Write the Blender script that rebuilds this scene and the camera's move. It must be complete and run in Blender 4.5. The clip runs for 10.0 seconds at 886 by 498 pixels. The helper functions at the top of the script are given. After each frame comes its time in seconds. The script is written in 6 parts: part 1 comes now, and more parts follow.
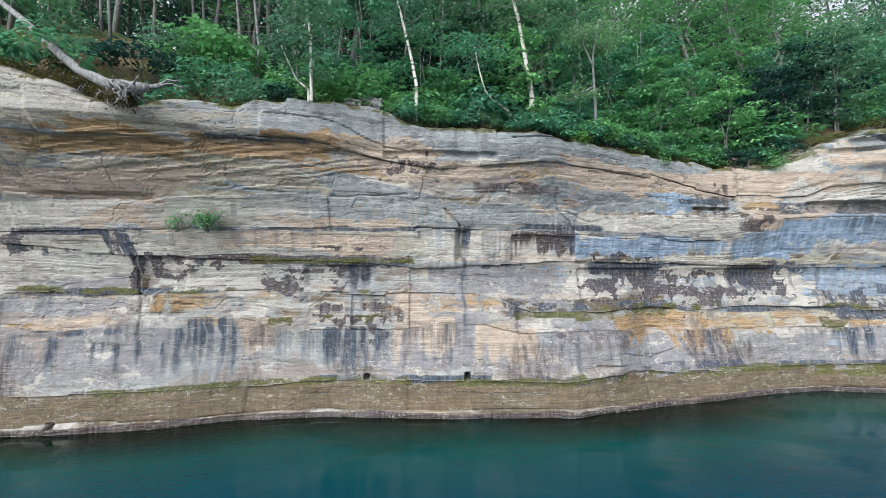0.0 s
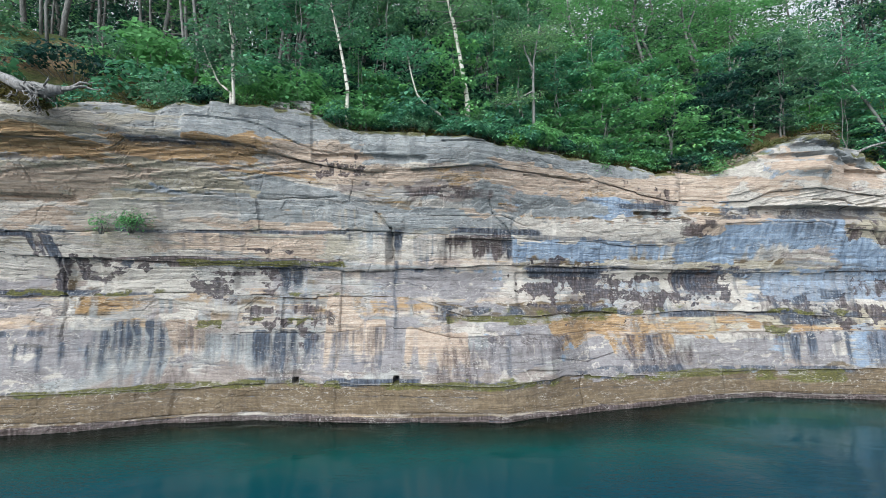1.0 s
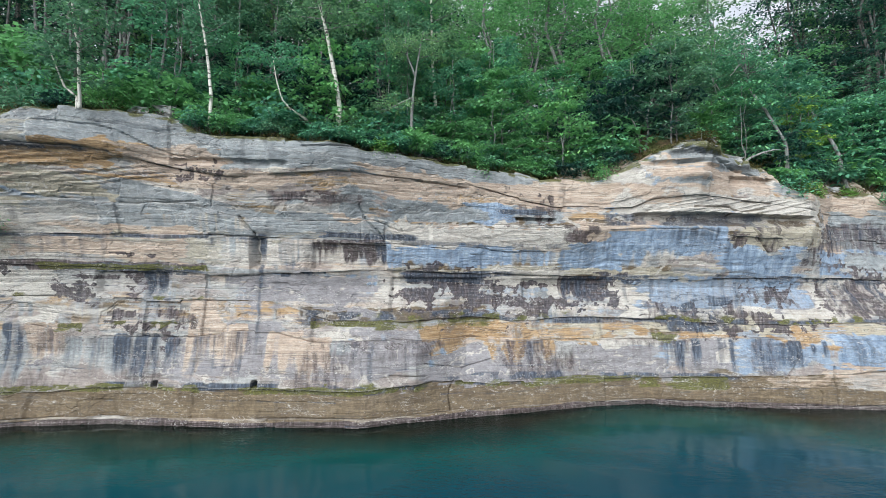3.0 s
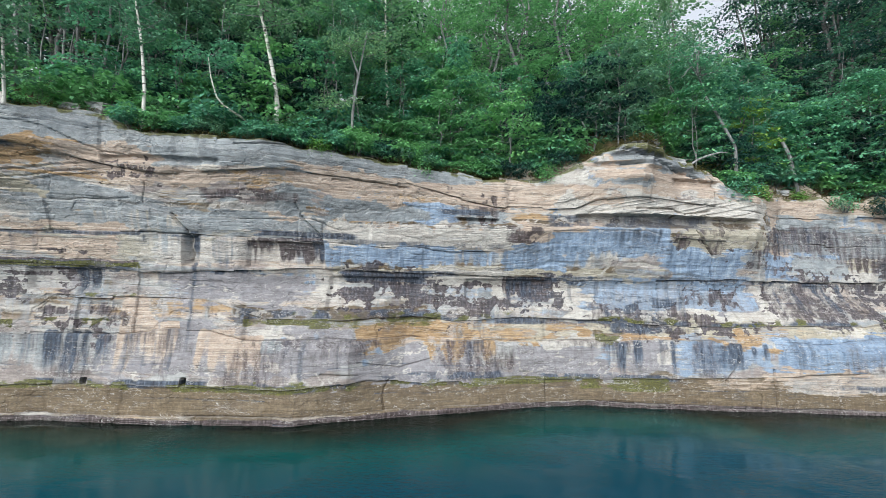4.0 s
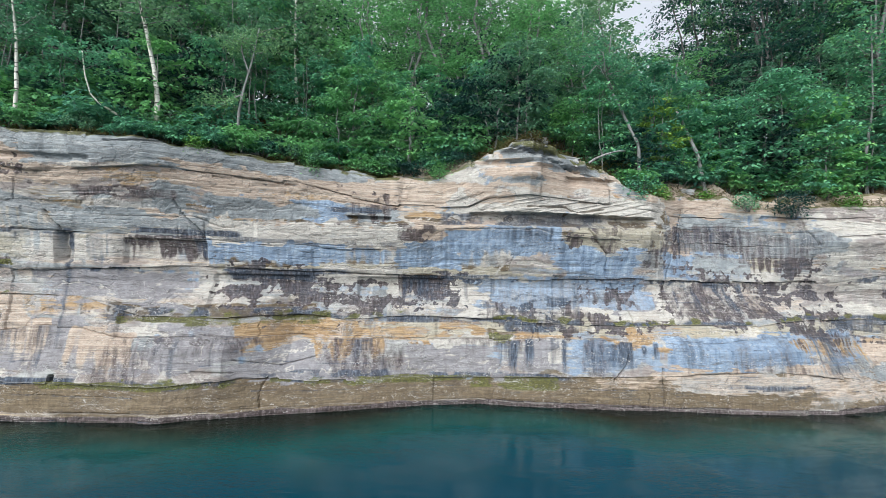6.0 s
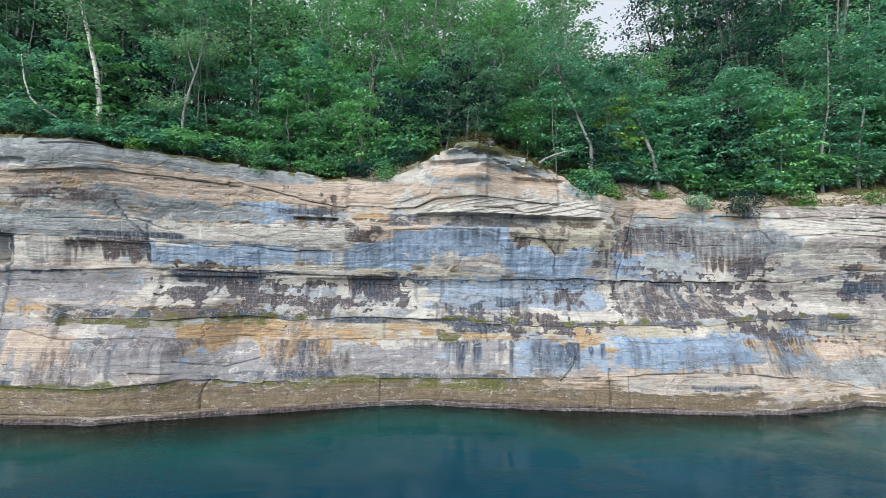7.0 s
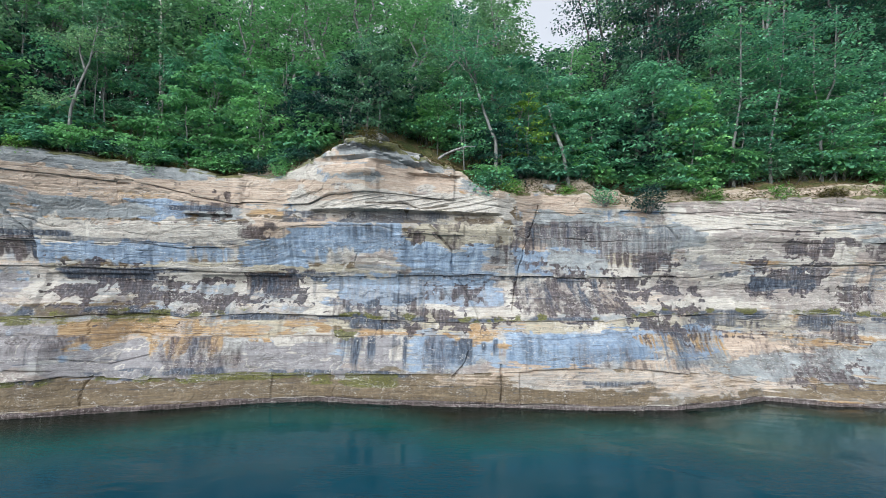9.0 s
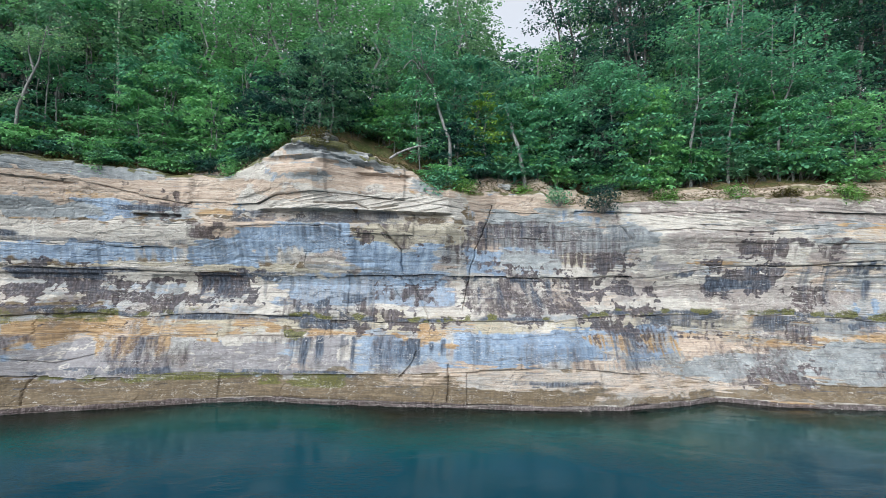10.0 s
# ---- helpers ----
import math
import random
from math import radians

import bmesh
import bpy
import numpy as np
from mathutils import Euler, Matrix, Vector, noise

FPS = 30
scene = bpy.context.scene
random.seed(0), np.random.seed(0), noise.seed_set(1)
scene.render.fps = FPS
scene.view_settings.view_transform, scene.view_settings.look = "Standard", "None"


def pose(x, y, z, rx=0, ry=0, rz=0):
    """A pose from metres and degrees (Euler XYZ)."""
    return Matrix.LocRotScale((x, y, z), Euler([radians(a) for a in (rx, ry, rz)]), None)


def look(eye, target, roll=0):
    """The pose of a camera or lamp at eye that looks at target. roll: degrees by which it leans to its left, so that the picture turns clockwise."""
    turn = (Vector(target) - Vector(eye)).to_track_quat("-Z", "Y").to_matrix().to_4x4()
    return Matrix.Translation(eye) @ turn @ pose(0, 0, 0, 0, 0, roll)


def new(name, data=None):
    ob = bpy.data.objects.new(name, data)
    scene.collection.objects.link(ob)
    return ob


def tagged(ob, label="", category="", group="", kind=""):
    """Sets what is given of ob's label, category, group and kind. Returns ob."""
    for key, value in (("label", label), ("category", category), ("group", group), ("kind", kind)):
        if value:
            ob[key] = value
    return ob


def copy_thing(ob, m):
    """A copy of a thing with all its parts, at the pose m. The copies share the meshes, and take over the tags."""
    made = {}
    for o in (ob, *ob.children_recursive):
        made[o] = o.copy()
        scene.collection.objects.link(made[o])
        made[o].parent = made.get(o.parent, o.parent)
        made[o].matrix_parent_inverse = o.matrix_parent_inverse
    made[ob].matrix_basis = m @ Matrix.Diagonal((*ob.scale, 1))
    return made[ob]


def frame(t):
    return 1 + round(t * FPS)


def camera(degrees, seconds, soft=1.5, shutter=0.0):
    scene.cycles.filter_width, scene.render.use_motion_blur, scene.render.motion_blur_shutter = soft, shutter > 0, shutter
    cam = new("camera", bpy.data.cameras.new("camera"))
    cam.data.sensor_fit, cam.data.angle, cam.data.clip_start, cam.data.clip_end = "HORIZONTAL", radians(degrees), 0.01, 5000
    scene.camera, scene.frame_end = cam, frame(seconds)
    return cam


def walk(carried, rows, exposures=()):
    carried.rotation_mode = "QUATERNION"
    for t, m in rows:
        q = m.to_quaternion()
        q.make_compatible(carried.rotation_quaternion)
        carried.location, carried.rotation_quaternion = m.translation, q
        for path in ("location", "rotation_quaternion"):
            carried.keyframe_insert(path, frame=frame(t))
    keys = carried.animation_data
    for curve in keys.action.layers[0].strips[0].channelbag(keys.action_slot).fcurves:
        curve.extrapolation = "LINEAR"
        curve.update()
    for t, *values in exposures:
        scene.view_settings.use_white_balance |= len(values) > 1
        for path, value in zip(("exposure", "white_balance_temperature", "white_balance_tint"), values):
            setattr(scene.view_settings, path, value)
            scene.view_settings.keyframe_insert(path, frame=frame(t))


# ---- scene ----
cam = camera(88.7, 10.0, 0.8)
METRES, EYE, TILT, LEAN, TURN = 18.5, 4.17, 2.0, 0.0, 0.0
ROWS = [
    (0.0, 0.0, 0.0, 0.0, 0.0, 0.0, -0.0),
    (0.5, 0.0531, 0.0005, -0.0005, 0.07, 0.3, -0.13),
    (1.0, 0.1062, 0.0004, -0.0008, 0.05, 0.52, -0.26),
    (1.5, 0.1593, 0.0, -0.0009, -0.02, 0.79, -0.34),
    (2.0, 0.2123, -0.0001, -0.0003, 0.02, 0.97, -0.35),
    (2.5, 0.2653, 0.0002, -0.0001, 0.14, 1.11, -0.4),
    (4.0, 0.4209, 0.0015, -0.0004, 0.15, 1.3, -1.14),
    (4.5, 0.4703, 0.0021, -0.0005, 0.13, 1.26, -1.29),
    (5.0, 0.5194, 0.0026, -0.0008, 0.15, 1.27, -1.34),
    (5.5, 0.5679, 0.003, -0.0008, 0.13, 1.29, -1.36),
    (7.0, 0.7131, 0.0034, 0.0008, 0.33, 1.5, -1.06),
    (7.5, 0.7618, 0.0041, 0.0013, 0.36, 1.53, -1.0),
    (8.0, 0.8099, 0.0051, 0.0017, 0.36, 1.43, -0.93),
    (8.5, 0.858, 0.0066, 0.001, 0.4, 1.29, -0.85),
    (9.0, 0.906, 0.008, 0.0007, 0.51, 1.23, -0.83),
    (9.5, 0.9535, 0.0094, 0.0004, 0.64, 1.22, -0.86),
    (10.0, 0.9999, 0.0106, 0.0003, 0.66, 1.33, -0.89),
]
walk(cam, [(t, pose(0, 0, EYE, TILT, LEAN, TURN) @ pose(METRES * x, METRES * y, METRES * z, 90 + pitch, roll, yaw)) for t, x, y, z, yaw, pitch, roll in ROWS])

# world: pale, high overcast; the cliff faces away from the hidden sun
world = bpy.data.worlds.new("sky")
scene.world = world
world.use_nodes = True
wn = world.node_tree.nodes
sky = wn.new("ShaderNodeTexSky")
sky.sky_type = "NISHITA"
sky.sun_disc = False
sky.sun_elevation = radians(31)
sky.sun_rotation = radians(209)
sky.air_density, sky.dust_density, sky.ozone_density = 1.0, 3.0, 1.0
wn["Background"].inputs["Strength"].default_value = 0.11
veil = wn.new("ShaderNodeMix")
veil.data_type = "RGBA"
veil.inputs[0].default_value = 0.65
veil.inputs[7].default_value = (6.4, 6.6, 6.9, 1)
world.node_tree.links.new(sky.outputs["Color"], veil.inputs[6])
world.node_tree.links.new(veil.outputs[2], wn["Background"].inputs["Color"])
sun = new("sun", bpy.data.lights.new("sun", "SUN"))
sun.data.energy, sun.data.angle, sun.data.color = 2.9, radians(52), (0.855, 0.96, 1.0)
sun.matrix_world = look((-12, -24, 16.1), (0, 0, 0))
scene.view_settings.exposure = 0.58


# ---------------------------------------------------------------- materials
class Nodes:
    """A small builder for node materials."""

    def __init__(self, name):
        self.mat = bpy.data.materials.new(name)
        self.mat.use_nodes = True
        self.tree = self.mat.node_tree
        self.bsdf = self.tree.nodes["Principled BSDF"]

    def node(self, kind, **inputs):
        n = self.tree.nodes.new(kind)
        for key, value in inputs.items():
            self.put(n.inputs[key.replace("_", " ")], value)
        return n

    def put(self, socket, value):
        if isinstance(value, bpy.types.NodeSocket):
            self.tree.links.new(value, socket)
        else:
            socket.default_value = value

    def coords(self, scale=(1, 1, 1), turn=(0, 0, 0)):
        c = self.tree.nodes.new("ShaderNodeTexCoord")
        m = self.node("ShaderNodeMapping", Vector=c.outputs["Object"], Scale=scale, Rotation=turn)
        return m.outputs["Vector"]

    def noise(self, scale, detail=4.0, rough=0.55, at=None, distort=0.0):
        n = self.node("ShaderNodeTexNoise", Scale=scale, Detail=detail, Roughness=rough, Distortion=distort)
        if at is not None:
            self.put(n.inputs["Vector"], at)
        return n.outputs["Fac"]

    def math(self, op, a, b=0.0):
        n = self.tree.nodes.new("ShaderNodeMath")
        n.operation = op
        self.put(n.inputs[0], a)
        self.put(n.inputs[1], b)
        return n.outputs[0]

    def span(self, value, lo, hi, a=0.0, b=1.0):
        n = self.node("ShaderNodeMapRange", Value=value, From_Min=lo, From_Max=hi, To_Min=a, To_Max=b)
        n.clamp = True
        n.interpolation_type = "SMOOTHSTEP"
        return n.outputs["Result"]

    def ramp(self, value, stops):
        n = self.tree.nodes.new("ShaderNodeValToRGB")
        self.put(n.inputs["Fac"], value)
        while len(n.color_ramp.elements) < len(stops):
            n.color_ramp.elements.new(0.5)
        for e, (at, c) in zip(n.color_ramp.elements, stops):
            e.position, e.color = at, (*c, 1)
        return n.outputs["Color"]

    def mix(self, fac, a, b, how="MIX"):
        n = self.tree.nodes.new("ShaderNodeMix")
        n.data_type, n.blend_type = "RGBA", how
        for socket, v in zip((n.inputs[0], n.inputs[6], n.inputs[7]), (fac, a, b)):
            if isinstance(v, tuple):
                v = (*v, 1) if len(v) == 3 else v
            self.put(socket, v)
        return n.outputs[2]

    def channels(self, attribute):
        a = self.tree.nodes.new("ShaderNodeAttribute")
        a.attribute_name = attribute
        s = self.node("ShaderNodeSeparateColor", Color=a.outputs["Color"])
        return s.outputs[0], s.outputs[1], s.outputs[2], a.outputs["Alpha"]

    def bump(self, height, strength=0.5, distance=0.02):
        b = self.node("ShaderNodeBump", Height=height, Strength=strength, Distance=distance)
        self.put(self.bsdf.inputs["Normal"], b.outputs["Normal"])

    def done(self, color=None, rough=None, **more):
        if color is not None:
            self.put(self.bsdf.inputs["Base Color"], (*color, 1) if isinstance(color, tuple) and len(color) == 3 else color)
        if rough is not None:
            self.put(self.bsdf.inputs["Roughness"], rough)
        for key, value in more.items():
            self.put(self.bsdf.inputs[key.replace("_", " ")], value)
        return self.mat


def rock_material():
    """Banded sandstone; mineral stains and some painted overhang shade come from the masks laid on the mesh."""
    n = Nodes("stained_sandstone")
    flat = n.coords((1, 1, 1))
    bed = n.coords((0.5, 0.5, 3.6))
    bedfine = n.coords((0.8, 0.8, 26.0))
    drip = n.coords((5.0, 5.0, 0.4))
    big = n.noise(0.55, 5, 0.6, flat)
    mid = n.noise(3.2, 6, 0.62, flat, 0.6)
    fine = n.noise(24.0, 4, 0.6, flat)
    beds = n.noise(1.6, 5, 0.6, bed, 0.8)
    bedsf = n.noise(1.3, 4, 0.6, bedfine, 0.5)
    drips = n.noise(1.4, 4, 0.6, drip, 0.2)
    dark, blue, ochre, cream = n.channels("stain")
    plum, moss, pink, tan = n.channels("tint")
    # pale sandstone, varied bed by bed
    col = n.ramp(beds, [(0.25, (0.255, 0.25, 0.243)), (0.43, (0.335, 0.327, 0.318)), (0.57, (0.40, 0.39, 0.378)), (0.72, (0.47, 0.455, 0.44))])
    col = n.mix(n.span(big, 0.35, 0.7, 0.0, 0.4), col, (0.41, 0.42, 0.43))
    streaks = n.noise(1.2, 3, 0.6, n.coords((13.0, 13.0, 0.5)), 0.3)
    rag = n.math("ADD", n.math("MULTIPLY", n.math("SUBTRACT", mid, 0.5), 1.3), n.math("MULTIPLY", n.math("SUBTRACT", fine, 0.5), 0.55))
    dragged = n.math("ADD", n.math("MULTIPLY", n.math("SUBTRACT", drips, 0.5), 1.25), n.math("MULTIPLY", rag, 0.35))
    layered = n.math("ADD", n.math("MULTIPLY", n.math("SUBTRACT", bedsf, 0.5), 1.5), n.math("MULTIPLY", rag, 0.5))

    softly = n.math("MULTIPLY", dragged, 0.5)
    bedly = n.math("MULTIPLY", layered, 0.55)

    def lay(col, mask, wobble, tone, lo=0.3, hi=0.62, top=1.0):
        on = n.math("MULTIPLY", n.math("ADD", mask, n.math("MULTIPLY", wobble, n.span(mask, 0.0, 0.25))), 1.0)
        return n.mix(n.span(on, lo, hi, 0.0, top), col, tone)

    grey, olive, salmon, frost = n.channels("tone")
    lines = n.noise(1.0, 4, 0.65, n.coords((1.1, 1.1, 48.0), (0, 0.03, 0)), 0.4)
    crusty = n.math("ADD", n.math("MULTIPLY", streaks, 0.5), n.math("MULTIPLY", lines, 0.5))
    col = lay(col, olive, bedly, n.ramp(bedsf, [(0.3, (0.30, 0.265, 0.20)), (0.5, (0.42, 0.375, 0.295)), (0.72, (0.50, 0.455, 0.37))]), 0.12, 0.55, 0.94)
    col = lay(col, tan, n.math("MULTIPLY", rag, 0.5), n.ramp(n.math("ADD", n.math("MULTIPLY", bedsf, 0.34), n.math("ADD", n.math("MULTIPLY", n.math("ADD", mid, fine), 0.22), n.math("MULTIPLY", streaks, 0.22))), [(0.36, (0.066, 0.044, 0.024)), (0.5, (0.14, 0.099, 0.056)), (0.66, (0.25, 0.186, 0.115))]), 0.2, 0.8, 0.93)
    col = lay(col, pink, softly, n.ramp(mid, [(0.3, (0.25, 0.205, 0.19)), (0.7, (0.365, 0.308, 0.288))]), 0.1, 0.8, 0.85)
    col = lay(col, frost, softly, n.ramp(mid, [(0.3, (0.225, 0.21, 0.225)), (0.7, (0.33, 0.315, 0.33))]), 0.12, 0.55, 0.94)
    col = lay(col, cream, bedly, n.ramp(mid, [(0.3, (0.47, 0.425, 0.38)), (0.7, (0.605, 0.565, 0.52))]), 0.2, 0.75, 0.85)
    col = lay(col, salmon, bedly, n.ramp(bedsf, [(0.3, (0.33, 0.24, 0.185)), (0.5, (0.48, 0.375, 0.30)), (0.7, (0.59, 0.50, 0.425))]), 0.12, 0.55, 0.94)
    col = lay(col, ochre, layered, n.ramp(bedsf, [(0.3, (0.16, 0.09, 0.038)), (0.5, (0.38, 0.235, 0.11)), (0.7, (0.53, 0.375, 0.22))]), 0.2, 0.85, 0.9)
    col = lay(col, grey, bedly, n.ramp(mid, [(0.3, (0.175, 0.195, 0.21)), (0.5, (0.27, 0.29, 0.305)), (0.7, (0.375, 0.395, 0.40))]), 0.12, 0.55, 0.94)
    col = lay(col, blue, softly, n.ramp(drips, [(0.3, (0.13, 0.19, 0.285)), (0.5, (0.225, 0.305, 0.42)), (0.7, (0.345, 0.43, 0.54))]), 0.12, 0.62, 0.95)
    col = lay(col, plum, n.math("MULTIPLY", dragged, 0.5), n.ramp(crusty, [(0.34, (0.018, 0.015, 0.016)), (0.47, (0.06, 0.046, 0.048)), (0.56, (0.125, 0.098, 0.105)), (0.66, (0.27, 0.235, 0.235))]), 0.25, 0.6, 0.93)
    col = lay(col, dark, softly, n.ramp(streaks, [(0.3, (0.022, 0.029, 0.044)), (0.5, (0.055, 0.072, 0.105)), (0.72, (0.15, 0.18, 0.23))]), 0.05, 0.95, 0.95)
    col = lay(col, moss, rag, n.ramp(fine, [(0.3, (0.035, 0.038, 0.014)), (0.7, (0.17, 0.17, 0.045))]), 0.3, 0.75, 0.9)
    # brushed, sub-bed grain
    col = n.mix(n.span(lines, 0.36, 0.5, 0.22, 0.0), col, (0.52, 0.49, 0.47), "MULTIPLY")
    col = n.mix(n.span(lines, 0.55, 0.68, 0.0, 0.25), col, (1.35, 1.33, 1.3), "MULTIPLY")
    # tone shifts from plate to plate, with crisp ragged edges
    plates = 0.0
    broken = n.span(n.noise(0.9, 3, 0.55, n.coords((0.7, 0.7, 2.4)), 0.5), 0.42, 0.6)
    for scale, seedy, lo, hi, tone, amount in ((0.9, 3.0, 0.52, 0.535, (0.7, 0.66, 0.65), 0.25), (1.7, 2.2, 0.545, 0.56, (1.2, 1.18, 1.17), 0.35), (3.4, 2.0, 0.55, 0.57, (0.63, 0.601, 0.599), 0.22), (7.0, 1.8, 0.57, 0.6, (1.3, 1.28, 1.26), 0.3), (11.0, 2.5, 0.56, 0.6, (0.54, 0.512, 0.509), 0.22)):
        pt = n.noise(scale, 5, 0.62, n.coords((1.0, 1.0, seedy)), 0.8)
        col = n.mix(n.span(pt, lo, hi, 0.0, amount), col, tone, "MULTIPLY")
        plates = n.math("ADD", plates, n.math("MULTIPLY", n.span(pt, lo, hi), 1.6 / scale ** 0.5))
    for scale, wide, tone, amount in ((1.3, 0.007, (0.07, 0.062, 0.056), 0.85), (3.1, 0.009, (0.08, 0.07, 0.064), 0.65), (2.2, 0.010, (0.62, 0.58, 0.55), 0.65)):
        hair = n.noise(scale, 4, 0.6, n.coords((0.6, 0.6, 1.9), (0, 0.15, scale)), 1.1)
        col = n.mix(n.math("MULTIPLY", broken, n.span(n.math("ABSOLUTE", n.math("SUBTRACT", hair, 0.5)), 0.0, wide, amount, 0.0)), col, tone)
    # thin dark seams and pale scratches along the bedding
    seam = n.noise(1.1, 3, 0.55, n.coords((0.5, 0.5, 7.0)), 1.6)
    col = n.mix(n.span(n.math("ABSOLUTE", n.math("SUBTRACT", seam, 0.5)), 0.0, 0.008, 0.5, 0.0), col, (0.0952, 0.0837, 0.0768))
    fleck = n.noise(9.0, 3, 0.7, n.coords((1.0, 1.0, 2.0)), 0.9)
    col = n.mix(n.math("MULTIPLY", n.span(fleck, 0.60, 0.66, 0.0, 0.6), n.span(big, 0.47, 0.6)), col, (0.55, 0.522, 0.502))
    col = n.mix(n.span(fine, 0.25, 0.75, 0.14, 0.0), col, (0.0952, 0.0837, 0.0795))
    # dirt lodged along the beds, and small chips
    dirt = n.noise(1.0, 5, 0.65, n.coords((0.9, 0.9, 9.0)), 0.7)
    much = n.span(n.noise(0.7, 3, 0.5, n.coords((1, 1, 1.5))), 0.4, 0.62)
    col = n.mix(n.math("MULTIPLY", n.span(dirt, 0.56, 0.62), n.math("MULTIPLY", much, 0.55)), col, (0.085, 0.078, 0.07))
    chip = n.noise(6.5, 4, 0.65, n.coords((1.0, 1.0, 2.6)), 0.8)
    col = n.mix(n.span(chip, 0.61, 0.65, 0.0, 0.3), col, (0.14, 0.125, 0.115))
    geo = n.tree.nodes.new("ShaderNodeNewGeometry")
    col = n.mix(n.span(n.math("ADD", geo.outputs["Pointiness"], n.math("MULTIPLY", rag, 0.03)), 0.53, 0.59, 0.0, 0.4), col, (0.50, 0.46, 0.43))
    n.bump(n.math("ADD", n.math("MULTIPLY", fine, 0.45), n.math("ADD", n.math("ADD", n.math("MULTIPLY", mid, 0.3), n.math("MULTIPLY", plates, 0.45)), n.math("MULTIPLY", n.math("ADD", bedsf, lines), 0.4))), 0.27, 0.04)
    return n.done(col, 0.9, Specular_IOR_Level=0.2)


def water_material():
    n = Nodes("lake_water")
    a = n.tree.nodes.new("ShaderNodeAttribute")
    a.attribute_name = "depth"
    patch = n.noise(0.16, 3, 0.5, n.coords((1, 0.7, 1)))
    d = n.math("ADD", a.outputs["Fac"], n.math("MULTIPLY", n.math("SUBTRACT", patch, 0.5), 0.5))
    col = n.ramp(d, [(0.03, (0.003, 0.008, 0.005)), (0.13, (0.0, 0.028, 0.024)), (0.24, (0.0, 0.058, 0.056)), (0.5, (0.0, 0.044, 0.066)), (0.95, (0.0, 0.028, 0.058))])
    swell = n.noise(0.45, 2, 0.5, n.coords((1, 1.5, 1)), 0.4)
    chop = n.noise(4.4, 4, 0.6, n.coords((1, 2.4, 1)), 0.6)
    calm = n.span(n.noise(0.2, 3, 0.5, n.coords((1, 1.3, 1))), 0.48, 0.62, 0.05, 1.0)
    n.bump(n.math("ADD", n.math("MULTIPLY", swell, 0.6), n.math("MULTIPLY", n.math("MULTIPLY", chop, calm), 0.9)), 0.55, 0.10)
    return n.done(col, 0.07, IOR=1.33, Specular_IOR_Level=0.23, Specular_Tint=(0.36, 0.82, 1.0, 1))


def leaf_material(name, dark, light, extra=(0.2, 0.24, 0.05)):
    n = Nodes(name)
    g = n.tree.nodes.new("ShaderNodeNewGeometry")
    o = n.tree.nodes.new("ShaderNodeObjectInfo")
    v = n.math("ADD", n.math("MULTIPLY", g.outputs["Random Per Island"], 0.6), n.math("MULTIPLY", o.outputs["Random"], 0.4))
    col = n.ramp(v, [(0.1, dark), (0.75, light), (0.98, extra)])
    n.done(col, 0.5, Specular_IOR_Level=0.45)
    t = n.node("ShaderNodeBsdfTranslucent", Color=n.mix(0.5, col, light))
    m = n.node("ShaderNodeMixShader", Fac=0.36)
    out = n.tree.nodes["Material Output"]
    n.put(m.inputs[1], n.bsdf.outputs[0])
    n.put(m.inputs[2], t.outputs[0])
    n.put(out.inputs["Surface"], m.outputs[0])
    return n.mat


def bark_material(name, tones, white=False):
    n = Nodes(name)
    grain = n.noise(3.0, 5, 0.6, n.coords((6, 6, 1.2)), 0.5)
    col = n.ramp(grain, [(0.3, tones[0]), (0.5, tones[1]), (0.7, tones[2])])
    if white:
        bands = n.noise(2.2, 3, 0.6, n.coords((1.5, 1.5, 9)), 0.5)
        col = n.mix(n.span(bands, 0.56, 0.64), col, (0.05, 0.045, 0.04))
    n.bump(grain, 0.6, 0.02)
    return n.done(col, 0.85)


def ground_material():
    n = Nodes("forest_floor")
    big = n.noise(0.8, 5, 0.6, n.coords())
    fine = n.noise(14, 4, 0.65, n.coords())
    col = n.ramp(fine, [(0.3, (0.05, 0.035, 0.02)), (0.5, (0.15, 0.10, 0.055)), (0.7, (0.30, 0.20, 0.11))])
    col = n.mix(n.span(big, 0.42, 0.58), col, n.ramp(fine, [(0.3, (0.03, 0.045, 0.012)), (0.7, (0.11, 0.13, 0.035))]))
    n.bump(fine, 0.8, 0.05)
    return n.done(col, 0.95)


ROCK = rock_material()
WATER = water_material()
FLOOR = ground_material()
LEAF_MAPLE = leaf_material("maple_leaves", (0.0463, 0.1657, 0.1372), (0.1699, 0.4588, 0.252), (0.2729, 0.5639, 0.2123))
# maple colours scaled down: shade put into the leaves of the background wood
LEAF_SHADE = leaf_material("painted_shade_maple_leaves", (0.0272, 0.0975, 0.0818), (0.1026, 0.2925, 0.1645), (0.2574, 0.468, 0.138))
# dark green kinds, deepened further to carry the shade inside the wood
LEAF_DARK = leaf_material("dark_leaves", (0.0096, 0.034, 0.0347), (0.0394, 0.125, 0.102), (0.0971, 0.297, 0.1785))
LEAF_BRIGHT = leaf_material("bright_leaves", (0.0794, 0.235, 0.1066), (0.2377, 0.55, 0.22), (0.3572, 0.63, 0.1995))
LEAF_YELLOW = leaf_material("yellow_green_leaves", (0.122, 0.263, 0.0569), (0.333, 0.525, 0.114), (0.665, 0.63, 0.137))
LEAF_BIRCH = leaf_material("birch_leaves", (0.0591, 0.17, 0.1122), (0.177, 0.38, 0.2244), (0.2661, 0.46, 0.2112))
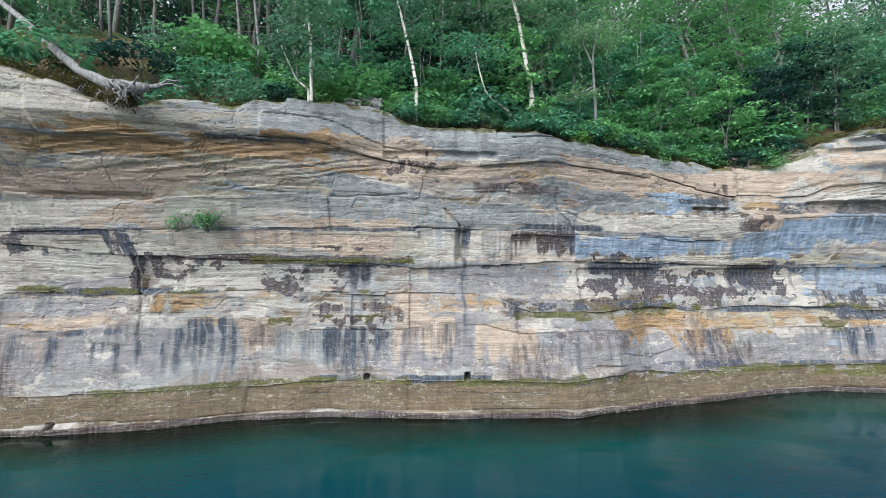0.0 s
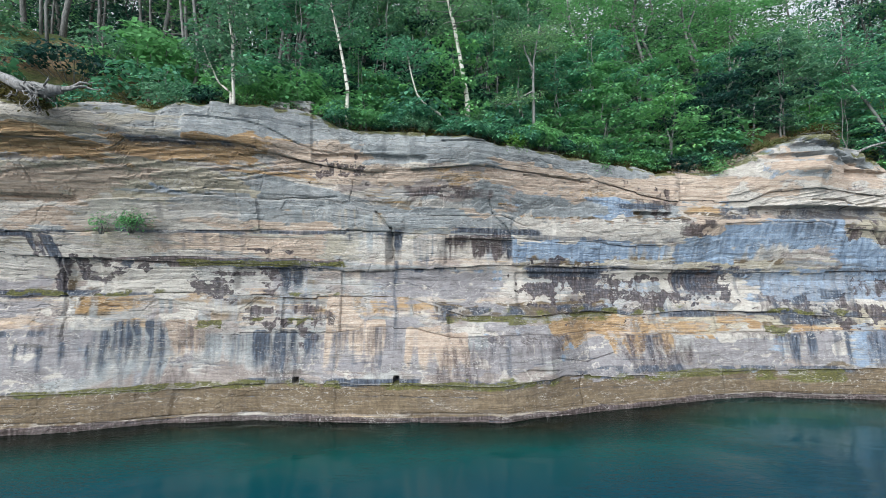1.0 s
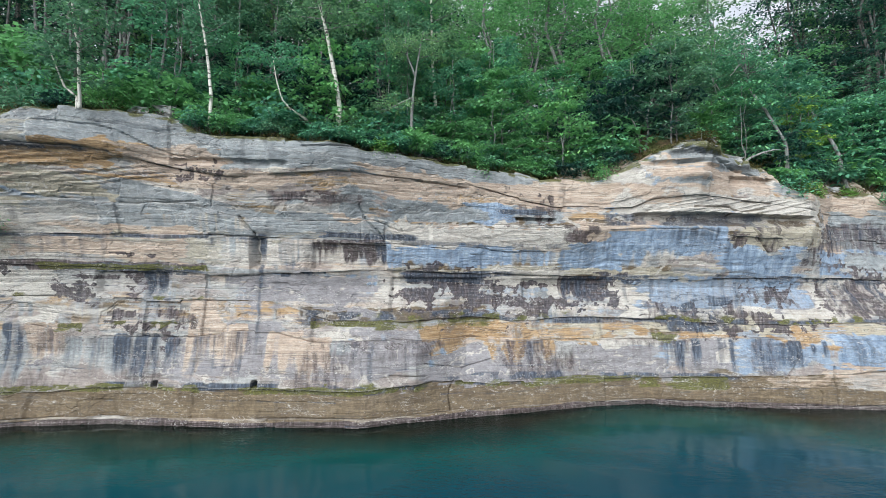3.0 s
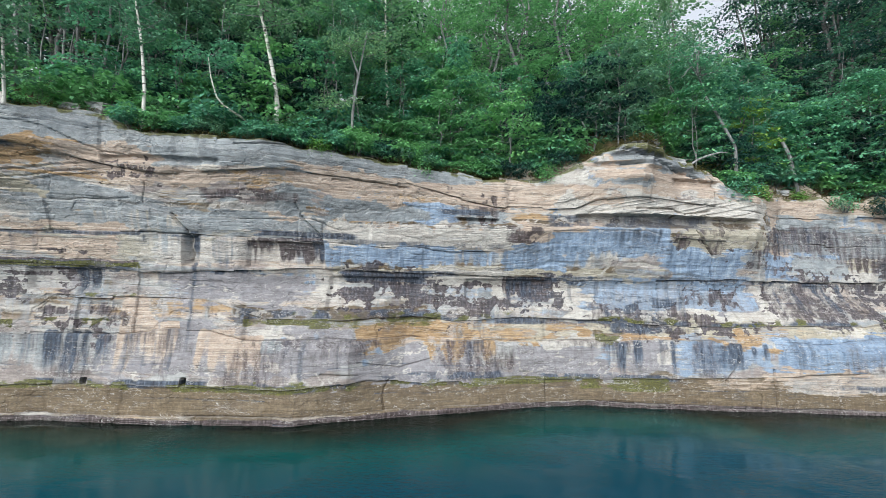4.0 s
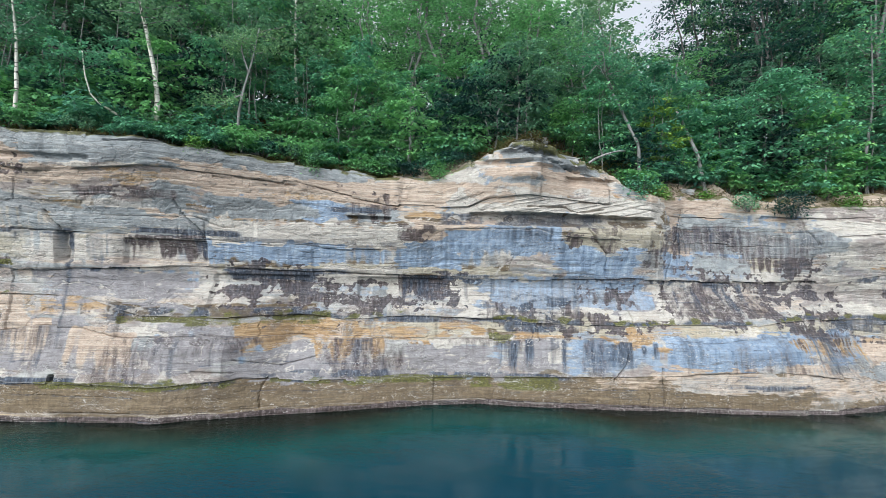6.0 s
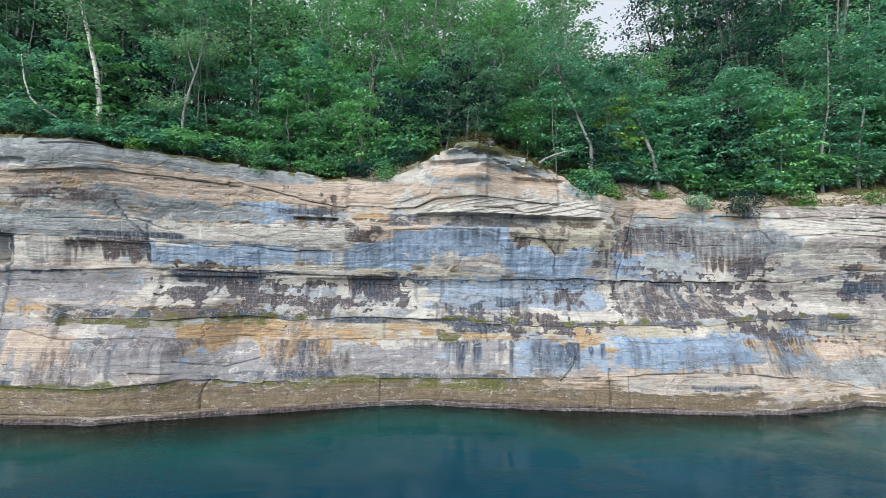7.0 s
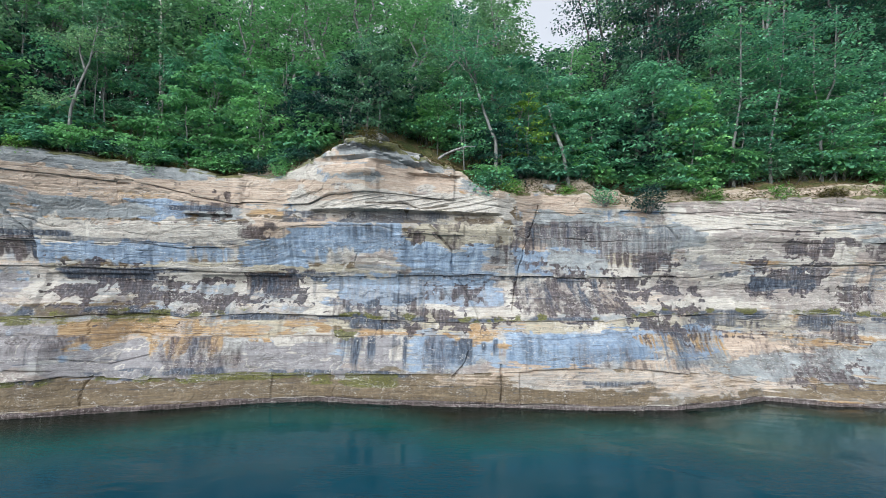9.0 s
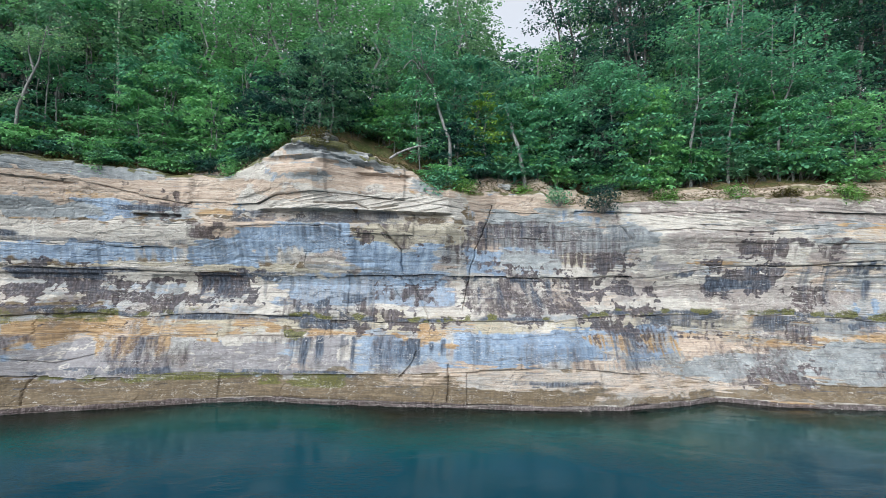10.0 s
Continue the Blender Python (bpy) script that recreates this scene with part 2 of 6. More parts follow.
LEAF_NEEDLE = leaf_material("conifer_needles", (0.021, 0.07, 0.0569), (0.07, 0.184, 0.137), (0.105, 0.21, 0.114))
LEAF_GRASS = leaf_material("grass_blades", (0.0875, 0.227, 0.0569), (0.227, 0.473, 0.114), (0.49, 0.49, 0.182))
# lighter greens; sky light passing through the crowns is put into the colour
LEAF_CANOPY = leaf_material("canopy_leaves", (0.1081, 0.25, 0.132), (0.2661, 0.48, 0.2508), (0.3551, 0.52, 0.2112))
LEAF_MOSS = leaf_material("dry_moss", (0.06, 0.05, 0.02), (0.17, 0.15, 0.05), (0.30, 0.22, 0.08))
BARK = bark_material("grey_brown_bark", ((0.075, 0.075, 0.074), (0.16, 0.16, 0.157), (0.29, 0.29, 0.284)))
BARK_DARK = bark_material("dark_bark", ((0.036, 0.035, 0.034), (0.085, 0.083, 0.08), (0.17, 0.166, 0.16)))
BARK_BIRCH = bark_material("white_birch_bark", ((0.42, 0.40, 0.36), (0.58, 0.55, 0.50), (0.70, 0.67, 0.62)), True)
DEADWOOD = bark_material("weathered_driftwood", ((0.09, 0.088, 0.088), (0.21, 0.205, 0.205), (0.36, 0.35, 0.35)))


# mineral stains on the rock, and overhang shade put in as colour: x from, x to, top, foot, drift of the foot, strength
STAINS_AND_SHADE = []
STAINS_AND_SHADE.append(("tan", "patch", [(15.13, 18.9, 6.06, 5.12, 0, 0.7), (27.58, 30, 2.19, 0.96, 0, 0.7), (4.23, 9.89, 4.26, 4, 0, 0.7), (18.3, 20.47, 6.55, 5.33, 0, 0.8), (9.92, 13.75, 2.71, 2.08, 0, 0.6), (-11.07, -8.73, 5.01, 4.59, 0, 0.5)]))
STAINS_AND_SHADE.append(("tan", "drip", [(-8.08, -7.88, 4.01, 1.68, 0, 0.6)]))
STAINS_AND_SHADE.append(("tan", "seam", [(-10.71, -8.41, 6, 5.8, 0, 0.9), (5.56, 12.67, 6.06, 5.76, 0, 0.7), (11.63, 18.12, 6.34, 5.86, 0, 0.9), (1.89, 6.93, 3.13, 2.72, 0, 0.9), (4.55, 13.76, 4.55, 4.04, 0, 0.8)]))
STAINS_AND_SHADE.append(("pink", "patch", [(-11.08, -7.78, 3.28, 2.29, 0, 0.45), (-8.97, -3.32, 6.83, 6.52, 0, 0.4), (-0.5, 4.98, 6.99, 6.28, 0, 0.9), (-10.94, -9.32, 2.38, 1.49, 0, 0.6), (-5.66, -3.55, 2.74, 1.35, 0, 0.5)]))
STAINS_AND_SHADE.append(("pink", "drip", [(-1.5, -0.06, 3.35, 1.33, 0, 0.5), (0.96, 2.63, 2.32, 1.26, 0, 0.85), (-5.39, -2.28, 5.12, 4.5, 0, 0.55)]))
STAINS_AND_SHADE.append(("cream", "patch", [(7.14, 9.81, 4.19, 3.58, 0, 0.9), (11.61, 12.81, 4.11, 3.52, 0, 0.9), (0.58, 4.47, 4.15, 3.65, 0, 0.3), (-7.98, -4.92, 4.38, 3.46, 0, 0.5), (-10.58, -7.63, 6.21, 5.89, 0, 0.8), (-9.12, -8.12, 5.84, 5.19, 0, 0.7), (-2.4, -1.44, 7.31, 6.76, 0, 0.9), (-1.43, -0.9, 7.66, 7.14, 0, 0.8), (4.58, 9.55, 5.77, 4.92, 0, 0.95), (3.66, 4.28, 5.99, 5.52, 0, 0.8), (9.26, 13.52, 7.17, 6.41, 0, 0.8), (9.55, 11.38, 5.81, 5.07, 0, 0.7), (11.22, 17.08, 7.86, 6.74, 0, 0.95), (12.75, 15.38, 8.34, 7.64, 0, 0.7), (13.34, 18.33, 6.99, 6.35, 0, 0.8)]))
STAINS_AND_SHADE.append(("cream", "patch", [(22.43, 30.16, 4.53, 2.85, 0, 0.6), (22.31, 29.83, 7.27, 6.07, 0, 0.6), (25.62, 29.91, 6.29, 4.87, 0, 0.7), (11.02, 13.7, 1.96, 1.02, 0, 0.5), (31.49, 32.94, 1.87, 1.44, 0, 0.9), (19.97, 20.48, 4.02, 2.97, 0, 0.7), (21.61, 22.13, 4.04, 2.99, 0, 0.7), (-7.57, -7.03, 4.3, 3.7, 0, 0.9), (-5.52, -4.79, 3.37, 2.74, 0, 0.7), (-11.23, -8.92, 4.16, 3.58, 0, 0.5)]))
STAINS_AND_SHADE.append(("cream", "drip", [(-7.89, -7.61, 3.63, 2.79, 0, 0.6)]))
STAINS_AND_SHADE.append(("cream", "seam", [(-6, -3.34, 5.45, 5.19, 0, 0.8), (11.16, 13.36, 2.17, 1.92, 0, 1.2), (11.32, 13.68, 2.18, 1.94, 0, 1.6)]))
STAINS_AND_SHADE.append(("grey", "wash", [(-9.37, -6.04, 8.12, 7.09, 0, 0.55), (-6.05, -0.98, 8.07, 7.31, 0, 0.6), (-0.98, 6.2, 8, 7.05, 0, 0.85), (-7.51, -1.3, 6.62, 6.02, 0, 0.6), (-6.63, -2.25, 5.81, 5.3, 0, 0.45), (1.37, 4.12, 5.86, 5.36, 0, 0.5)]))
STAINS_AND_SHADE.append(("blue", "patch", [(3.8, 4.73, 3.63, 3.42, 0, 0.9), (13.16, 15.42, 8.59, 7.85, 0, 0.8), (12.38, 14.07, 7.59, 7.06, 0, 0.5), (15.38, 16.41, 8.17, 7.78, 0, 0.6), (17.05, 19.03, 6.79, 6.29, 0, 0.6), (15.83, 18.21, 5.21, 4.07, 0, 0.8), (16.06, 18.51, 4.36, 3.21, 0, 0.5), (20.88, 22.3, 2.58, 2.2, 0, 0.8), (19.76, 24.12, 1.28, 0.5, 0, 0.22)]))
STAINS_AND_SHADE.append(("blue", "patch", [(10.84, 13.7, 2.01, 0.93, 0, 0.45), (30.77, 32, 3.39, 3.03, 0, 0.6), (32.97, 33.75, 3.39, 3, 0, 0.7)]))
STAINS_AND_SHADE.append(("grey", "drip", [(-10.37, -5.59, 1.69, 0.93, 0, 0.5), (-5.51, -1.96, 2.26, 1.11, 0, 0.5), (-0.7, 0.89, 2.79, 1.94, 0, 0.45), (-2.27, 0.55, 5.96, 4.28, 0, 0.55)]))
STAINS_AND_SHADE.append(("blue", "drip", [(4.04, 9.68, 5.18, 4.3, 0, 1.15), (9.66, 12.15, 5.26, 4.39, 0, 1.05), (12.78, 15.31, 4.19, 3.41, 0, 0.7), (5.41, 7.07, 1.98, 1.01, 1.03, 0.6), (11.24, 15.23, 5.81, 4.86, 0, 1.15), (9.73, 12.76, 5.15, 4.47, 0, 1), (12.17, 15.58, 4.24, 3.14, 0, 0.65), (19.16, 25.53, 6.68, 6.08, 0, 0.6), (19.09, 22.82, 5.36, 4.13, 0, 0.75), (14.35, 15.06, 2.1, 1.35, 0, 0.7), (15.92, 17.2, 2.06, 1.01, 0, 1)]))
STAINS_AND_SHADE.append(("blue", "drip", [(17.93, 18.64, 2.15, 1.37, 0, 0.9), (18.64, 22.68, 2.32, 1.19, 0, 1.15), (22.69, 27.83, 2.19, 1.26, 0.61, 1), (31.42, 33.26, 1.49, 0.96, 0, 0.8), (0.58, 3.78, 4.15, 3.33, 0, 0.5), (5.84, 7.26, 1.98, 1.17, 0.33, 0.6)]))
STAINS_AND_SHADE.append(("blue", "seam", [(2.35, 5.85, 2.47, 2.21, 0, 0.6), (-10.9, -6.59, 5.81, 5.54, 0, 0.5), (-5.82, -4.23, 6.31, 6.1, 0, 0.8), (3.77, 7.08, 7.02, 6.67, 0, 0.6), (4.62, 7.98, 6.55, 5.92, 0, 0.7), (11.53, 13.34, 6.62, 6.21, 0, 1)]))
STAINS_AND_SHADE.append(("ochre", "patch", [(-1.35, -0.23, 3.43, 2.95, 0, 0.65), (5.02, 7.99, 2.63, 1.77, 0, 0.87), (7.96, 10.95, 2.55, 2.1, 0, 0.8), (-10.69, -8.39, 2.79, 2.58, 0, 0.71), (-9.9, -6.39, 7.02, 6.67, 0, 1), (-5.93, -3.33, 7.35, 6.97, 0, 1.1), (-3.34, -2.17, 7.42, 7.1, 0, 0.7), (15.59, 17.38, 7.91, 7.03, 0, 0.3), (16.58, 18.71, 2.36, 2.02, 0, 1.16), (29.33, 33.55, 2.18, 1.7, 0, 0.8), (6.34, 9.62, 2.66, 2.02, 0, 0.71)]))
STAINS_AND_SHADE.append(("ochre", "drip", [(-1.26, -0.78, 3.38, 1.4, -0.1, 0.6), (22.87, 23.43, 2.14, 1.6, 0.75, 0.8), (23.54, 24.57, 2.11, 1.48, 1.27, 0.8), (25.12, 26.68, 2.06, 1.21, 1.41, 0.8), (7.23, 7.48, 2.09, 1.36, 0.18, 0.95), (7.56, 7.73, 2.09, 1.26, 0.18, 0.8), (8.2, 8.45, 2.1, 1.29, 0.18, 0.95), (8.84, 9.64, 2.1, 1.28, 0.15, 0.9)]))
STAINS_AND_SHADE.append(("ochre", "seam", [(3.23, 6.41, 7.17, 6.92, 0, 1), (4.35, 9.06, 6.99, 6.64, 0, 0.7), (26.89, 30.02, 5, 4.75, 0, 0.7), (25.69, 30.85, 0.27, 0.01, 0, 0.8), (8.08, 12.99, 2.57, 2.1, 0, 0.6), (9.56, 10.49, 2.24, 2.07, 0, 0.7)]))
STAINS_AND_SHADE.append(("plum", "patch", [(4.44, 7.27, 4.19, 3.12, 0, 0.95), (7.09, 9.11, 3.64, 3.03, 0, 0.9), (7.77, 9.89, 3.29, 2.69, 0, 0.6), (5.49, 6.54, 3.33, 2.82, 0, 0.5), (-1.45, -0.19, 7.1, 6.69, 0, 0.75), (7.98, 9.64, 6.66, 6.03, 0, 0.5), (15.23, 17.44, 5.79, 5.2, 0, 0.55), (28.85, 29.97, 5.6, 4.89, 0, 0.7), (30.96, 32.13, 3.99, 3.35, 0, 0.6), (4.54, 7.23, 4.15, 3.22, 0, 1.2), (7.29, 9.98, 3.58, 2.98, 0, 1.1)]))
STAINS_AND_SHADE.append(("plum", "drip", [(1.97, 4.07, 5.19, 4.36, 0, 1.15), (9.74, 11.64, 4.19, 3.27, 0, 1.1), (19.54, 22.69, 6.1, 5.16, 0, 0.6), (22.6, 24.94, 5.11, 4.38, 0, 0.7), (29.36, 30.81, 5.65, 4.89, 0, 1), (7.95, 8.16, 2.09, 1.31, 0.14, 0.6), (8.52, 8.88, 2.06, 1.3, 0.14, 0.6)]))
STAINS_AND_SHADE.append(("plum", "seam", [(0.74, 3.45, 6.51, 6.2, 0, 0.4), (9.55, 11.18, 5.8, 5.34, 0, 0.4)]))
STAINS_AND_SHADE.append(("dark", "patch", [(-8.27, -7.98, 4.48, 3.38, 0, 0.8), (-7.87, -7.54, 4.48, 3.82, 0, 0.9), (-7.03, -6.43, 4.38, 3.9, 0, 0.85), (-6.38, -6.04, 4.34, 4.09, 0, 0.7), (-5.01, -4.36, 4.15, 3.4, 0, 0.65), (-4.35, -2.95, 4.22, 3.68, 0, 0.5), (-11.09, -10.81, 4.86, 4.44, 0, 0.9), (-4.56, -4.11, 2.7, 2.26, 0, 0.7), (-2.93, -2.3, 2.69, 2.21, 0, 0.7), (-2.22, -1.6, 2.62, 2.21, 0, 0.8), (16.05, 17.44, 3.77, 3.2, 0, 0.5), (18.18, 19.3, 5.45, 4.49, 0, 0.4), (19.13, 20.84, 4.11, 2.61, 0, 0.5), (20.84, 22.74, 4.14, 2.63, 0, 0.5), (22.85, 24.83, 4.28, 3.46, 0, 0.9)]))
STAINS_AND_SHADE.append(("dark", "patch", [(24.43, 26.33, 4.03, 3.37, 0, 1.1), (22.84, 24.29, 2.95, 2.45, 0, 1), (28.16, 29.55, 4.72, 4.31, 0, 0.75), (28.13, 30.77, 4.76, 4.27, 0, 0.8), (28.87, 31.01, 1.38, 0.63, 0, 0.55), (30.59, 32.27, 5.61, 5.13, 0, 0.5), (4.56, 5.77, 4.19, 3.62, 0, 1), (9.07, 9.95, 3.47, 2.82, 0, 0.8), (19.82, 20.95, 4.76, 4.14, 0, 0.6), (19.79, 22.34, 4.06, 2.82, 0, 0.55), (22.89, 25.66, 4.23, 3.51, 0, 0.9), (23.12, 26.03, 3.31, 2.47, 0, 0.8), (15.42, 17.51, 2.93, 2.38, 0, 0.6), (18.5, 19.85, 5.31, 4.32, 0, 0.5)]))
STAINS_AND_SHADE.append(("dark", "drip", [(-10.06, -9.63, 2.31, 1.42, -0.22, 0.8), (-9.06, -8.7, 2.28, 1.45, -0.15, 0.75), (-8.56, -8.32, 2.2, 1.33, -0.06, 0.8), (-8.01, -7.78, 2.25, 1.23, 0, 0.6), (-7.38, -6.92, 2.36, 1.11, -0.12, 0.85), (-6.86, -6.42, 2.71, 1.08, -0.08, 0.9), (-6.4, -6.15, 2.74, 1.11, 0, 0.8), (-6.11, -5.68, 2.73, 1.05, 0, 0.85), (-4.61, -4.42, 2.07, 1.12, 0, 0.45), (-3.9, -3.54, 2.29, 1.26, 0, 0.65), (-3.38, -2.88, 2.36, 1.14, 0, 0.85), (-2.91, -2.28, 2.35, 1.05, -0.22, 0.9), (-1.97, -1.66, 2.24, 1.11, 0, 1.15), (3.27, 3.47, 2.29, 1.32, 0, 0.45), (-2.67, -2.05, 4.25, 3.43, 0, 1)]))
STAINS_AND_SHADE.append(("dark", "drip", [(-8.71, -8.4, 5.06, 4.42, 0.16, 1.1), (-8.34, -7.99, 5.05, 4.27, 0.16, 1), (-10.55, -10.42, 5, 4.7, 0, 0.7), (-0.81, -0.61, 5.14, 4.76, 0, 0.8), (0.14, 0.35, 5.24, 4.6, 0, 0.7), (0.53, 0.79, 5.25, 4.4, 0, 1.1), (0.5, 0.68, 4.4, 1.12, 0, 0.6), (3.75, 4.09, 5.12, 4.36, 0, 1), (9.88, 10.89, 4.15, 3.18, 0, 0.8), (13.06, 14.95, 5.8, 5.06, 0, 0.5), (19.05, 26.4, 6.15, 4.74, 0, 0.34), (13.6, 13.96, 2.07, 0.98, 0, 1.1), (14.13, 14.46, 2.14, 1.04, 0, 0.9), (15.13, 15.43, 2.12, 1.19, 0, 0.7), (16.29, 16.74, 2.06, 1.14, 0, 0.6)]))
STAINS_AND_SHADE.append(("dark", "drip", [(17.32, 17.79, 2.09, 1.04, 0.14, 0.9), (18.11, 18.56, 2.12, 1.55, 0, 0.6), (32.64, 33.34, 4.92, 4.17, 0, 0.8), (32.82, 33.6, 4.27, 3.42, 0, 0.9), (19.44, 19.84, 4.11, 2.69, 0.4, 0.7), (20.22, 20.62, 4.02, 2.61, 0.61, 0.7), (21.27, 21.78, 4.14, 2.72, 0.72, 0.8), (21.99, 22.3, 4.15, 2.73, 0.22, 0.7)]))
# row from x 11.25 to 18.12: shadow under the lens overhang, as colour
STAINS_AND_SHADE.append(("dark", "seam", [(-4.52, -1.99, 4.38, 4.17, 0, 1), (-11.19, -7.31, 3.55, 3.38, 0, 0.8), (4.45, 7.27, 4.22, 3.93, 0, 0.8), (1.8, 6.72, 3.05, 2.7, 0, 0.6), (-3.5, 1.18, 1.12, 0.94, 0, 0.8), (-9.59, -5.56, 1, 0.83, 0, 0.5), (-5.78, -3.51, 7.38, 7.26, 0, 0.7), (7.55, 9.12, 6.31, 6.18, 0, 1.1), (13.5, 15.18, 8.38, 8.19, 0, 0.5), (11.25, 18.12, 6.26, 5.86, 0, 0.5), (13.28, 15.85, 3.54, 2.33, 0, 0.6), (25.68, 29.12, 2.87, 2.46, 0, 0.6), (28.09, 30.13, 4.21, 3.83, 0, 1.1), (20.65, 23.46, 0.87, 0.73, 0, 0.6), (28.31, 30.06, 4.2, 3.9, 0, 1.1)]))
STAINS_AND_SHADE.append(("dark", "seam", [(29.56, 33.67, 2.92, 2.34, 0, 0.55), (-1.99, -1.03, 4.38, 4.09, 0, 0.6), (-2.9, -1.23, 4.34, 4.15, 0, 1.1), (1.53, 6.3, 2.93, 2.68, 0, 0.5), (-11.02, -7.63, 5.1, 4.96, 0, 0.7), (-7.75, -3.5, 5.2, 5.09, 0, 0.6), (-3.5, 0.58, 5.23, 5.1, 0, 0.6), (2.07, 4.9, 5.39, 5.22, 0, 0.8), (4.57, 9.67, 5.23, 5.07, 0, 0.4), (11.47, 17.95, 4.25, 4.08, 0, 0.6), (4.23, 8.37, 4.27, 4.13, 0, 0.7), (-11.02, -7.99, 2.51, 2.35, 0, 0.5), (9.09, 13.57, 2.78, 2.6, 0, 0.6), (11.06, 15.46, 1.03, 0.82, 0, 0.6), (5.83, 9.77, 1.13, 0.94, 0, 0.5)]))
STAINS_AND_SHADE.append(("moss", "patch", [(-4.71, -4.14, 2.8, 2.58, 0, 0.9), (-3.32, -2.93, 2.85, 2.67, 0, 0.8), (-2.9, -2.27, 2.8, 2.61, 0, 0.9), (-2.15, -1.63, 2.79, 2.59, 0, 0.9), (13.11, 13.68, 2.25, 1.96, 0, 0.9)]))
STAINS_AND_SHADE.append(("moss", "seam", [(2.04, 6.71, 2.78, 2.62, 0, 0.9), (-4.71, -0.69, 1.07, 0.87, 0, 0.75), (0.25, 4.46, 1.01, 0.83, 0, 1.1), (12.33, 15.1, 0.91, 0.49, 0, 0.75), (4.22, 6.98, 2.79, 2.59, 0, 0.7), (7.16, 14.75, 0.94, 0.73, 0, 0.5)]))

STAINS_AND_SHADE.append(("grey", "wash", [(-9.33, -8.13, 8.57, 7.16, 0, 0.4), (-8.13, -6.04, 8.23, 7.25, 0, 0.4), (-6.14, -3.24, 8.37, 7.38, 0, 0.4), (-4.25, -0.98, 8.46, 7.24, 0, 0.4), (-1.05, 0.25, 8.05, 6.9, 0, 1), (0, 3.68, 7.98, 7, 0, 1.1), (3.7, 6.41, 7.72, 7.29, 0, 1), (7.32, 8.87, 7.51, 7.15, 0, 0.9), (-6.98, -1.47, 6.24, 5.35, 0, 0.4), (-1.47, -0.38, 6.33, 5.7, 0, 0.6), (0.58, 3.71, 5.86, 5.28, 0, 0.85), (2.56, 3.65, 6.49, 5.9, 0, 0.9), (4.04, 8.07, 6.5, 5.91, 0, 0.7), (7.96, 9.92, 6.43, 5.71, 0, 0.8), (6.53, 8.99, 7.65, 7.28, 0, 0.8)]))
STAINS_AND_SHADE.append(("grey", "wash", [(13.22, 14.8, 5.84, 5.11, 0, 0.7)]))
STAINS_AND_SHADE.append(("olive", "wash", [(-9.33, -6.05, 8.5, 7.21, 0, 0.6), (-10.3, -2.2, 6.86, 6.06, 0, 0.9), (-6.14, -3.24, 8.02, 7.4, 0, 0.5), (-8.3, -4.61, 6.08, 5.19, 0, 0.6), (-10.94, -6.63, 5.77, 5.16, 0, 0.6), (-6.76, -1.34, 5.24, 4.44, 0, 0.45), (-11.16, -7.26, 5.09, 3.42, 0, 0.35), (-2.2, 1.85, 6.91, 6.49, 0, 0.35), (3.96, 15.03, 4.44, 4.15, 0, 0.9), (-3.52, -0.38, 5.26, 4.47, 0, 0.4), (0.91, 4.48, 5.39, 5.16, 0, 0.6)]))
STAINS_AND_SHADE.append(("salmon", "wash", [(0, 3.58, 6.97, 6.52, 0, 1), (3.6, 11.66, 7.28, 6.45, 0, 1), (-8.2, -6.45, 6.5, 6.08, 0, 0.7), (-9.13, -8.18, 5.81, 5.09, 0, 0.6), (-6.14, -3.93, 5.45, 5.19, 0, 0.8), (-2.47, -0.06, 7.47, 6.74, 0, 0.85), (-3.26, -2.16, 7.57, 7.18, 0, 0.8), (-10.56, -7.56, 6.21, 5.95, 0, 0.8), (6.28, 11.79, 5.73, 5, 0, 0.55), (0.75, 3.79, 4.15, 3.74, 0, 0.4), (-1.34, -0.62, 3.35, 1.48, 0, 0.75), (1.2, 2.63, 2.39, 1.34, 0, 0.9), (5.85, 10.04, 2.48, 1.78, 0, 0.5), (-10.58, -8.4, 3.14, 2.3, 0, 0.5), (-5.8, -4.94, 2.75, 1.36, 0, 0.45)]))
STAINS_AND_SHADE.append(("salmon", "wash", [(8.51, 14.52, 7.36, 6.52, 0, 0.6)]))
STAINS_AND_SHADE.append(("ochre", "patch", [(3.38, 6.12, 7.26, 6.85, 0, 0.9), (1.53, 7.66, 6.82, 6.54, 0, 0.6), (-7.89, -5.94, 2.79, 2.35, 0, 0.5)]))
STAINS_AND_SHADE.append(("cream", "patch", [(4.29, 11.77, 5.85, 5.01, 0, 1), (8.74, 10.68, 7.41, 6.97, 0, 0.9), (-7.43, -6.62, 4.38, 3.7, 0, 1), (-6.65, -6.03, 4.15, 3.51, 0, 0.9), (-5.75, -4.86, 4, 3.5, 0, 0.8), (-7.77, -6.87, 2.81, 2.36, 0, 0.7), (2.35, 4.04, 2.59, 2.22, 0, 0.8), (3.74, 4.7, 3.8, 3.29, 0, 0.9), (7.13, 9.89, 4.3, 3.58, 0, 1)]))
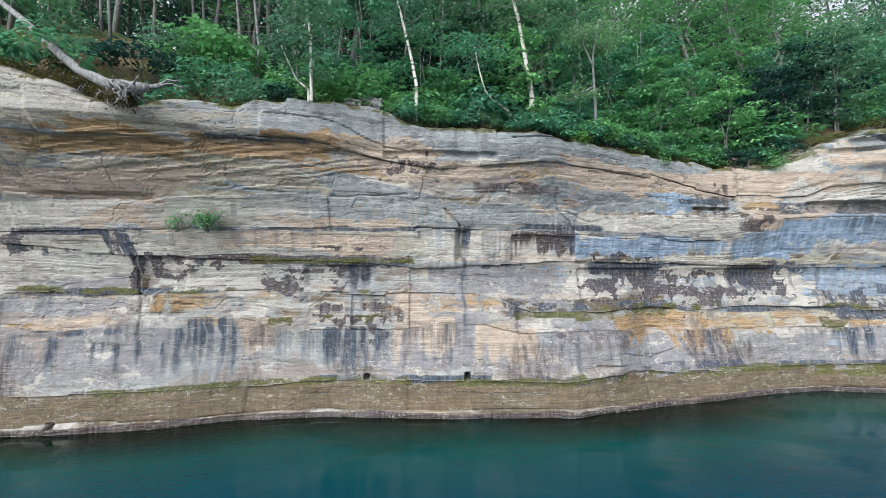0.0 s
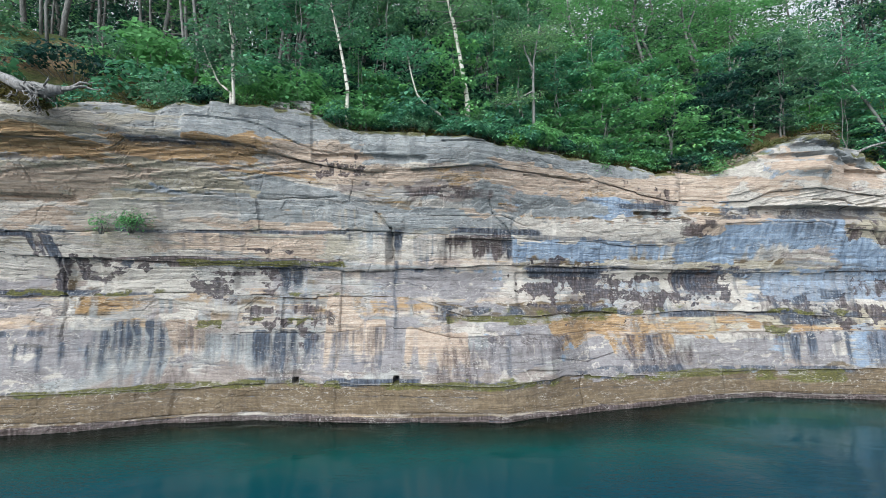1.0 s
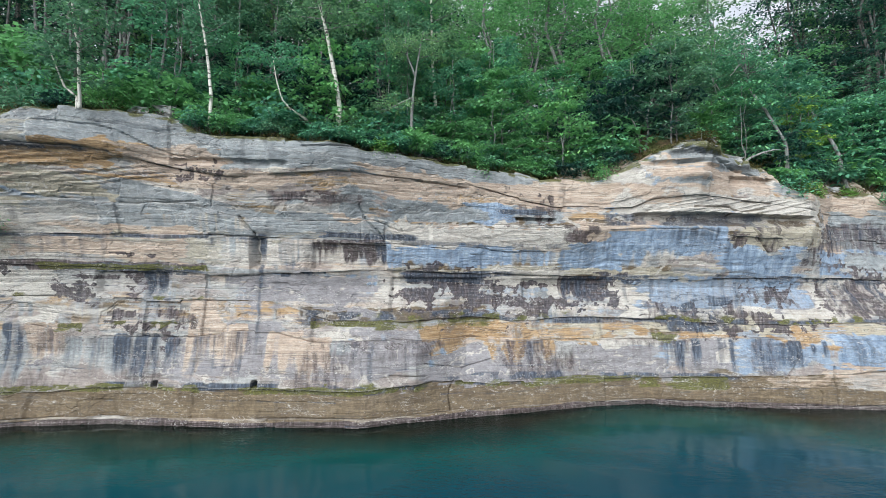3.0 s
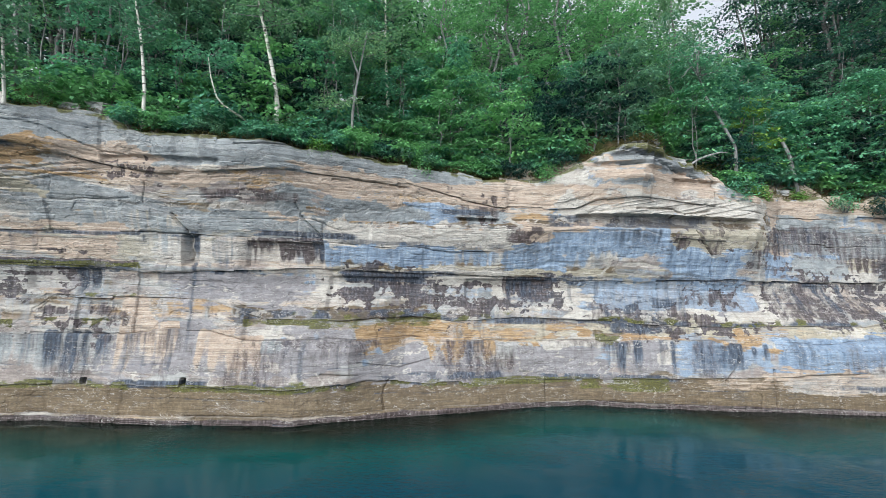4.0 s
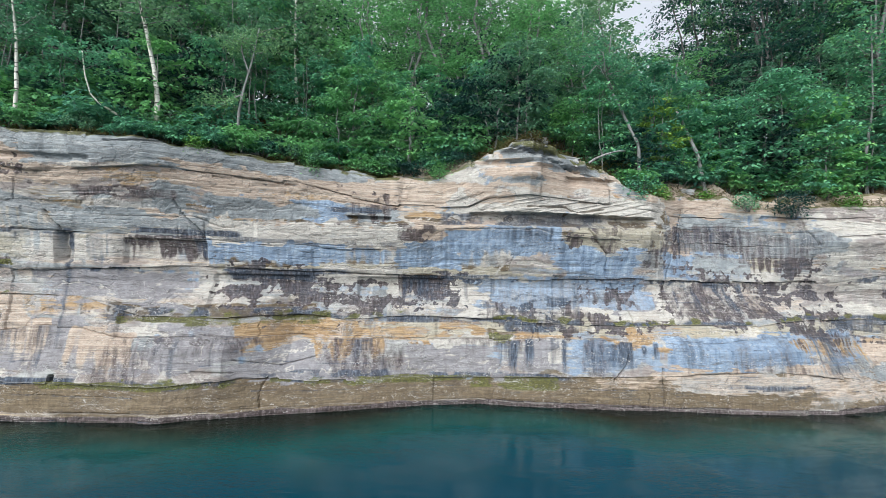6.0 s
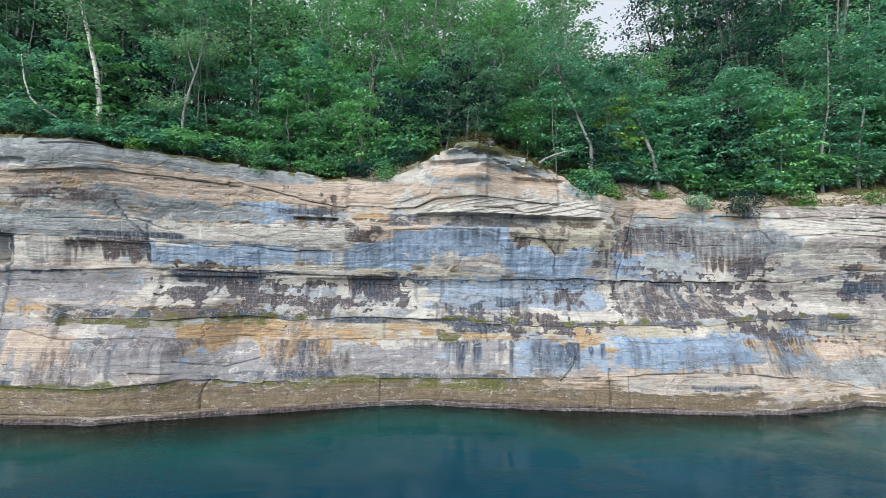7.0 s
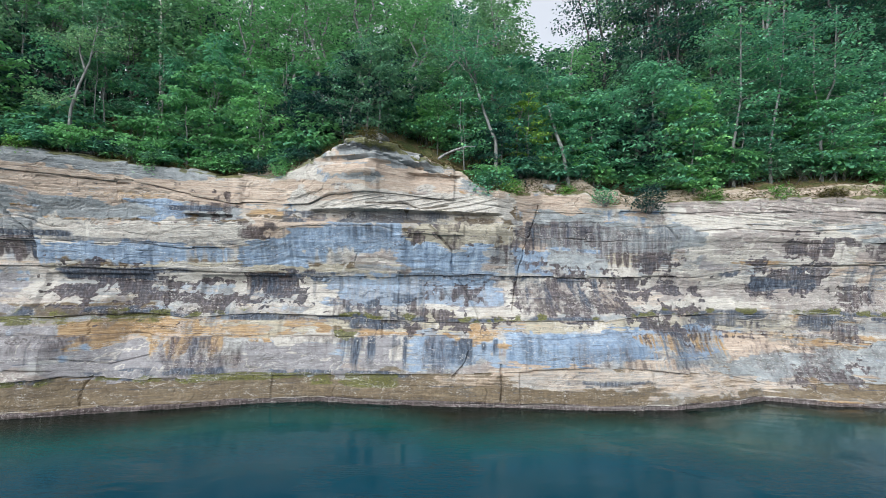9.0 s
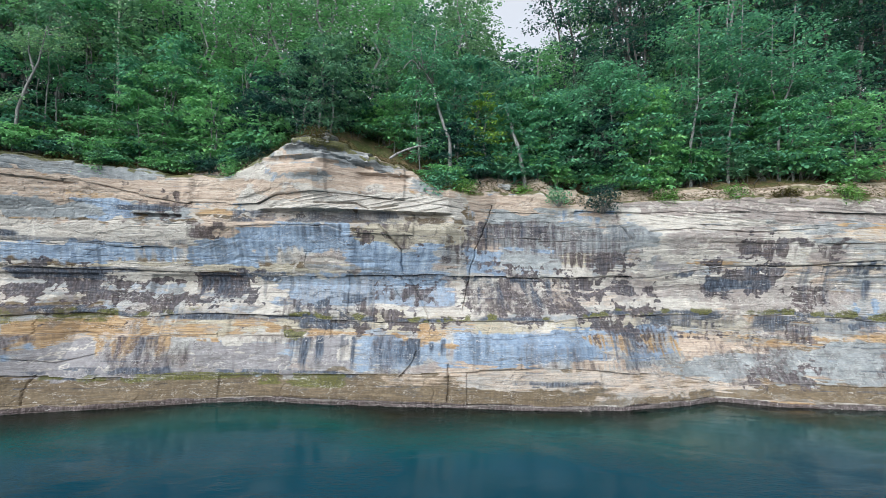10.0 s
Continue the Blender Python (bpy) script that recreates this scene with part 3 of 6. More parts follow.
STAINS_AND_SHADE.append(("frost", "wash", [(-5.72, -4.79, 2.43, 1.36, 0, 0.6), (-1.66, 1.05, 2.71, 1.33, 0, 0.8), (1.04, 5.94, 2.22, 1.32, 0, 0.8), (5.94, 9.46, 1.95, 0.98, 0, 0.6), (10.11, 13.74, 1.97, 0.97, 0, 1), (-10.92, -9.82, 2.46, 1.23, 0, 0.6), (-9.82, -7.19, 2.41, 1.16, 0, 0.6), (-0.06, 3.74, 4.15, 2.94, 0, 0.8), (-3.57, -2.17, 4.15, 3.51, 0, 0.8), (-11, -8.14, 4.16, 3.43, 0, 0.7), (-11.14, -8.06, 3.43, 2.86, 0, 0.7)]))
STAINS_AND_SHADE.append(("dark", "patch", [(-8.72, -7.95, 5.05, 4.45, 0, 1.1), (-11.09, -10.71, 4.93, 4.44, 0, 1), (-8.04, -7.51, 4.27, 3.7, 0, 1), (-7.25, -6.44, 4.43, 4.15, 0, 0.9), (-4.79, -3.73, 4.08, 3.44, 0, 0.8), (-3.64, -2, 4.31, 3.51, 0, 0.6), (-3.56, -1.35, 3.19, 2.72, 0, 0.5)]))
STAINS_AND_SHADE.append(("grey", "drip", [(-4.78, -1.49, 2.33, 1.25, 0, 0.5), (-7.22, -5.79, 2.55, 1.44, 0, 0.5), (-2.64, -2.01, 3.83, 3.43, 0, 0.6), (2.48, 3.29, 2.22, 1.78, 0, 0.6)]))
STAINS_AND_SHADE.append(("grey", "wash", [(11.5, 15.03, 5.82, 5.09, 0, 0.8), (19.48, 22.34, 5.97, 5.13, 0, 1), (22.34, 25.32, 6.13, 5.08, 0, 1), (20.16, 25.44, 5.17, 4.45, 0, 0.9), (19.85, 22.99, 6.62, 6.05, 0, 0.9), (23.36, 26.48, 6.03, 5.1, 0, 0.7), (25.22, 26.47, 6.03, 5.21, 0, 1), (30.1, 31.59, 3.96, 3.25, 0, 0.9), (13.06, 15.45, 8.56, 7.56, 0, 0.8), (15.46, 16.61, 8.16, 7.68, 0, 0.9), (12.29, 14.2, 7.26, 7.05, 0, 0.6), (23.83, 28.45, 1.82, 1.32, 0, 0.7), (18.65, 23.01, 1.16, 0.64, 0, 0.7), (23.03, 28.14, 1.35, 0.56, 0, 0.5), (28.83, 31, 1.35, 0.5, 0, 0.7)]))
# first two rows: brown-olive shade below the lens overhang, put into colour
STAINS_AND_SHADE.append(("olive", "wash", [(15.49, 19.24, 6.06, 5.3, 0, 0.9), (15.67, 19.24, 6.42, 5.95, 0, 0.8), (26.18, 31.25, 5.75, 4.74, 0, 0.5), (22.7, 23.76, 5.07, 4.41, 0, 0.8), (6.28, 11.55, 2.73, 2.11, 0, 0.6), (11.54, 19.13, 2.9, 2.26, 0, 0.6), (19.1, 23.88, 2.7, 2.19, 0, 0.6), (23.46, 31.42, 2.86, 2.03, 0, 0.5), (22.94, 29.45, 0.47, -0.11, 0, 0.6), (26.96, 31.21, 6.56, 6.06, 0, 0.5)]))
STAINS_AND_SHADE.append(("salmon", "wash", [(13.07, 17.4, 7.88, 6.93, 0, 0.9), (11.5, 13.83, 7.07, 6.7, 0, 0.7), (17.39, 22.4, 7.32, 6.61, 0, 0.9), (22.39, 27.06, 7.33, 6.45, 0, 0.8), (26.3, 31.59, 4.33, 2.88, 0, 0.65), (19.25, 20.19, 6.64, 4.6, 0, 0.6), (27.08, 31.3, 7.26, 6.72, 0, 0.4), (22.15, 27.32, 4.48, 2.96, 0, 0.35), (2.99, 5.57, 7.47, 6.51, 0, 0.9), (5.54, 10.71, 7.53, 6.6, 0, 1), (10.06, 13.05, 6.15, 5.4, 0, 0.6), (18.65, 21.52, 1.49, 1.06, 0, 0.8), (17.93, 19.72, 1.46, 0.08, 0, 0.5), (27.31, 31.21, 2.07, 1.32, 0, 0.8)]))
STAINS_AND_SHADE.append(("cream", "patch", [(11.51, 19.01, 6.84, 6.14, 0, 1), (13.07, 17.2, 7.68, 6.83, 0, 0.9), (24.43, 31.25, 7.08, 6.11, 0, 0.8), (26.34, 31.21, 6.05, 4.75, 0, 0.7), (26.31, 31.6, 4.33, 2.99, 0, 0.9), (11.81, 14.94, 4.1, 2.76, 0, 0.8), (14.94, 18.04, 3.95, 2.83, 0, 0.7), (18.64, 20.04, 3.99, 2.85, 0, 0.8), (22.88, 26.02, 4.37, 3.85, 0, 0.9), (20.02, 22.03, 3.81, 2.87, 0, 0.5), (7.64, 8.83, 4.21, 3.83, 0, 1), (9.17, 10.06, 4.24, 3.75, 0, 1), (11.25, 13.08, 2.1, 1.8, 0, 1.2)]))
STAINS_AND_SHADE.append(("frost", "wash", [(10.94, 13.68, 1.93, 0.94, 0, 1), (14.06, 15.37, 2.06, 1.09, 0, 0.8), (12.97, 16.09, 3.96, 3.25, 0, 0.7), (17.06, 18.46, 4.17, 3.02, 0, 0.7), (5.11, 9.57, 1.85, 1.06, 0, 0.6), (3.37, 5.06, 2.49, 1.44, 0, 0.6)]))
STAINS_AND_SHADE.append(("blue", "wash", [(18.57, 22.09, 2.31, 1.41, 0, 1), (20.85, 27.98, 2.41, 1.46, 0, 0.95), (15.83, 19.02, 2.13, 1.16, 0, 0.55), (11.49, 15.03, 5.79, 5.05, 0, 0.7), (15.6, 18.02, 5.1, 4.11, 0, 0.85), (4.17, 8.39, 5.12, 4.5, 0, 1), (9.97, 11.64, 5.2, 4.45, 0, 1.1), (12.97, 18.06, 4.04, 3.18, 0, 0.45), (19.06, 20.36, 5, 4.19, 0, 0.7), (19.68, 20.69, 2.35, 1.76, 0, 0.5)]))
STAINS_AND_SHADE.append(("dark", "patch", [(28.08, 30.38, 4.75, 3.88, 0, 1), (28.22, 30.05, 4.33, 3.88, 0, 1.1), (24.42, 26.34, 4.07, 3.4, 0, 1.1), (22.81, 24.65, 4.05, 3.34, 0, 0.9), (20.12, 22.21, 4.42, 3.62, 0, 0.6), (19, 21.77, 3.61, 2.69, 0, 0.55), (21.71, 24.12, 3.25, 2.71, 0, 0.7), (23.33, 25.46, 4.99, 4.37, 0, 0.9), (29.14, 30.7, 5.6, 4.92, 0, 1), (20.19, 22.76, 5.99, 5.25, 0, 0.5), (23.4, 31.41, 2.55, 2.03, 0, 0.5), (4.71, 7.55, 4.21, 3.27, 0, 1), (7.51, 8.87, 3.83, 3, 0, 0.8), (10.07, 11.74, 4.12, 3.1, 0, 1.2), (17.06, 18.06, 3.87, 3.39, 0, 0.6)]))
STAINS_AND_SHADE.append(("dark", "patch", [(13.02, 16.1, 3.16, 2.51, 0, 0.5), (14.2, 19.13, 2.83, 2.47, 0, 0.5)]))
STAINS_AND_SHADE.append(("dark", "drip", [(13.64, 13.95, 2.03, 0.93, 0, 1.1), (14.14, 14.33, 2.05, 0.98, 0, 0.9), (15.3, 15.59, 2.12, 1.02, 0, 1), (16.11, 16.66, 1.93, 1.05, 0, 0.8), (16.75, 17.39, 2.03, 1.07, 0, 0.8), (17.65, 17.87, 2.05, 1.26, 0, 1), (17.9, 18.39, 2.01, 1.53, 0, 1), (19.71, 20.18, 5.94, 4.6, 0, 0.6), (21.04, 21.48, 6.19, 5.04, 0, 0.5)]))
STAINS_AND_SHADE.append(("ochre", "drip", [(7.35, 7.66, 2.02, 1.36, 0.15, 1), (7.84, 8.01, 1.94, 1.36, 0.15, 0.8), (8.05, 8.6, 2.02, 1.27, 0.2, 1), (8.85, 9.53, 2.11, 1.25, 0.25, 0.8), (23.21, 24.39, 2.29, 1.64, 0.9, 0.7), (24.01, 24.91, 2.27, 1.53, 0.8, 0.8), (25.7, 27.1, 2.21, 1.16, 0.9, 0.8)]))
STAINS_AND_SHADE.append(("ochre", "patch", [(6.19, 9.42, 2.64, 1.94, 0, 0.8), (17.22, 18.6, 2.4, 1.93, 0, 0.8), (23.73, 31.37, 2.24, 1.64, 0, 0.4), (29.5, 31.23, 1.64, 1.37, 0, 0.7), (27.9, 30.63, 0.32, 0.05, 0, 0.7), (27.27, 28.82, 4.94, 4.77, 0, 0.8)]))
STAINS_AND_SHADE.append(("plum", "wash", [(19.02, 21.48, 6.06, 5.22, 0, 0.5), (20, 23.31, 3.62, 2.88, 0, 0.45)]))

STAINS_AND_SHADE.append(("salmon", "drip", [(-1.4, -0.7, 3.4, 1.3, 0, 1.3), (-0.75, 0.3, 2.7, 1.3, 0, 0.7), (0.9, 1.9, 2.5, 1.25, 0, 1.2), (1.7, 2.7, 2.3, 1.3, 0, 1.2), (-5.6, -4.6, 2.7, 1.6, 0, 0.9), (6.4, 8.2, 2.6, 2.0, 0, 0.9), (22.5, 24.5, 1.5, 0.9, 0, 0.8), (27.0, 28.6, 2.2, 0.9, 0, 1.0)]))
STAINS_AND_SHADE.append(("dark", "drip", [(-7.3, -6.95, 2.45, 1.2, -0.1, 1.2), (-6.75, -6.5, 2.7, 1.1, 0, 1.2), (-6.1, -5.75, 2.7, 1.1, 0, 1.1), (-3.3, -2.95, 2.4, 1.15, 0, 1.2), (-2.85, -2.35, 2.4, 1.05, -0.2, 1.2), (-1.95, -1.68, 2.3, 1.1, 0, 1.3), (-10.0, -9.7, 2.3, 1.4, -0.2, 1.1), (-8.5, -8.3, 2.2, 1.3, 0, 1.0)]))
STAINS_AND_SHADE.append(("salmon", "wash", [(12.29, 14.21, 7.86, 6.87, 0, 0.9), (14.03, 17.2, 7.93, 6.87, 0, 0.9), (12.87, 15.27, 8.23, 7.69, 0, 0.9)]))
STAINS_AND_SHADE.append(("grey", "wash", [(13.16, 15.08, 8.5, 7.82, 0, 1.1), (14.73, 16.6, 8.29, 7.65, 0, 1.1), (12.29, 14.38, 7.43, 7.13, 0, 1.1)]))
STAINS_AND_SHADE.append(("plum", "wash", [(19.6, 22.4, 6.1, 5.0, 0, 0.42), (22.0, 25.2, 5.9, 4.7, 0, 0.42), (19.3, 21.4, 4.2, 2.9, 0, 0.36)]))
STAINS_AND_SHADE.append(("plum", "seam", [(-5.6, -1.0, 4.42, 4.2, 0, 1.2), (-10.9, -7.6, 3.56, 3.38, 0, 1.0), (-7.2, -5.6, 4.44, 4.3, 0, 1.0), (-11, -8.6, 5.08, 4.94, 0, 0.9), (4.4, 7.2, 4.24, 4.05, 0, 1.1)]))
STAINS_AND_SHADE.append(("moss", "seam", [(-5.2, -0.9, 4.36, 4.2, 0, 1.0), (-9.0, -3.5, 1.0, 0.84, 0, 0.8), (3.8, 7.4, 2.72, 2.52, 0, 0.9)]))
STAINS_AND_SHADE.append(("plum", "drip", [(-8.71, -8.4, 5.06, 4.35, 0.2, 1.4), (-8.34, -7.99, 5.05, 4.2, 0.25, 1.4), (-11.1, -10.7, 4.9, 4.4, 0, 1.2), (-7.8, -7.5, 4.4, 3.8, 0.1, 1.1)]))
STAINS_AND_SHADE.append(("tan", "wash", [(14.5, 20, 0.95, 0.05, 0, 0.7), (19, 25.5, 1.1, 0.05, 0, 0.62), (24.5, 30, 0.9, 0.05, 0, 0.7), (29, 36, 1.0, 0.05, 0, 0.7), (27.2, 31, 1.9, 0.8, 0, 0.6), (30.5, 34, 1.6, 0.8, 0, 0.5), (22.5, 26, 1.2, 0.8, 0, 0.45)]))
STAINS_AND_SHADE.append(("salmon", "wash", [(19, 24, 1.2, 0.6, 0, 0.32), (23.5, 29, 1.2, 0.4, 0, 0.36), (16.5, 20, 1.0, 0.6, 0, 0.3)]))
STAINS_AND_SHADE.append(("grey", "wash", [(-4.2, -1.0, 8.4, 7.3, 0, 1.0), (-1.0, 1.0, 8.0, 7.0, 0, 1.2), (0.4, 3.8, 7.95, 7.05, 0, 1.2), (3.6, 6.5, 7.72, 7.25, 0, 1.2), (6.6, 9.2, 7.55, 7.2, 0, 1.0), (0.3, 3.2, 5.95, 5.4, 0, 1.0), (2.6, 3.9, 6.6, 6.0, 0, 1.0)]))
STAINS_AND_SHADE.append(("salmon", "wash", [(-12, -8, 6.5, 5.9, 0, 0.8), (-9, -5.5, 6.6, 6.2, 0, 0.7), (-5.5, -1.5, 5.5, 5.2, 0, 0.8), (-9.5, -7.5, 5.8, 5.1, 0, 0.7), (-2, 1.5, 7.0, 6.5, 0, 0.8), (-6, -2, 5.05, 4.5, 0, 0.6)]))
STAINS_AND_SHADE.append(("cream", "wash", [(-11.5, -8.5, 5.9, 5.2, 0, 0.6), (-7.4, -3.5, 5.9, 5.3, 0, 0.5), (-11, -7.5, 4.7, 3.7, 0, 0.6), (-6.5, -2.6, 4.1, 3.5, 0, 0.5), (-11, -6, 8.4, 7.5, 0, 0.35)]))
STAINS_AND_SHADE.append(("pink", "wash", [(24.5, 29, 7.2, 6.3, 0, 0.7), (28, 34, 7.2, 6.2, 0, 0.7), (26, 30, 6.1, 5.0, 0, 0.6), (24, 29, 4.2, 3.2, 0, 0.6), (28.5, 33.5, 4.0, 2.9, 0, 0.6)]))
STAINS_AND_SHADE.append(("ochre", "wash", [(-9.88, -6.23, 7.09, 6.68, 0, 1.2), (-8.63, -6.26, 7.2, 6.66, 0, 1.3), (-5.99, -3.27, 7.41, 6.94, 0, 1.4), (-3.33, -2.02, 7.54, 7.19, 0, 1), (5.2, 8.2, 2.65, 2.1, 0, 0.9), (8, 10.8, 2.55, 2.15, 0, 0.7)]))
STAINS_AND_SHADE.append(("salmon", "wash", [(-2.75, -0.06, 7.42, 6.74, 0, 1), (-10.56, -7.56, 6.21, 5.95, 0, 0.9), (-8.78, -6.36, 6.57, 6.1, 0, 0.6)]))
STAINS_AND_SHADE.append(("grey", "wash", [(26.5, 31, 1.8, 0.7, 0, 0.7), (29.5, 34, 2.2, 0.8, 0, 0.6)]))

# ---------------------------------------------------------------- numbers into fields
def hashed(i, j, seed):
    h = (i.astype(np.int64) * 374761393 + j.astype(np.int64) * 668265263 + seed * 974711) & 0x7FFFFFFF
    h = ((h ^ (h >> 13)) * 1274126177) & 0x7FFFFFFF
    return ((h ^ (h >> 16)) & 0xFFFF) / 65535.0


def field(x, y, seed=0):
    """Smooth noise, 0 to 1, over arrays x and y."""
    i, j = np.floor(x), np.floor(y)
    u, v = x - i, y - j
    u, v = u * u * (3 - 2 * u), v * v * (3 - 2 * v)
    a, b = hashed(i, j, seed), hashed(i + 1, j, seed)
    c, d = hashed(i, j + 1, seed), hashed(i + 1, j + 1, seed)
    return a + (b - a) * u + (c - a) * v + (a - b - c + d) * u * v


def octaves(x, y, seed=0, n=4):
    total, amp, norm = 0.0, 1.0, 0.0
    for k in range(n):
        total = total + amp * field(x * 2 ** k + 17.3 * k, y * 2 ** k + 5.1 * k, seed + k)
        norm, amp = norm + amp, amp * 0.5
    return total / norm


def step(v, lo, hi):
    t = np.clip((v - lo) / (hi - lo), 0, 1)
    return t * t * (3 - 2 * t)


def curve(x, pairs):
    px, pz = zip(*pairs)
    return np.interp(x, px, pz)


# ---------------------------------------------------------------- the cliff's plan
# how far the face lies out from the boat's line, at five heights
PLAN = {
    0.2: [(-20, 10.2), (-12, 10.9), (-7.9, 11.5), (-5.5, 12.3), (-3.1, 12.6), (0, 12.4), (3.75, 12.5), (6.3, 13.45), (8.9, 14.25), (10.5, 14.8), (12.5, 15.1), (16.9, 14.8), (21.4, 14.7), (24, 14.8), (25.8, 15.3), (27.8, 16.2), (29.5, 15.7), (32, 15.4), (40, 15.0)],
    1.9: [(-20, 10.5), (-12, 11.1), (-8.4, 11.65), (-5.2, 12.7), (-2, 12.85), (1.6, 12.75), (4, 12.9), (5.1, 13.15), (6.6, 14.65), (8.3, 14.8), (13.2, 15.45), (14.6, 15.25), (19.6, 14.9), (22.3, 14.85), (24.5, 15.8), (26.9, 17.2), (28, 17.1), (30.2, 16.9), (31.5, 16.2), (40, 15.6)],
    3.8: [(-20, 10.8), (-12, 11.4), (-8.2, 12.0), (-5.8, 12.5), (-2.2, 13.0), (0.3, 13.0), (1.8, 13.3), (3.6, 14.05), (6.5, 14.9), (10.7, 15.95), (14, 15.85), (16, 15.6), (18.9, 16.2), (22.2, 16.5), (26.3, 17.35), (28.6, 17.05), (31.5, 16.5), (40, 15.8)],
    5.7: [(-20, 10.2), (-12, 11.0), (-8, 11.35), (-6.1, 11.7), (-3.7, 12.35), (-0.6, 12.6), (1.6, 13.0), (3.8, 13.75), (7, 14.65), (11.6, 15.2), (15.1, 15.0), (18.4, 15.4), (20.1, 16.6), (22.5, 16.9), (26.4, 16.45), (30.3, 16.4), (31.1, 15.9), (40, 15.6)],
    7.5: [(-20, 8.2), (-12, 8.8), (-7.7, 9.8), (-5.7, 10.7), (-4.2, 11.1), (-1.7, 12.1), (-0.6, 12.1), (2.6, 12.5), (5.2, 13.6), (7.5, 14.6), (9.9, 15.3), (12, 15.0), (14.1, 14.4), (15.6, 15.2), (17.5, 15.6), (18.5, 15.5), (20.2, 16.8), (22.3, 17.0), (26.6, 17.0), (28.8, 16.3), (30.6, 16.1), (40, 15.8)],
}
# bedding planes between the layers, as heights along x
RIM = [(-20, 9.6), (-12, 8.9), (-9.3, 8.47), (-8.8, 8.33), (-8.2, 8.09), (-7.1, 7.8), (-6.6, 8.03), (-6.0, 8.15), (-5.0, 8.14), (-4.4, 8.31), (-2.0, 8.38), (-1.3, 8.19), (-0.8, 7.96), (1.3, 7.88), (2.6, 7.98), (4.6, 7.78), (7.0, 7.58), (9.7, 7.45), (10.4, 7.42), (11.3, 7.5), (11.9, 7.75), (12.4, 8.05), (12.8, 8.3), (13.6, 8.52), (14.8, 8.72), (15.1, 8.6), (15.7, 8.34), (16.3, 8.1), (17.1, 7.8), (18.0, 7.3), (18.9, 7.04), (20.0, 7.3), (22.0, 7.35), (22.6, 6.95), (24.2, 6.8), (24.7, 7.06), (26.9, 7.18), (30.5, 7.21), (40, 7.1)]
BED_G = [(-20, 7.4), (-8.5, 7.09), (-6.5, 7.16), (-6.1, 7.06), (-5.8, 7.31), (-3.4, 7.4), (-2.5, 7.22), (-1.0, 6.92), (-0.1, 6.79), (2.8, 7.12), (4.7, 7.07), (6.6, 7.02), (8.0, 6.74), (9.5, 6.5), (12.2, 6.5), (12.8, 6.75), (13.7, 6.86), (15.5, 6.84), (17.6, 6.6), (19.4, 6.45), (22.4, 6.6), (28.7, 6.62), (40, 6.5)]
BED_F = [(-20, 6.1), (-9.5, 5.88), (-7.7, 5.85), (-4.3, 6.1), (-1.3, 6.03), (0.3, 5.67), (3.7, 5.78), (4.5, 5.5), (6.9, 5.8), (9.5, 5.81), (12.3, 6.14), (12.7, 6.33), (13.7, 6.45), (15.5, 6.4), (17.5, 6.3), (19.2, 6.2), (20.7, 5.92), (24.8, 6.09), (26.8, 6.21), (30.6, 6.02), (40, 5.9)]
BED_E = [(-20, 4.95), (-9.1, 5.04), (-7.8, 5.03), (-4.4, 5.2), (0.5, 5.2), (4.0, 5.11), (8.0, 4.99), (9.6, 5.0), (10.8, 5.27), (11.4, 5.75), (14.5, 5.8), (15.1, 5.54), (19.4, 5.55), (26.8, 5.49), (40, 5.55)]
BED_D = [(-20, 4.75), (-11.1, 4.72), (-9.8, 4.59), (-7.8, 4.42), (-4.4, 4.28), (-2.1, 4.23), (-0.7, 4.05), (0.7, 4.15), (3.8, 4.27), (8.4, 4.16), (13.8, 4.1), (17.7, 4.19), (22.7, 4.16), (26.0, 4.26), (27.9, 4.6), (30.7, 4.73), (40, 4.9)]
BED_C = [(-20, 3.5), (-9.9, 3.46), (-7.4, 3.33), (-4.9, 3.45), (-1.4, 3.35), (0.9, 3.34), (2.6, 2.78), (7.1, 2.77), (8.1, 2.6), (9.6, 2.78), (11.8, 2.8), (13.8, 2.66), (17.5, 2.6), (22.1, 2.7), (24.7, 2.84), (30.8, 2.92), (40, 2.7)]
BED_B = [(-20, 2.4), (-9.8, 2.44), (-8.0, 2.75), (-5.8, 2.71), (-4.2, 2.34), (-1.7, 2.3), (-0.1, 2.48), (1.2, 2.5), (2.2, 2.24), (5.3, 2.22), (8.1, 2.06), (13.4, 2.06), (15.6, 2.18), (20.5, 2.16), (22.4, 2.35), (27.8, 2.21), (30.7, 1.85), (40, 2.0)]
BED_A = [(-20, 0.95), (-10.8, 0.95), (-5.6, 0.87), (-2.3, 0.99), (0.2, 1.02), (3.4, 0.88), (5.6, 1.05), (7.3, 0.86), (10.5, 0.84), (15.1, 0.95), (18.1, 1.06), (20.5, 1.22), (22.3, 1.3), (24.2, 1.1), (26.5, 0.82), (28.2, 0.5), (30.2, 0.68), (40, 0.9)]
SHELF = [(-20, 0.2), (-8, 0.22), (-3, 0.18), (2, 0.2), (5, 0.16), (12, 0.14), (18, 0.1), (24, 0.14), (30, 0.2), (40, 0.2)]
FOOT = [(-20, -0.7), (40, -0.7)]


def face(x, z):
    """Depth of the large form of the cliff."""
    hs = sorted(PLAN)
    rows = [curve(x, PLAN[h]) for h in hs]
    y = rows[0].copy()
    for k in range(len(hs) - 1):
        f = np.clip((z - hs[k]) / (hs[k + 1] - hs[k]), 0, 1)
        y += (rows[k + 1] - rows[k]) * f
    return y


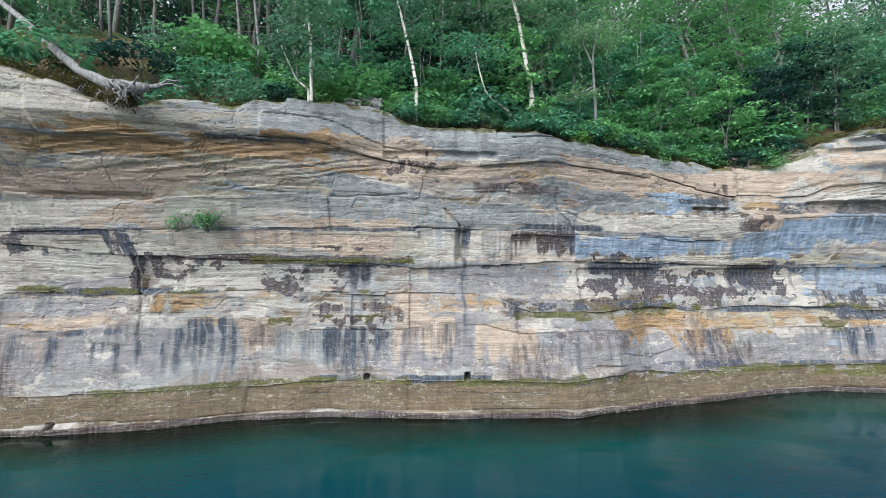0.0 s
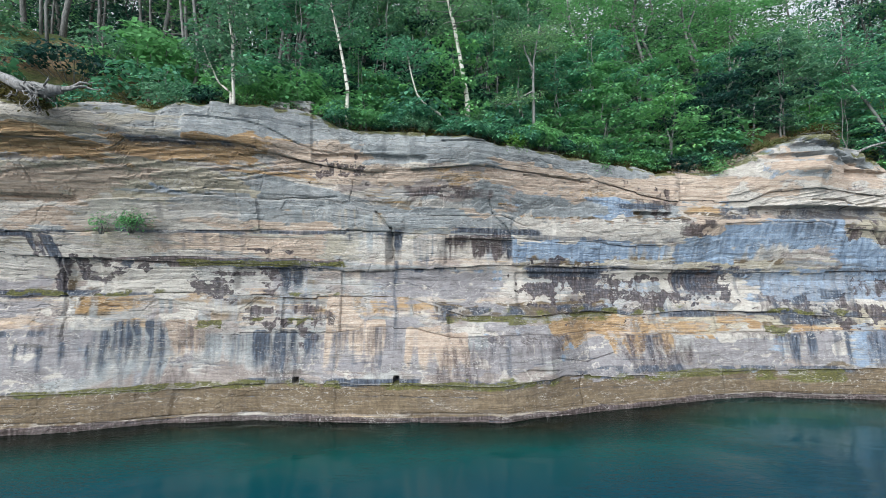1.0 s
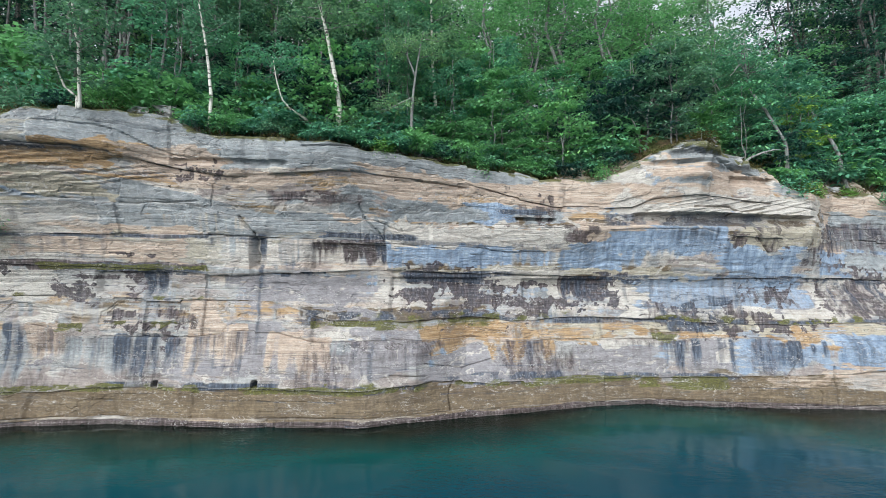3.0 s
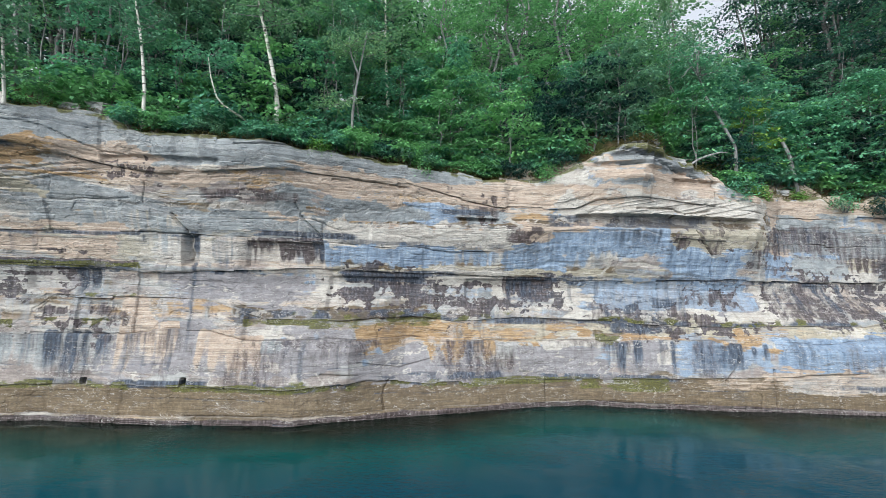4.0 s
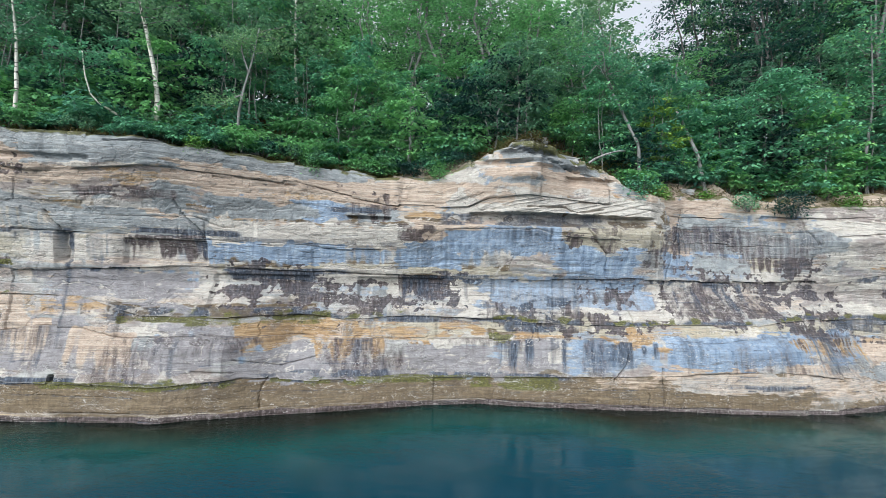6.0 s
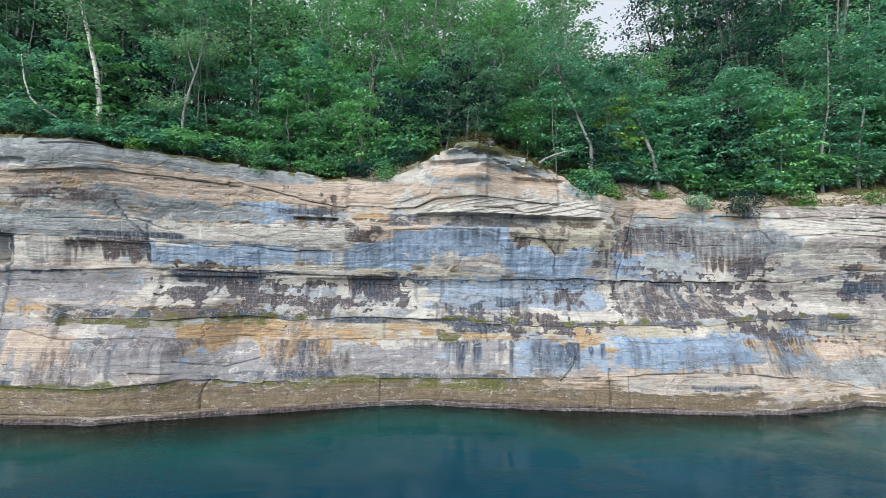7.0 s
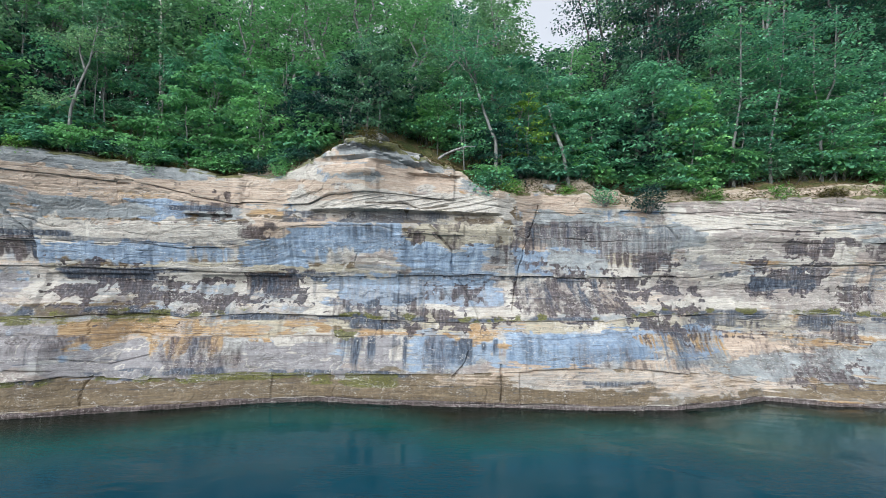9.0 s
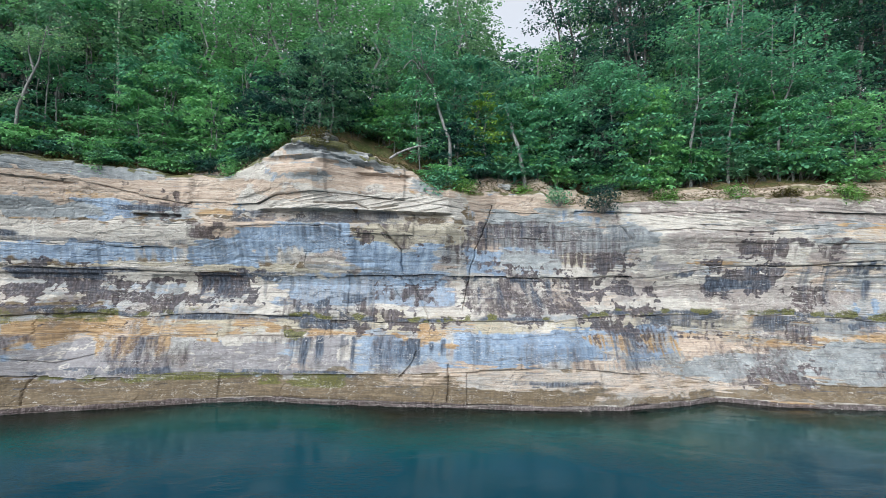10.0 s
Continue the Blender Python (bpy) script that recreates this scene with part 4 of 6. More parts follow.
# hollows (+) and swellings (-): x from, x to, foot, top, depth, softness
HOLLOWS = [
    (-9.4, -6.4, 6.72, 7.08, 0.05, 0.08), (-6.0, -3.4, 6.95, 7.3, 0.06, 0.10), (-3.3, -2.2, 6.95, 7.2, 0.08, 0.14), (-10.0, -7.3, 5.75, 5.95, 0.10, 0.08),
    (2.0, 4.1, 4.3, 5.05, 0.12, 0.03), (0.35, 0.75, 4.3, 5.15, 0.18, 0.05), (-3.9, -2.0, 3.55, 4.15, 0.15, 0.05), (-8.0, -7.2, 3.5, 4.4, 0.12, 0.05),
    (4.2, 7.0, 3.0, 4.05, 0.10, 0.04), (8.5, 11.4, 3.4, 4.05, 0.14, 0.04), (12.2, 18.6, 5.95, 6.28, 0.35, 0.14), (8.2, 9.6, 5.97, 6.06, 0.22, 0.03),
]
HOLLOWS += [
    (13.1, 15.0, 8.22, 8.5, -0.22, 0.08), (14.2, 16.3, 7.85, 8.12, -0.2, 0.1), (13.4, 14.6, 7.35, 7.55, -0.12, 0.1), (15.4, 17.2, 7.3, 7.55, 0.18, 0.1), (12.6, 14.2, 7.75, 7.95, 0.15, 0.1), (15.0, 15.4, 4.2, 5.5, -0.12, 0.1), (-1.6, 1.5, 7.1, 7.25, 0.12, 0.06), (-2.2, -2.04, 0.98, 1.12, 0.35, 0.02),
    (0.6, 0.76, 1.0, 1.18, 0.35, 0.02), (-9.75, -9.58, 0.12, 0.27, 0.35, 0.02),
]
# open cracks: width, depth, then points (x, z)
CRACKS = [
    (0.016, 0.22, [(20.05, 6.75), (19.85, 6.1), (19.45, 5.1), (19.3, 4.5), (19.0, 3.0)]),
    (0.03, 0.20, [(18.55, 1.3), (18.55, 0.2)]), (0.025, 0.15, [(17.5, 1.7), (17.3, 1.2), (17.0, 0.9)]),
    (0.03, 0.2, [(0.05, 5.75), (0.45, 5.3), (0.5, 4.4)]), (0.025, 0.15, [(3.3, 6.2), (3.45, 5.85), (3.9, 5.4), (4.05, 5.15)]),
    (0.03, 0.2, [(16.2, 5.8), (16.9, 5.0), (16.95, 4.3)]), (0.025, 0.12, [(6.2, 1.0), (6.0, 0.6), (6.1, 0.2)]),
    (0.02, 0.12, [(17.2, 4.0), (17.7, 3.1), (17.9, 2.6)]), (0.02, 0.1, [(16.7, 3.7), (16.9, 3.3)]), (0.03, 0.18, [(24.7, 6.6), (24.75, 6.2), (25.1, 5.6)]),
]
CRACKS += [
    (0.02, 0.12, [(-4.38, 7.92), (-3.75, 7.92), (-3.05, 7.91), (-2.58, 7.78), (-2.02, 7.50)]),
    (0.022, 0.2, [(1.92, 7.68), (3.30, 7.80), (4.27, 7.77), (5.31, 7.69), (6.12, 7.65)]),
    (0.02, 0.1, [(-2.26, 7.58), (-1.58, 7.33), (-0.54, 7.22)]),
    (0.02, 0.15, [(-3.06, 6.06), (-2.63, 6.05), (-1.76, 6.08), (-1.00, 6.14)]),
    (0.02, 0.12, [(-4.25, 6.10), (-4.99, 6.14), (-5.91, 6.22)]),
    (0.02, 0.15, [(4.38, 6.98), (5.60, 7.01), (6.57, 6.90)]),
    (0.025, 0.2, [(14.08, 6.49), (15.40, 6.52), (15.79, 6.35), (16.76, 6.51)]),
    (0.02, 0.12, [(5.33, 1.56), (6.46, 1.29), (7.43, 1.52)]),
    (0.02, 0.12, [(4.37, 1.30), (5.36, 1.21)]),
    (0.03, 0.2, [(13.22, 8.40), (14.23, 8.12), (15.39, 7.82), (16.48, 7.56)]),
    (0.03, 0.2, [(13.51, 7.89), (15.19, 7.95)]),
    (0.02, 0.15, [(25.76, 5.88), (27.34, 6.00), (29.28, 5.88), (31.30, 6.00)]),
    (0.02, 0.15, [(27.70, 4.70), (30.67, 4.69), (33.48, 4.92)]),
    (0.03, 0.15, [(-8.08, 4.42), (-8.09, 3.41), (-7.90, 2.25)]),
]
# layers from the water up: foot, top, jut (minus: proud), tan, blue, cream, pink, ochre
LAYERS = [
    (FOOT, SHELF, -0.03, (0.8, 0.0, 0.25, 0.0, 0.2)),
    (SHELF, BED_A, 0.04, (1.25, 0.0, 0.0, 0.1, 0.08)),
    (BED_A, BED_B, 0.0, (0.08, 0.08, 0.0, 0.75, 0.0)),
    (BED_B, BED_C, 0.06, (0.5, 0.06, 0.15, 0.5, 0.42)),
    (BED_C, BED_D, 0.04, (0.2, 0.1, 0.35, 0.45, 0.0)),
    (BED_D, BED_E, -0.04, (0.15, 0.08, 0.4, 0.4, 0.0)),
    (BED_E, BED_F, -0.05, (0.2, 0.06, 0.42, 0.4, 0.26)),
    (BED_F, BED_G, 0.02, (0.2, 0.05, 0.4, 0.5, 0.5)),
    (BED_G, RIM, -0.06, (0.3, 0.08, 0.2, 0.35, 0.12)),
]
CELL = 0.033
XS = np.arange(-14.5, 37.0 + CELL, CELL)


def spalls(x, z):
    """Where shells of rock have flaked off, with curved, stepped edges."""
    u = octaves(x * 0.75 + 0.5 * octaves(x * 2, z * 2, 5, 2), z * 1.7, 91, 4)
    v = octaves(x * 1.9, z * 3.4 + 0.4 * octaves(x * 3, z * 3, 6, 2), 95, 4)
    return u, v


ROUGH = (0.8, 0.5, 0.25, 0.75, 0.55, 0.45, 0.5, 0.65, 0.55)


def bedding(x, z, k, mid):
    """Two orders of beds that run with the layer: row and block numbers, and the place within a row."""
    zz = z - 0.8 * (mid - mid.mean()) + 0.07 * (octaves(x * 0.35, z * 0.6, 40 + k, 3) - 0.5) + 0.03 * (octaves(x * 1.6, z * 2, 60, 3) - 0.5)
    out = []
    for per_metre, length, seed in ((2.3, 2.4, 77), (6.7, 1.3, 78)):
        uneven = zz * per_metre + 0.35 * np.sin(zz * per_metre * 1.9 + 2 * k)
        row = np.floor(uneven)
        col = x / length + 3.1 * hashed(row, row * 0 + k, seed) + 0.35 * octaves(x * 0.9, z * 1.3, seed + 2, 3)
        out.append((row + 40 * k, np.floor(col), uneven - row, np.abs(col - np.round(col))))
    return zz, out


def relief(x, z, k, mid):
    """Bedding ledges, broken blocks and weathering of a layer."""
    much = ROUGH[k] * (1 - 0.35 * step(x, 12.4, 13) * (1 - step(x, 17, 18)) * (k == 8))
    zz, ((row, col, f, joint), (rowb, colb, fb, jointb)) = bedding(x, z, k, mid)
    where = step(octaves(x * 0.28, z * 0.8, 21, 3), 0.40, 0.58)
    block = 0.09 * (hashed(col, row, 13) - 0.5) + 0.075 * where * (hashed(colb, rowb, 14) - 0.5) + 0.05 * (hashed(rowb, rowb * 0, 15) - 0.5)
    block = block + 0.06 * np.exp(-(joint / 0.010) ** 2) * (hashed(col, row, 5) > 0.7)
    # open partings under some beds
    part_a = 0.07 * np.exp(-f / 0.05) * (hashed(col, row, 16) > 0.55)
    part_b = 0.055 * np.exp(-fb / 0.10) * (hashed(colb, rowb, 17) > 0.6)
    u, v = spalls(x, z)
    flake = 0.05 * step(u, 0.515, 0.52) + 0.04 * step(u, 0.60, 0.605) + 0.025 * step(v, 0.55, 0.555) + 0.02 * step(v, 0.64, 0.645)
    crack = 0.06 * np.exp(-((u - 0.45) / 0.003) ** 2) * step(field(x * 0.5, z * 0.9, 44), 0.45, 0.6)
    for fx, fz, seed, n, deep in ((0.33, 1.5, 51, 6, 0.13), (1.1, 4.2, 53, 6, 0.07)):
        q = octaves(x * fx, zz * fz, seed, 4) * n
        i = np.floor(q)
        flake = flake + deep * ((i + step(q - i, 0.0, 0.12)) / n - 0.5)
    grit = 0.016 * (octaves(x * 6, z * 9, 71, 3) - 0.5)
    calm = 1 - 0.45 * step(x, 12.4, 13) * (1 - step(x, 17, 18)) * (k >= 7)
    return calm * (0.55 * much * (block + crack + part_a + part_b) + 0.6 * (0.12 + 0.88 * much) * flake + 0.7 * grit)


def cross_bedding(x, z):
    """Slanting thin ridges in the two wind-laid lenses."""
    out = 0
    for x0, x1, z0, z1, tilt in ((12.6, 18.6, 6.25, 6.85, -0.22), (25.5, 38, 6.2, 7.15, 0.12), (-9.5, -1.5, 6.4, 7.3, -0.16)):
        on = step(x, x0, x0 + 0.6) * (1 - step(x, x1 - 0.6, x1)) * step(z, z0 - 0.05, z0 + 0.1) * (1 - step(z, z1 - 0.1, z1 + 0.05))
        ridge = field(x * 0.35, (z + tilt * x + 0.12 * octaves(x * 0.8, z, 33, 2)) * 17, 15)
        out = out + (0.028 if x0 > 20 else 0.045) * on * (step(ridge, 0.35, 0.65) - 0.5)
    return out


# dark and blue-grey seepage, layer by layer
SEEP = ((0, 0), (0, 0), (0.55, 0.25), (0.45, 0.2), (0.55, 0.25), (0.45, 0.25), (0.1, 0.1), (0.0, 0.0), (0.0, 0.0))
CHANNEL = {"dark": (0, 0), "blue": (0, 1), "ochre": (0, 2), "cream": (0, 3), "plum": (1, 0), "moss": (1, 1), "pink": (1, 2), "tan": (1, 3),
           "grey": (2, 0), "olive": (2, 1), "salmon": (2, 2), "frost": (2, 3)}


TONES = ("tan", "pink", "cream", "blue", "ochre", "grey", "olive", "salmon", "frost")


def stain_shade_masks(x, z, base, k, hang, mid):
    """Three sets of four masks: dark, blue, ochre, cream; plum, moss, pink, tan; grey, olive, salmon, frost."""
    m = np.zeros((3,) + x.shape + (4,), np.float32)
    tan, blue, cream, pink, ochre = base
    xa = x + 1.6 * (octaves(x * 0.5, z * 0.9, 161, 3) - 0.5)
    za = z + 0.8 * (octaves(x * 0.4 + 3.3, z * 0.8, 163, 3) - 0.5)
    for name, v in (("tan", tan), ("blue", blue), ("cream", cream), ("pink", pink), ("ochre", ochre)):
        s, c = CHANNEL[name]
        m[s, ..., c] = v * (0.8 if k < 2 and name == "tan" else 0.0) + 1.7 * v * step(octaves(xa * 0.42 + 9 * c + 0.35 * za, za * 1.5 + 5 * s - 0.25 * xa, 100 + c + 4 * s, 5), 0.36, 0.64)
    # each bed has a tone of its own, and dirt lodges in the partings
    _, ((row, col, f, _), (rowb, colb, fb, _)) = bedding(x, z, k, mid)
    if k >= 2:
        for name, seed, share, amount in (("cream", 31, 0.2, 0.3), ("tan", 32, 0.16, 0.3), ("pink", 34, 0.2, 0.35)):
            s, c = CHANNEL[name]
            m[s, ..., c] += amount * ((hashed(colb, rowb, seed) < share) + 0.8 * (hashed(col, row, seed + 5) < 0.8 * share))
    dirt = np.maximum(np.exp(-f / 0.035) * (hashed(col, row, 16) > 0.55), 0.8 * np.exp(-fb / 0.09) * (hashed(colb, rowb, 17) > 0.66))
    m[0, ..., 0] = np.maximum(m[0, ..., 0], 0.85 * dirt * step(octaves(x * 1.7, z * 0.8, 47, 3), 0.40, 0.58))
    # washes of colour let down the face by seeping water
    if 2 <= k <= 5:
        for name, seed, amount in (("blue", 141, 0.22), ("pink", 143, 0.5), ("grey", 145, 0.5), ("ochre", 147, 0.3), ("frost", 149, 0.45)):
            s, c = CHANNEL[name]
            lines = 0.55 * field(x * 2.3, z * 0.22, seed) + 0.3 * field(x * 7.0, z * 0.3, seed + 20) + 0.15 * field(x * 17.0, z * 0.4, seed + 40)
            m[s, ..., c] += amount * step(lines, 0.5, 0.74) * step(octaves(x * 0.3, z * 0.6, seed + 60, 2), 0.35, 0.6)
    # thin lenses of other stone drawn out along the beds
    if k >= 3:
        zl = z - 0.8 * (mid - mid.mean()) + 0.10 * (octaves(x * 0.5, z * 1.1, 201, 3) - 0.5)
        for name, seed, share, amount, tallness in (("salmon", 203, 0.60, 0.75, 3.6), ("grey", 207, 0.575, 0.95, 3.0), ("cream", 211, 0.62, 0.7, 4.6), ("blue", 215, 0.64, 0.75, 3.4), ("olive", 219, 0.62, 0.7, 4.0), ("ochre", 223, 0.68, 0.8, 6.0), ("tan", 227, 0.66, 0.8, 7.0)):
            s, c = CHANNEL[name]
            q = octaves(x * 0.33 + 0.6 * zl + seed, zl * tallness, seed, 5) + 0.10 * (field(x * 1.5, zl * 24.0, seed + 3) - 0.5)
            on = amount * (step(x, 2, 6) if name == "blue" else 1.0) * (1.0 if k >= 6 else 0.42) * step(q, share - 0.02, share + 0.03)
            m[s, ..., c] = np.maximum(m[s, ..., c], on)
    # edges wander at two scales
    xw = x + 1.0 * (octaves(x * 0.7, z * 1.5, 61, 4) - 0.5) + 0.16 * (octaves(x * 4, z * 4, 63, 2) - 0.5)
    zw = z + 0.42 * (octaves(x * 1.0, z * 1.2, 65, 4) - 0.5) + 0.14 * (octaves(x * 5, z * 5, 67, 2) - 0.5)
    rag = octaves(x * 2.6, z * 3.6, 69, 4) - 0.5
    mott = octaves(x * 1.6, z * 2.6, 73, 4)
    grain = 0.6 * field(xa * 9.0, z * 0.7, 171) + 0.4 * field(xa * 21.0, z * 1.3, 173) if k <= 5 else 0.55 * field(x * 0.9, za * 11.0, 175) + 0.45 * field(x * 1.7, za * 24.0, 177)
    runs = step(field(x * 5.0, z * 0.3, 75) * 0.45 + field(x * 12.0, z * 0.4, 79) * 0.55, 0.22, 0.8)
    comb = field(x * 7.0, z * 0.35, 187) + 0.5 * field(x * 15.0, z * 0.5, 189) - 0.75
    crust = 0.62 * octaves(x * 1.7 + 0.35 * (xa - x) + 0.6 * z, z * 3.4 + 0.4 * (za - z) + 0.9 * comb, 181, 6) + 0.38 * octaves(x * 4.5 - 1.4 * z, z * 6.0 + 1.2 * comb, 191, 4) - 0.5
    brush = field(x * 0.8, z * 19.0 + 0.6 * x, 183) - 0.5
    blot = octaves(xa * 0.55, za * 1.2, 185, 5) - 0.5
    u, v = spalls(x, z)
    kept = 1 - 0.9 * np.maximum(step(u, 0.61, 0.62), step(v, 0.63, 0.64))
    # seepage down the face from each bedding plane
    if k >= 2:
        wet = step(octaves(x * 0.55, x * 0 + k, 111, 3), 0.42, 0.66)
        run = wet * step(field(x * 5.5, x * 0 + k, 113) * 0.65 + field(x * 14, x * 0 + k, 117) * 0.35, 0.42, 0.75)
        run = run * (1 - step(hang, 0.25 + 0.6 * field(x * 3.5, x * 0 + k, 115), 0.5 + 0.7 * field(x * 3.5, x * 0 + k, 115)))
        m[0, ..., 0] = np.maximum(m[0, ..., 0], SEEP[k][0] * run)
        m[0, ..., 1] = np.maximum(m[0, ..., 1], SEEP[k][1] * np.maximum(run, 0.7 * wet * (1 - hang)))
    for kind, how, rows in STAINS_AND_SHADE:
        s, c = CHANNEL[kind]
        worn = kept if kind in ("dark", "plum", "blue", "moss") else np.ones_like(kept)
        for x0, x1, top, foot, drift, amount in rows:
            cols = np.where((XS > x0 - 0.7 + min(drift, 0)) & (XS < x1 + 0.7 + max(drift, 0)))[0]
            if not len(cols):
                continue
            q = (slice(None), slice(cols[0], cols[-1] + 1))
            if z[q].min() > top + 0.4 or z[q].max() < foot - 0.4:
                continue
            half, tall, mid = (x1 - x0) / 2, top - foot, (x0 + x1) / 2
            down = (top - z[q]) / max(tall, 0.05)
            slid = drift * (np.clip(down, 0, 1) - 0.5)
            if how == "drip":
                xx = x[q] + 0.25 * (xw[q] - x[q]) - slid
                reach = 0.7 + 0.55 * field(xx * 5.0, xx * 0 + 2.5, 19)
                on = step(half - np.abs(xx - mid), -0.05, 0.09)
                on = on * step(top + 0.35 * (zw[q] - z[q]) - z[q], -0.04, 0.05) * (1 - step(down, 0.25 * reach, 1.25 * reach))
                on = on * (0.36 + 1.2 * runs[q]) * (0.75 + 0.25 * worn[q])
            elif how == "seam":
                xx, zz = xw[q], z[q] + 0.15 * (zw[q] - z[q])
                edge = 0.5 * tall * (0.55 + 1.1 * field(xx * 1.4, xx * 0 + 7.5, 23))
                on = step(edge - np.abs(zz - (top + foot) / 2), -0.03, 0.03) * step(half - np.abs(xx - mid), -0.15, 0.2)
                on = on * (0.7 + 1.3 * mott[q]) * (0.4 + 0.6 * worn[q])
            elif how == "wash":
                xx, zz = xw[q], zw[q]
                inside = np.minimum((half - np.abs(xx - mid)) / max(0.5, 0.45 * half), (tall / 2 - np.abs(zz - (top + foot) / 2)) / max(0.16, 0.3 * tall))
                on = step(inside + 2.8 * blot[q] + 0.6 * rag[q] + 0.8 * brush[q], -0.06, 0.22) * (0.7 + 0.6 * mott[q])
            elif kind in ("dark", "plum"):
                # a dark crust, flaked off along ragged edges
                inside = np.minimum(half - np.abs(x[q] + 0.4 * (xw[q] - x[q]) - mid), tall / 2 - np.abs(z[q] + 0.5 * (zw[q] - z[q]) - (top + foot) / 2)) / (0.3 * min(half, tall) + 0.05)
                on = step(0.30 * np.clip(inside, -4, 1.0) + 2.7 * crust[q] + 0.5 * brush[q] + 0.25 * comb[q], 0.10, 0.20) * (0.55 + 0.5 * mott[q] + 0.45 * runs[q])
            else:
                xx, zz = xw[q], zw[q]
                inside = np.minimum(half - np.abs(xx - mid), tall / 2 - np.abs(zz - (top + foot) / 2))
                on = step(inside + 0.75 * (rag[q] + 0.3 * brush[q]) * min(1.0, 2.2 * tall), -0.06, 0.10) * (0.65 + 0.9 * mott[q]) * (0.15 + 0.85 * worn[q]) * (0.45 + 1.1 * grain[q])
            if kind == "dark" and how == "drip":
                # a blue-grey bloom round the wet streak
                bloom = step(half + 0.10 - np.abs(xx - mid), -0.10, 0.16) * step(top - z[q], -0.03, 0.1) * (1 - step(down, 0.6, 1.35))
                m[0][q + (1,)] = np.maximum(m[0][q + (1,)], 0.15 * amount * bloom)
                m[1][q + (3,)] *= 1 - 0.8 * bloom
            if kind in TONES:
                cover = 1 - 0.9 * np.clip(1.3 * amount * on, 0, 1)
                for other in TONES:
                    if other != kind:
                        so, co = CHANNEL[other]
                        m[so][q + (co,)] *= cover
            if kind == "dark" and how == "patch":
                m[1][q + (0,)] = np.maximum(m[1][q + (0,)], amount * on)
                on = 0.35 * on
            m[s][q + (c,)] = np.maximum(m[s][q + (c,)], amount * on)
    # moss and black algae along the damp bedding planes
    if k in (1, 2, 4):
        damp = step(octaves(x * 0.5, x * 0 + k, 151, 3), 0.40, 0.56) * (step(x, -6, -4) * (1 - step(x, 9, 12)) if k < 3 else 1.0)
        thick = 0.05 + 0.12 * octaves(x * 1.8, x * 0 + k, 153, 3)
        near = (hang if k == 1 else 1 - hang) * (0.75 if k == 1 else 1.2)
        m[0, ..., 0] = np.maximum(m[0, ..., 0], 0.9 * damp * (1 - step(near, 0.6 * thick, 1.5 * thick)) * step(mott, 0.3, 0.5))
        m[1, ..., 1] = np.maximum(m[1, ..., 1], 0.95 * damp * (1 - step(near, 0.8 * thick, 2.2 * thick)) * step(rag, -0.08, 0.1))
    if k == 4:
        black = step(octaves(x * 0.6, x * 0, 157, 3), 0.36, 0.52) * (1 - step(hang + 0.5 * rag, 0.02, 0.16)) * step(octaves(x * 9, z * 9, 159, 2), 0.36, 0.5)
        m[0, ..., 0] = np.maximum(m[0, ..., 0], 0.9 * black)
    if k == 2:
        brown = step(xa, 24, 26.5) * step(octaves(xa * 0.7, za * 1.8, 167, 4), 0.38, 0.58)
        m[1, ..., 3] = np.maximum(m[1, ..., 3], 0.75 * brown)
        m[0, ..., 2] = np.maximum(m[0, ..., 2], 0.5 * brown * step(octaves(xa, za * 3, 169, 3), 0.5, 0.62))
        # the low wall's lavender-grey, with its dimmer light put into the plum wash
        m[1, ..., 0] = np.maximum(m[1, ..., 0], 0.25 + 0.2 * step(octaves(xa * 0.8, za * 0.7, 165, 4), 0.35, 0.65))
    if k == 0:
        pale = 0.6 * (1 - step(x, -4, -1) * (1 - step(x, 14, 17))) * step(mott, 0.3, 0.5)
        m[0, ..., 3] = np.maximum(m[0, ..., 3], pale)
        m[1, ..., 3] *= 1 - 0.7 * pale
    # lichen and soil creep over the rim
    if k == 8:
        sand = step(x, 16.5, 18) * (1 - 0.6 * step(x, 20, 21) * (1 - step(x, 23, 24))) * (1 - step(hang + 0.6 * rag, 0.2, 0.5))
        m[1, ..., 2] = np.maximum(m[1, ..., 2], 0.8 * sand)
        m[1, ..., 3] = np.maximum(m[1, ..., 3], 0.6 * sand * step(mott, 0.4, 0.6))
        over = 0.06 + 0.2 * octaves(x * 1.1, x * 0, 155, 3)
        m[1, ..., 1] = np.maximum(m[1, ..., 1], 0.9 * (1 - step(hang + 0.25 * rag, 0.5 * over, 1.6 * over)) * step(mott, 0.32, 0.5))
    # wet, algae-darkened foot at the water's edge
    if k < 2:
        line = 0.10 + 0.10 * octaves(x * 1.5, x * 0, 121, 3)
        m[1, ..., 0] = np.maximum(m[1, ..., 0], 0.95 * (1 - step(z, line - 0.05, line + 0.04)))
    # fresh breaks show pale stone
    fresh = np.maximum(step(u, 0.61, 0.62), step(v, 0.63, 0.64)) - np.maximum(step(u, 0.66, 0.68), step(v, 0.68, 0.70))
    m[0, ..., 3] = np.maximum(m[0, ..., 3], (0.0 if k < 2 else 0.75) * fresh * step(mott, 0.35, 0.6))
    return m


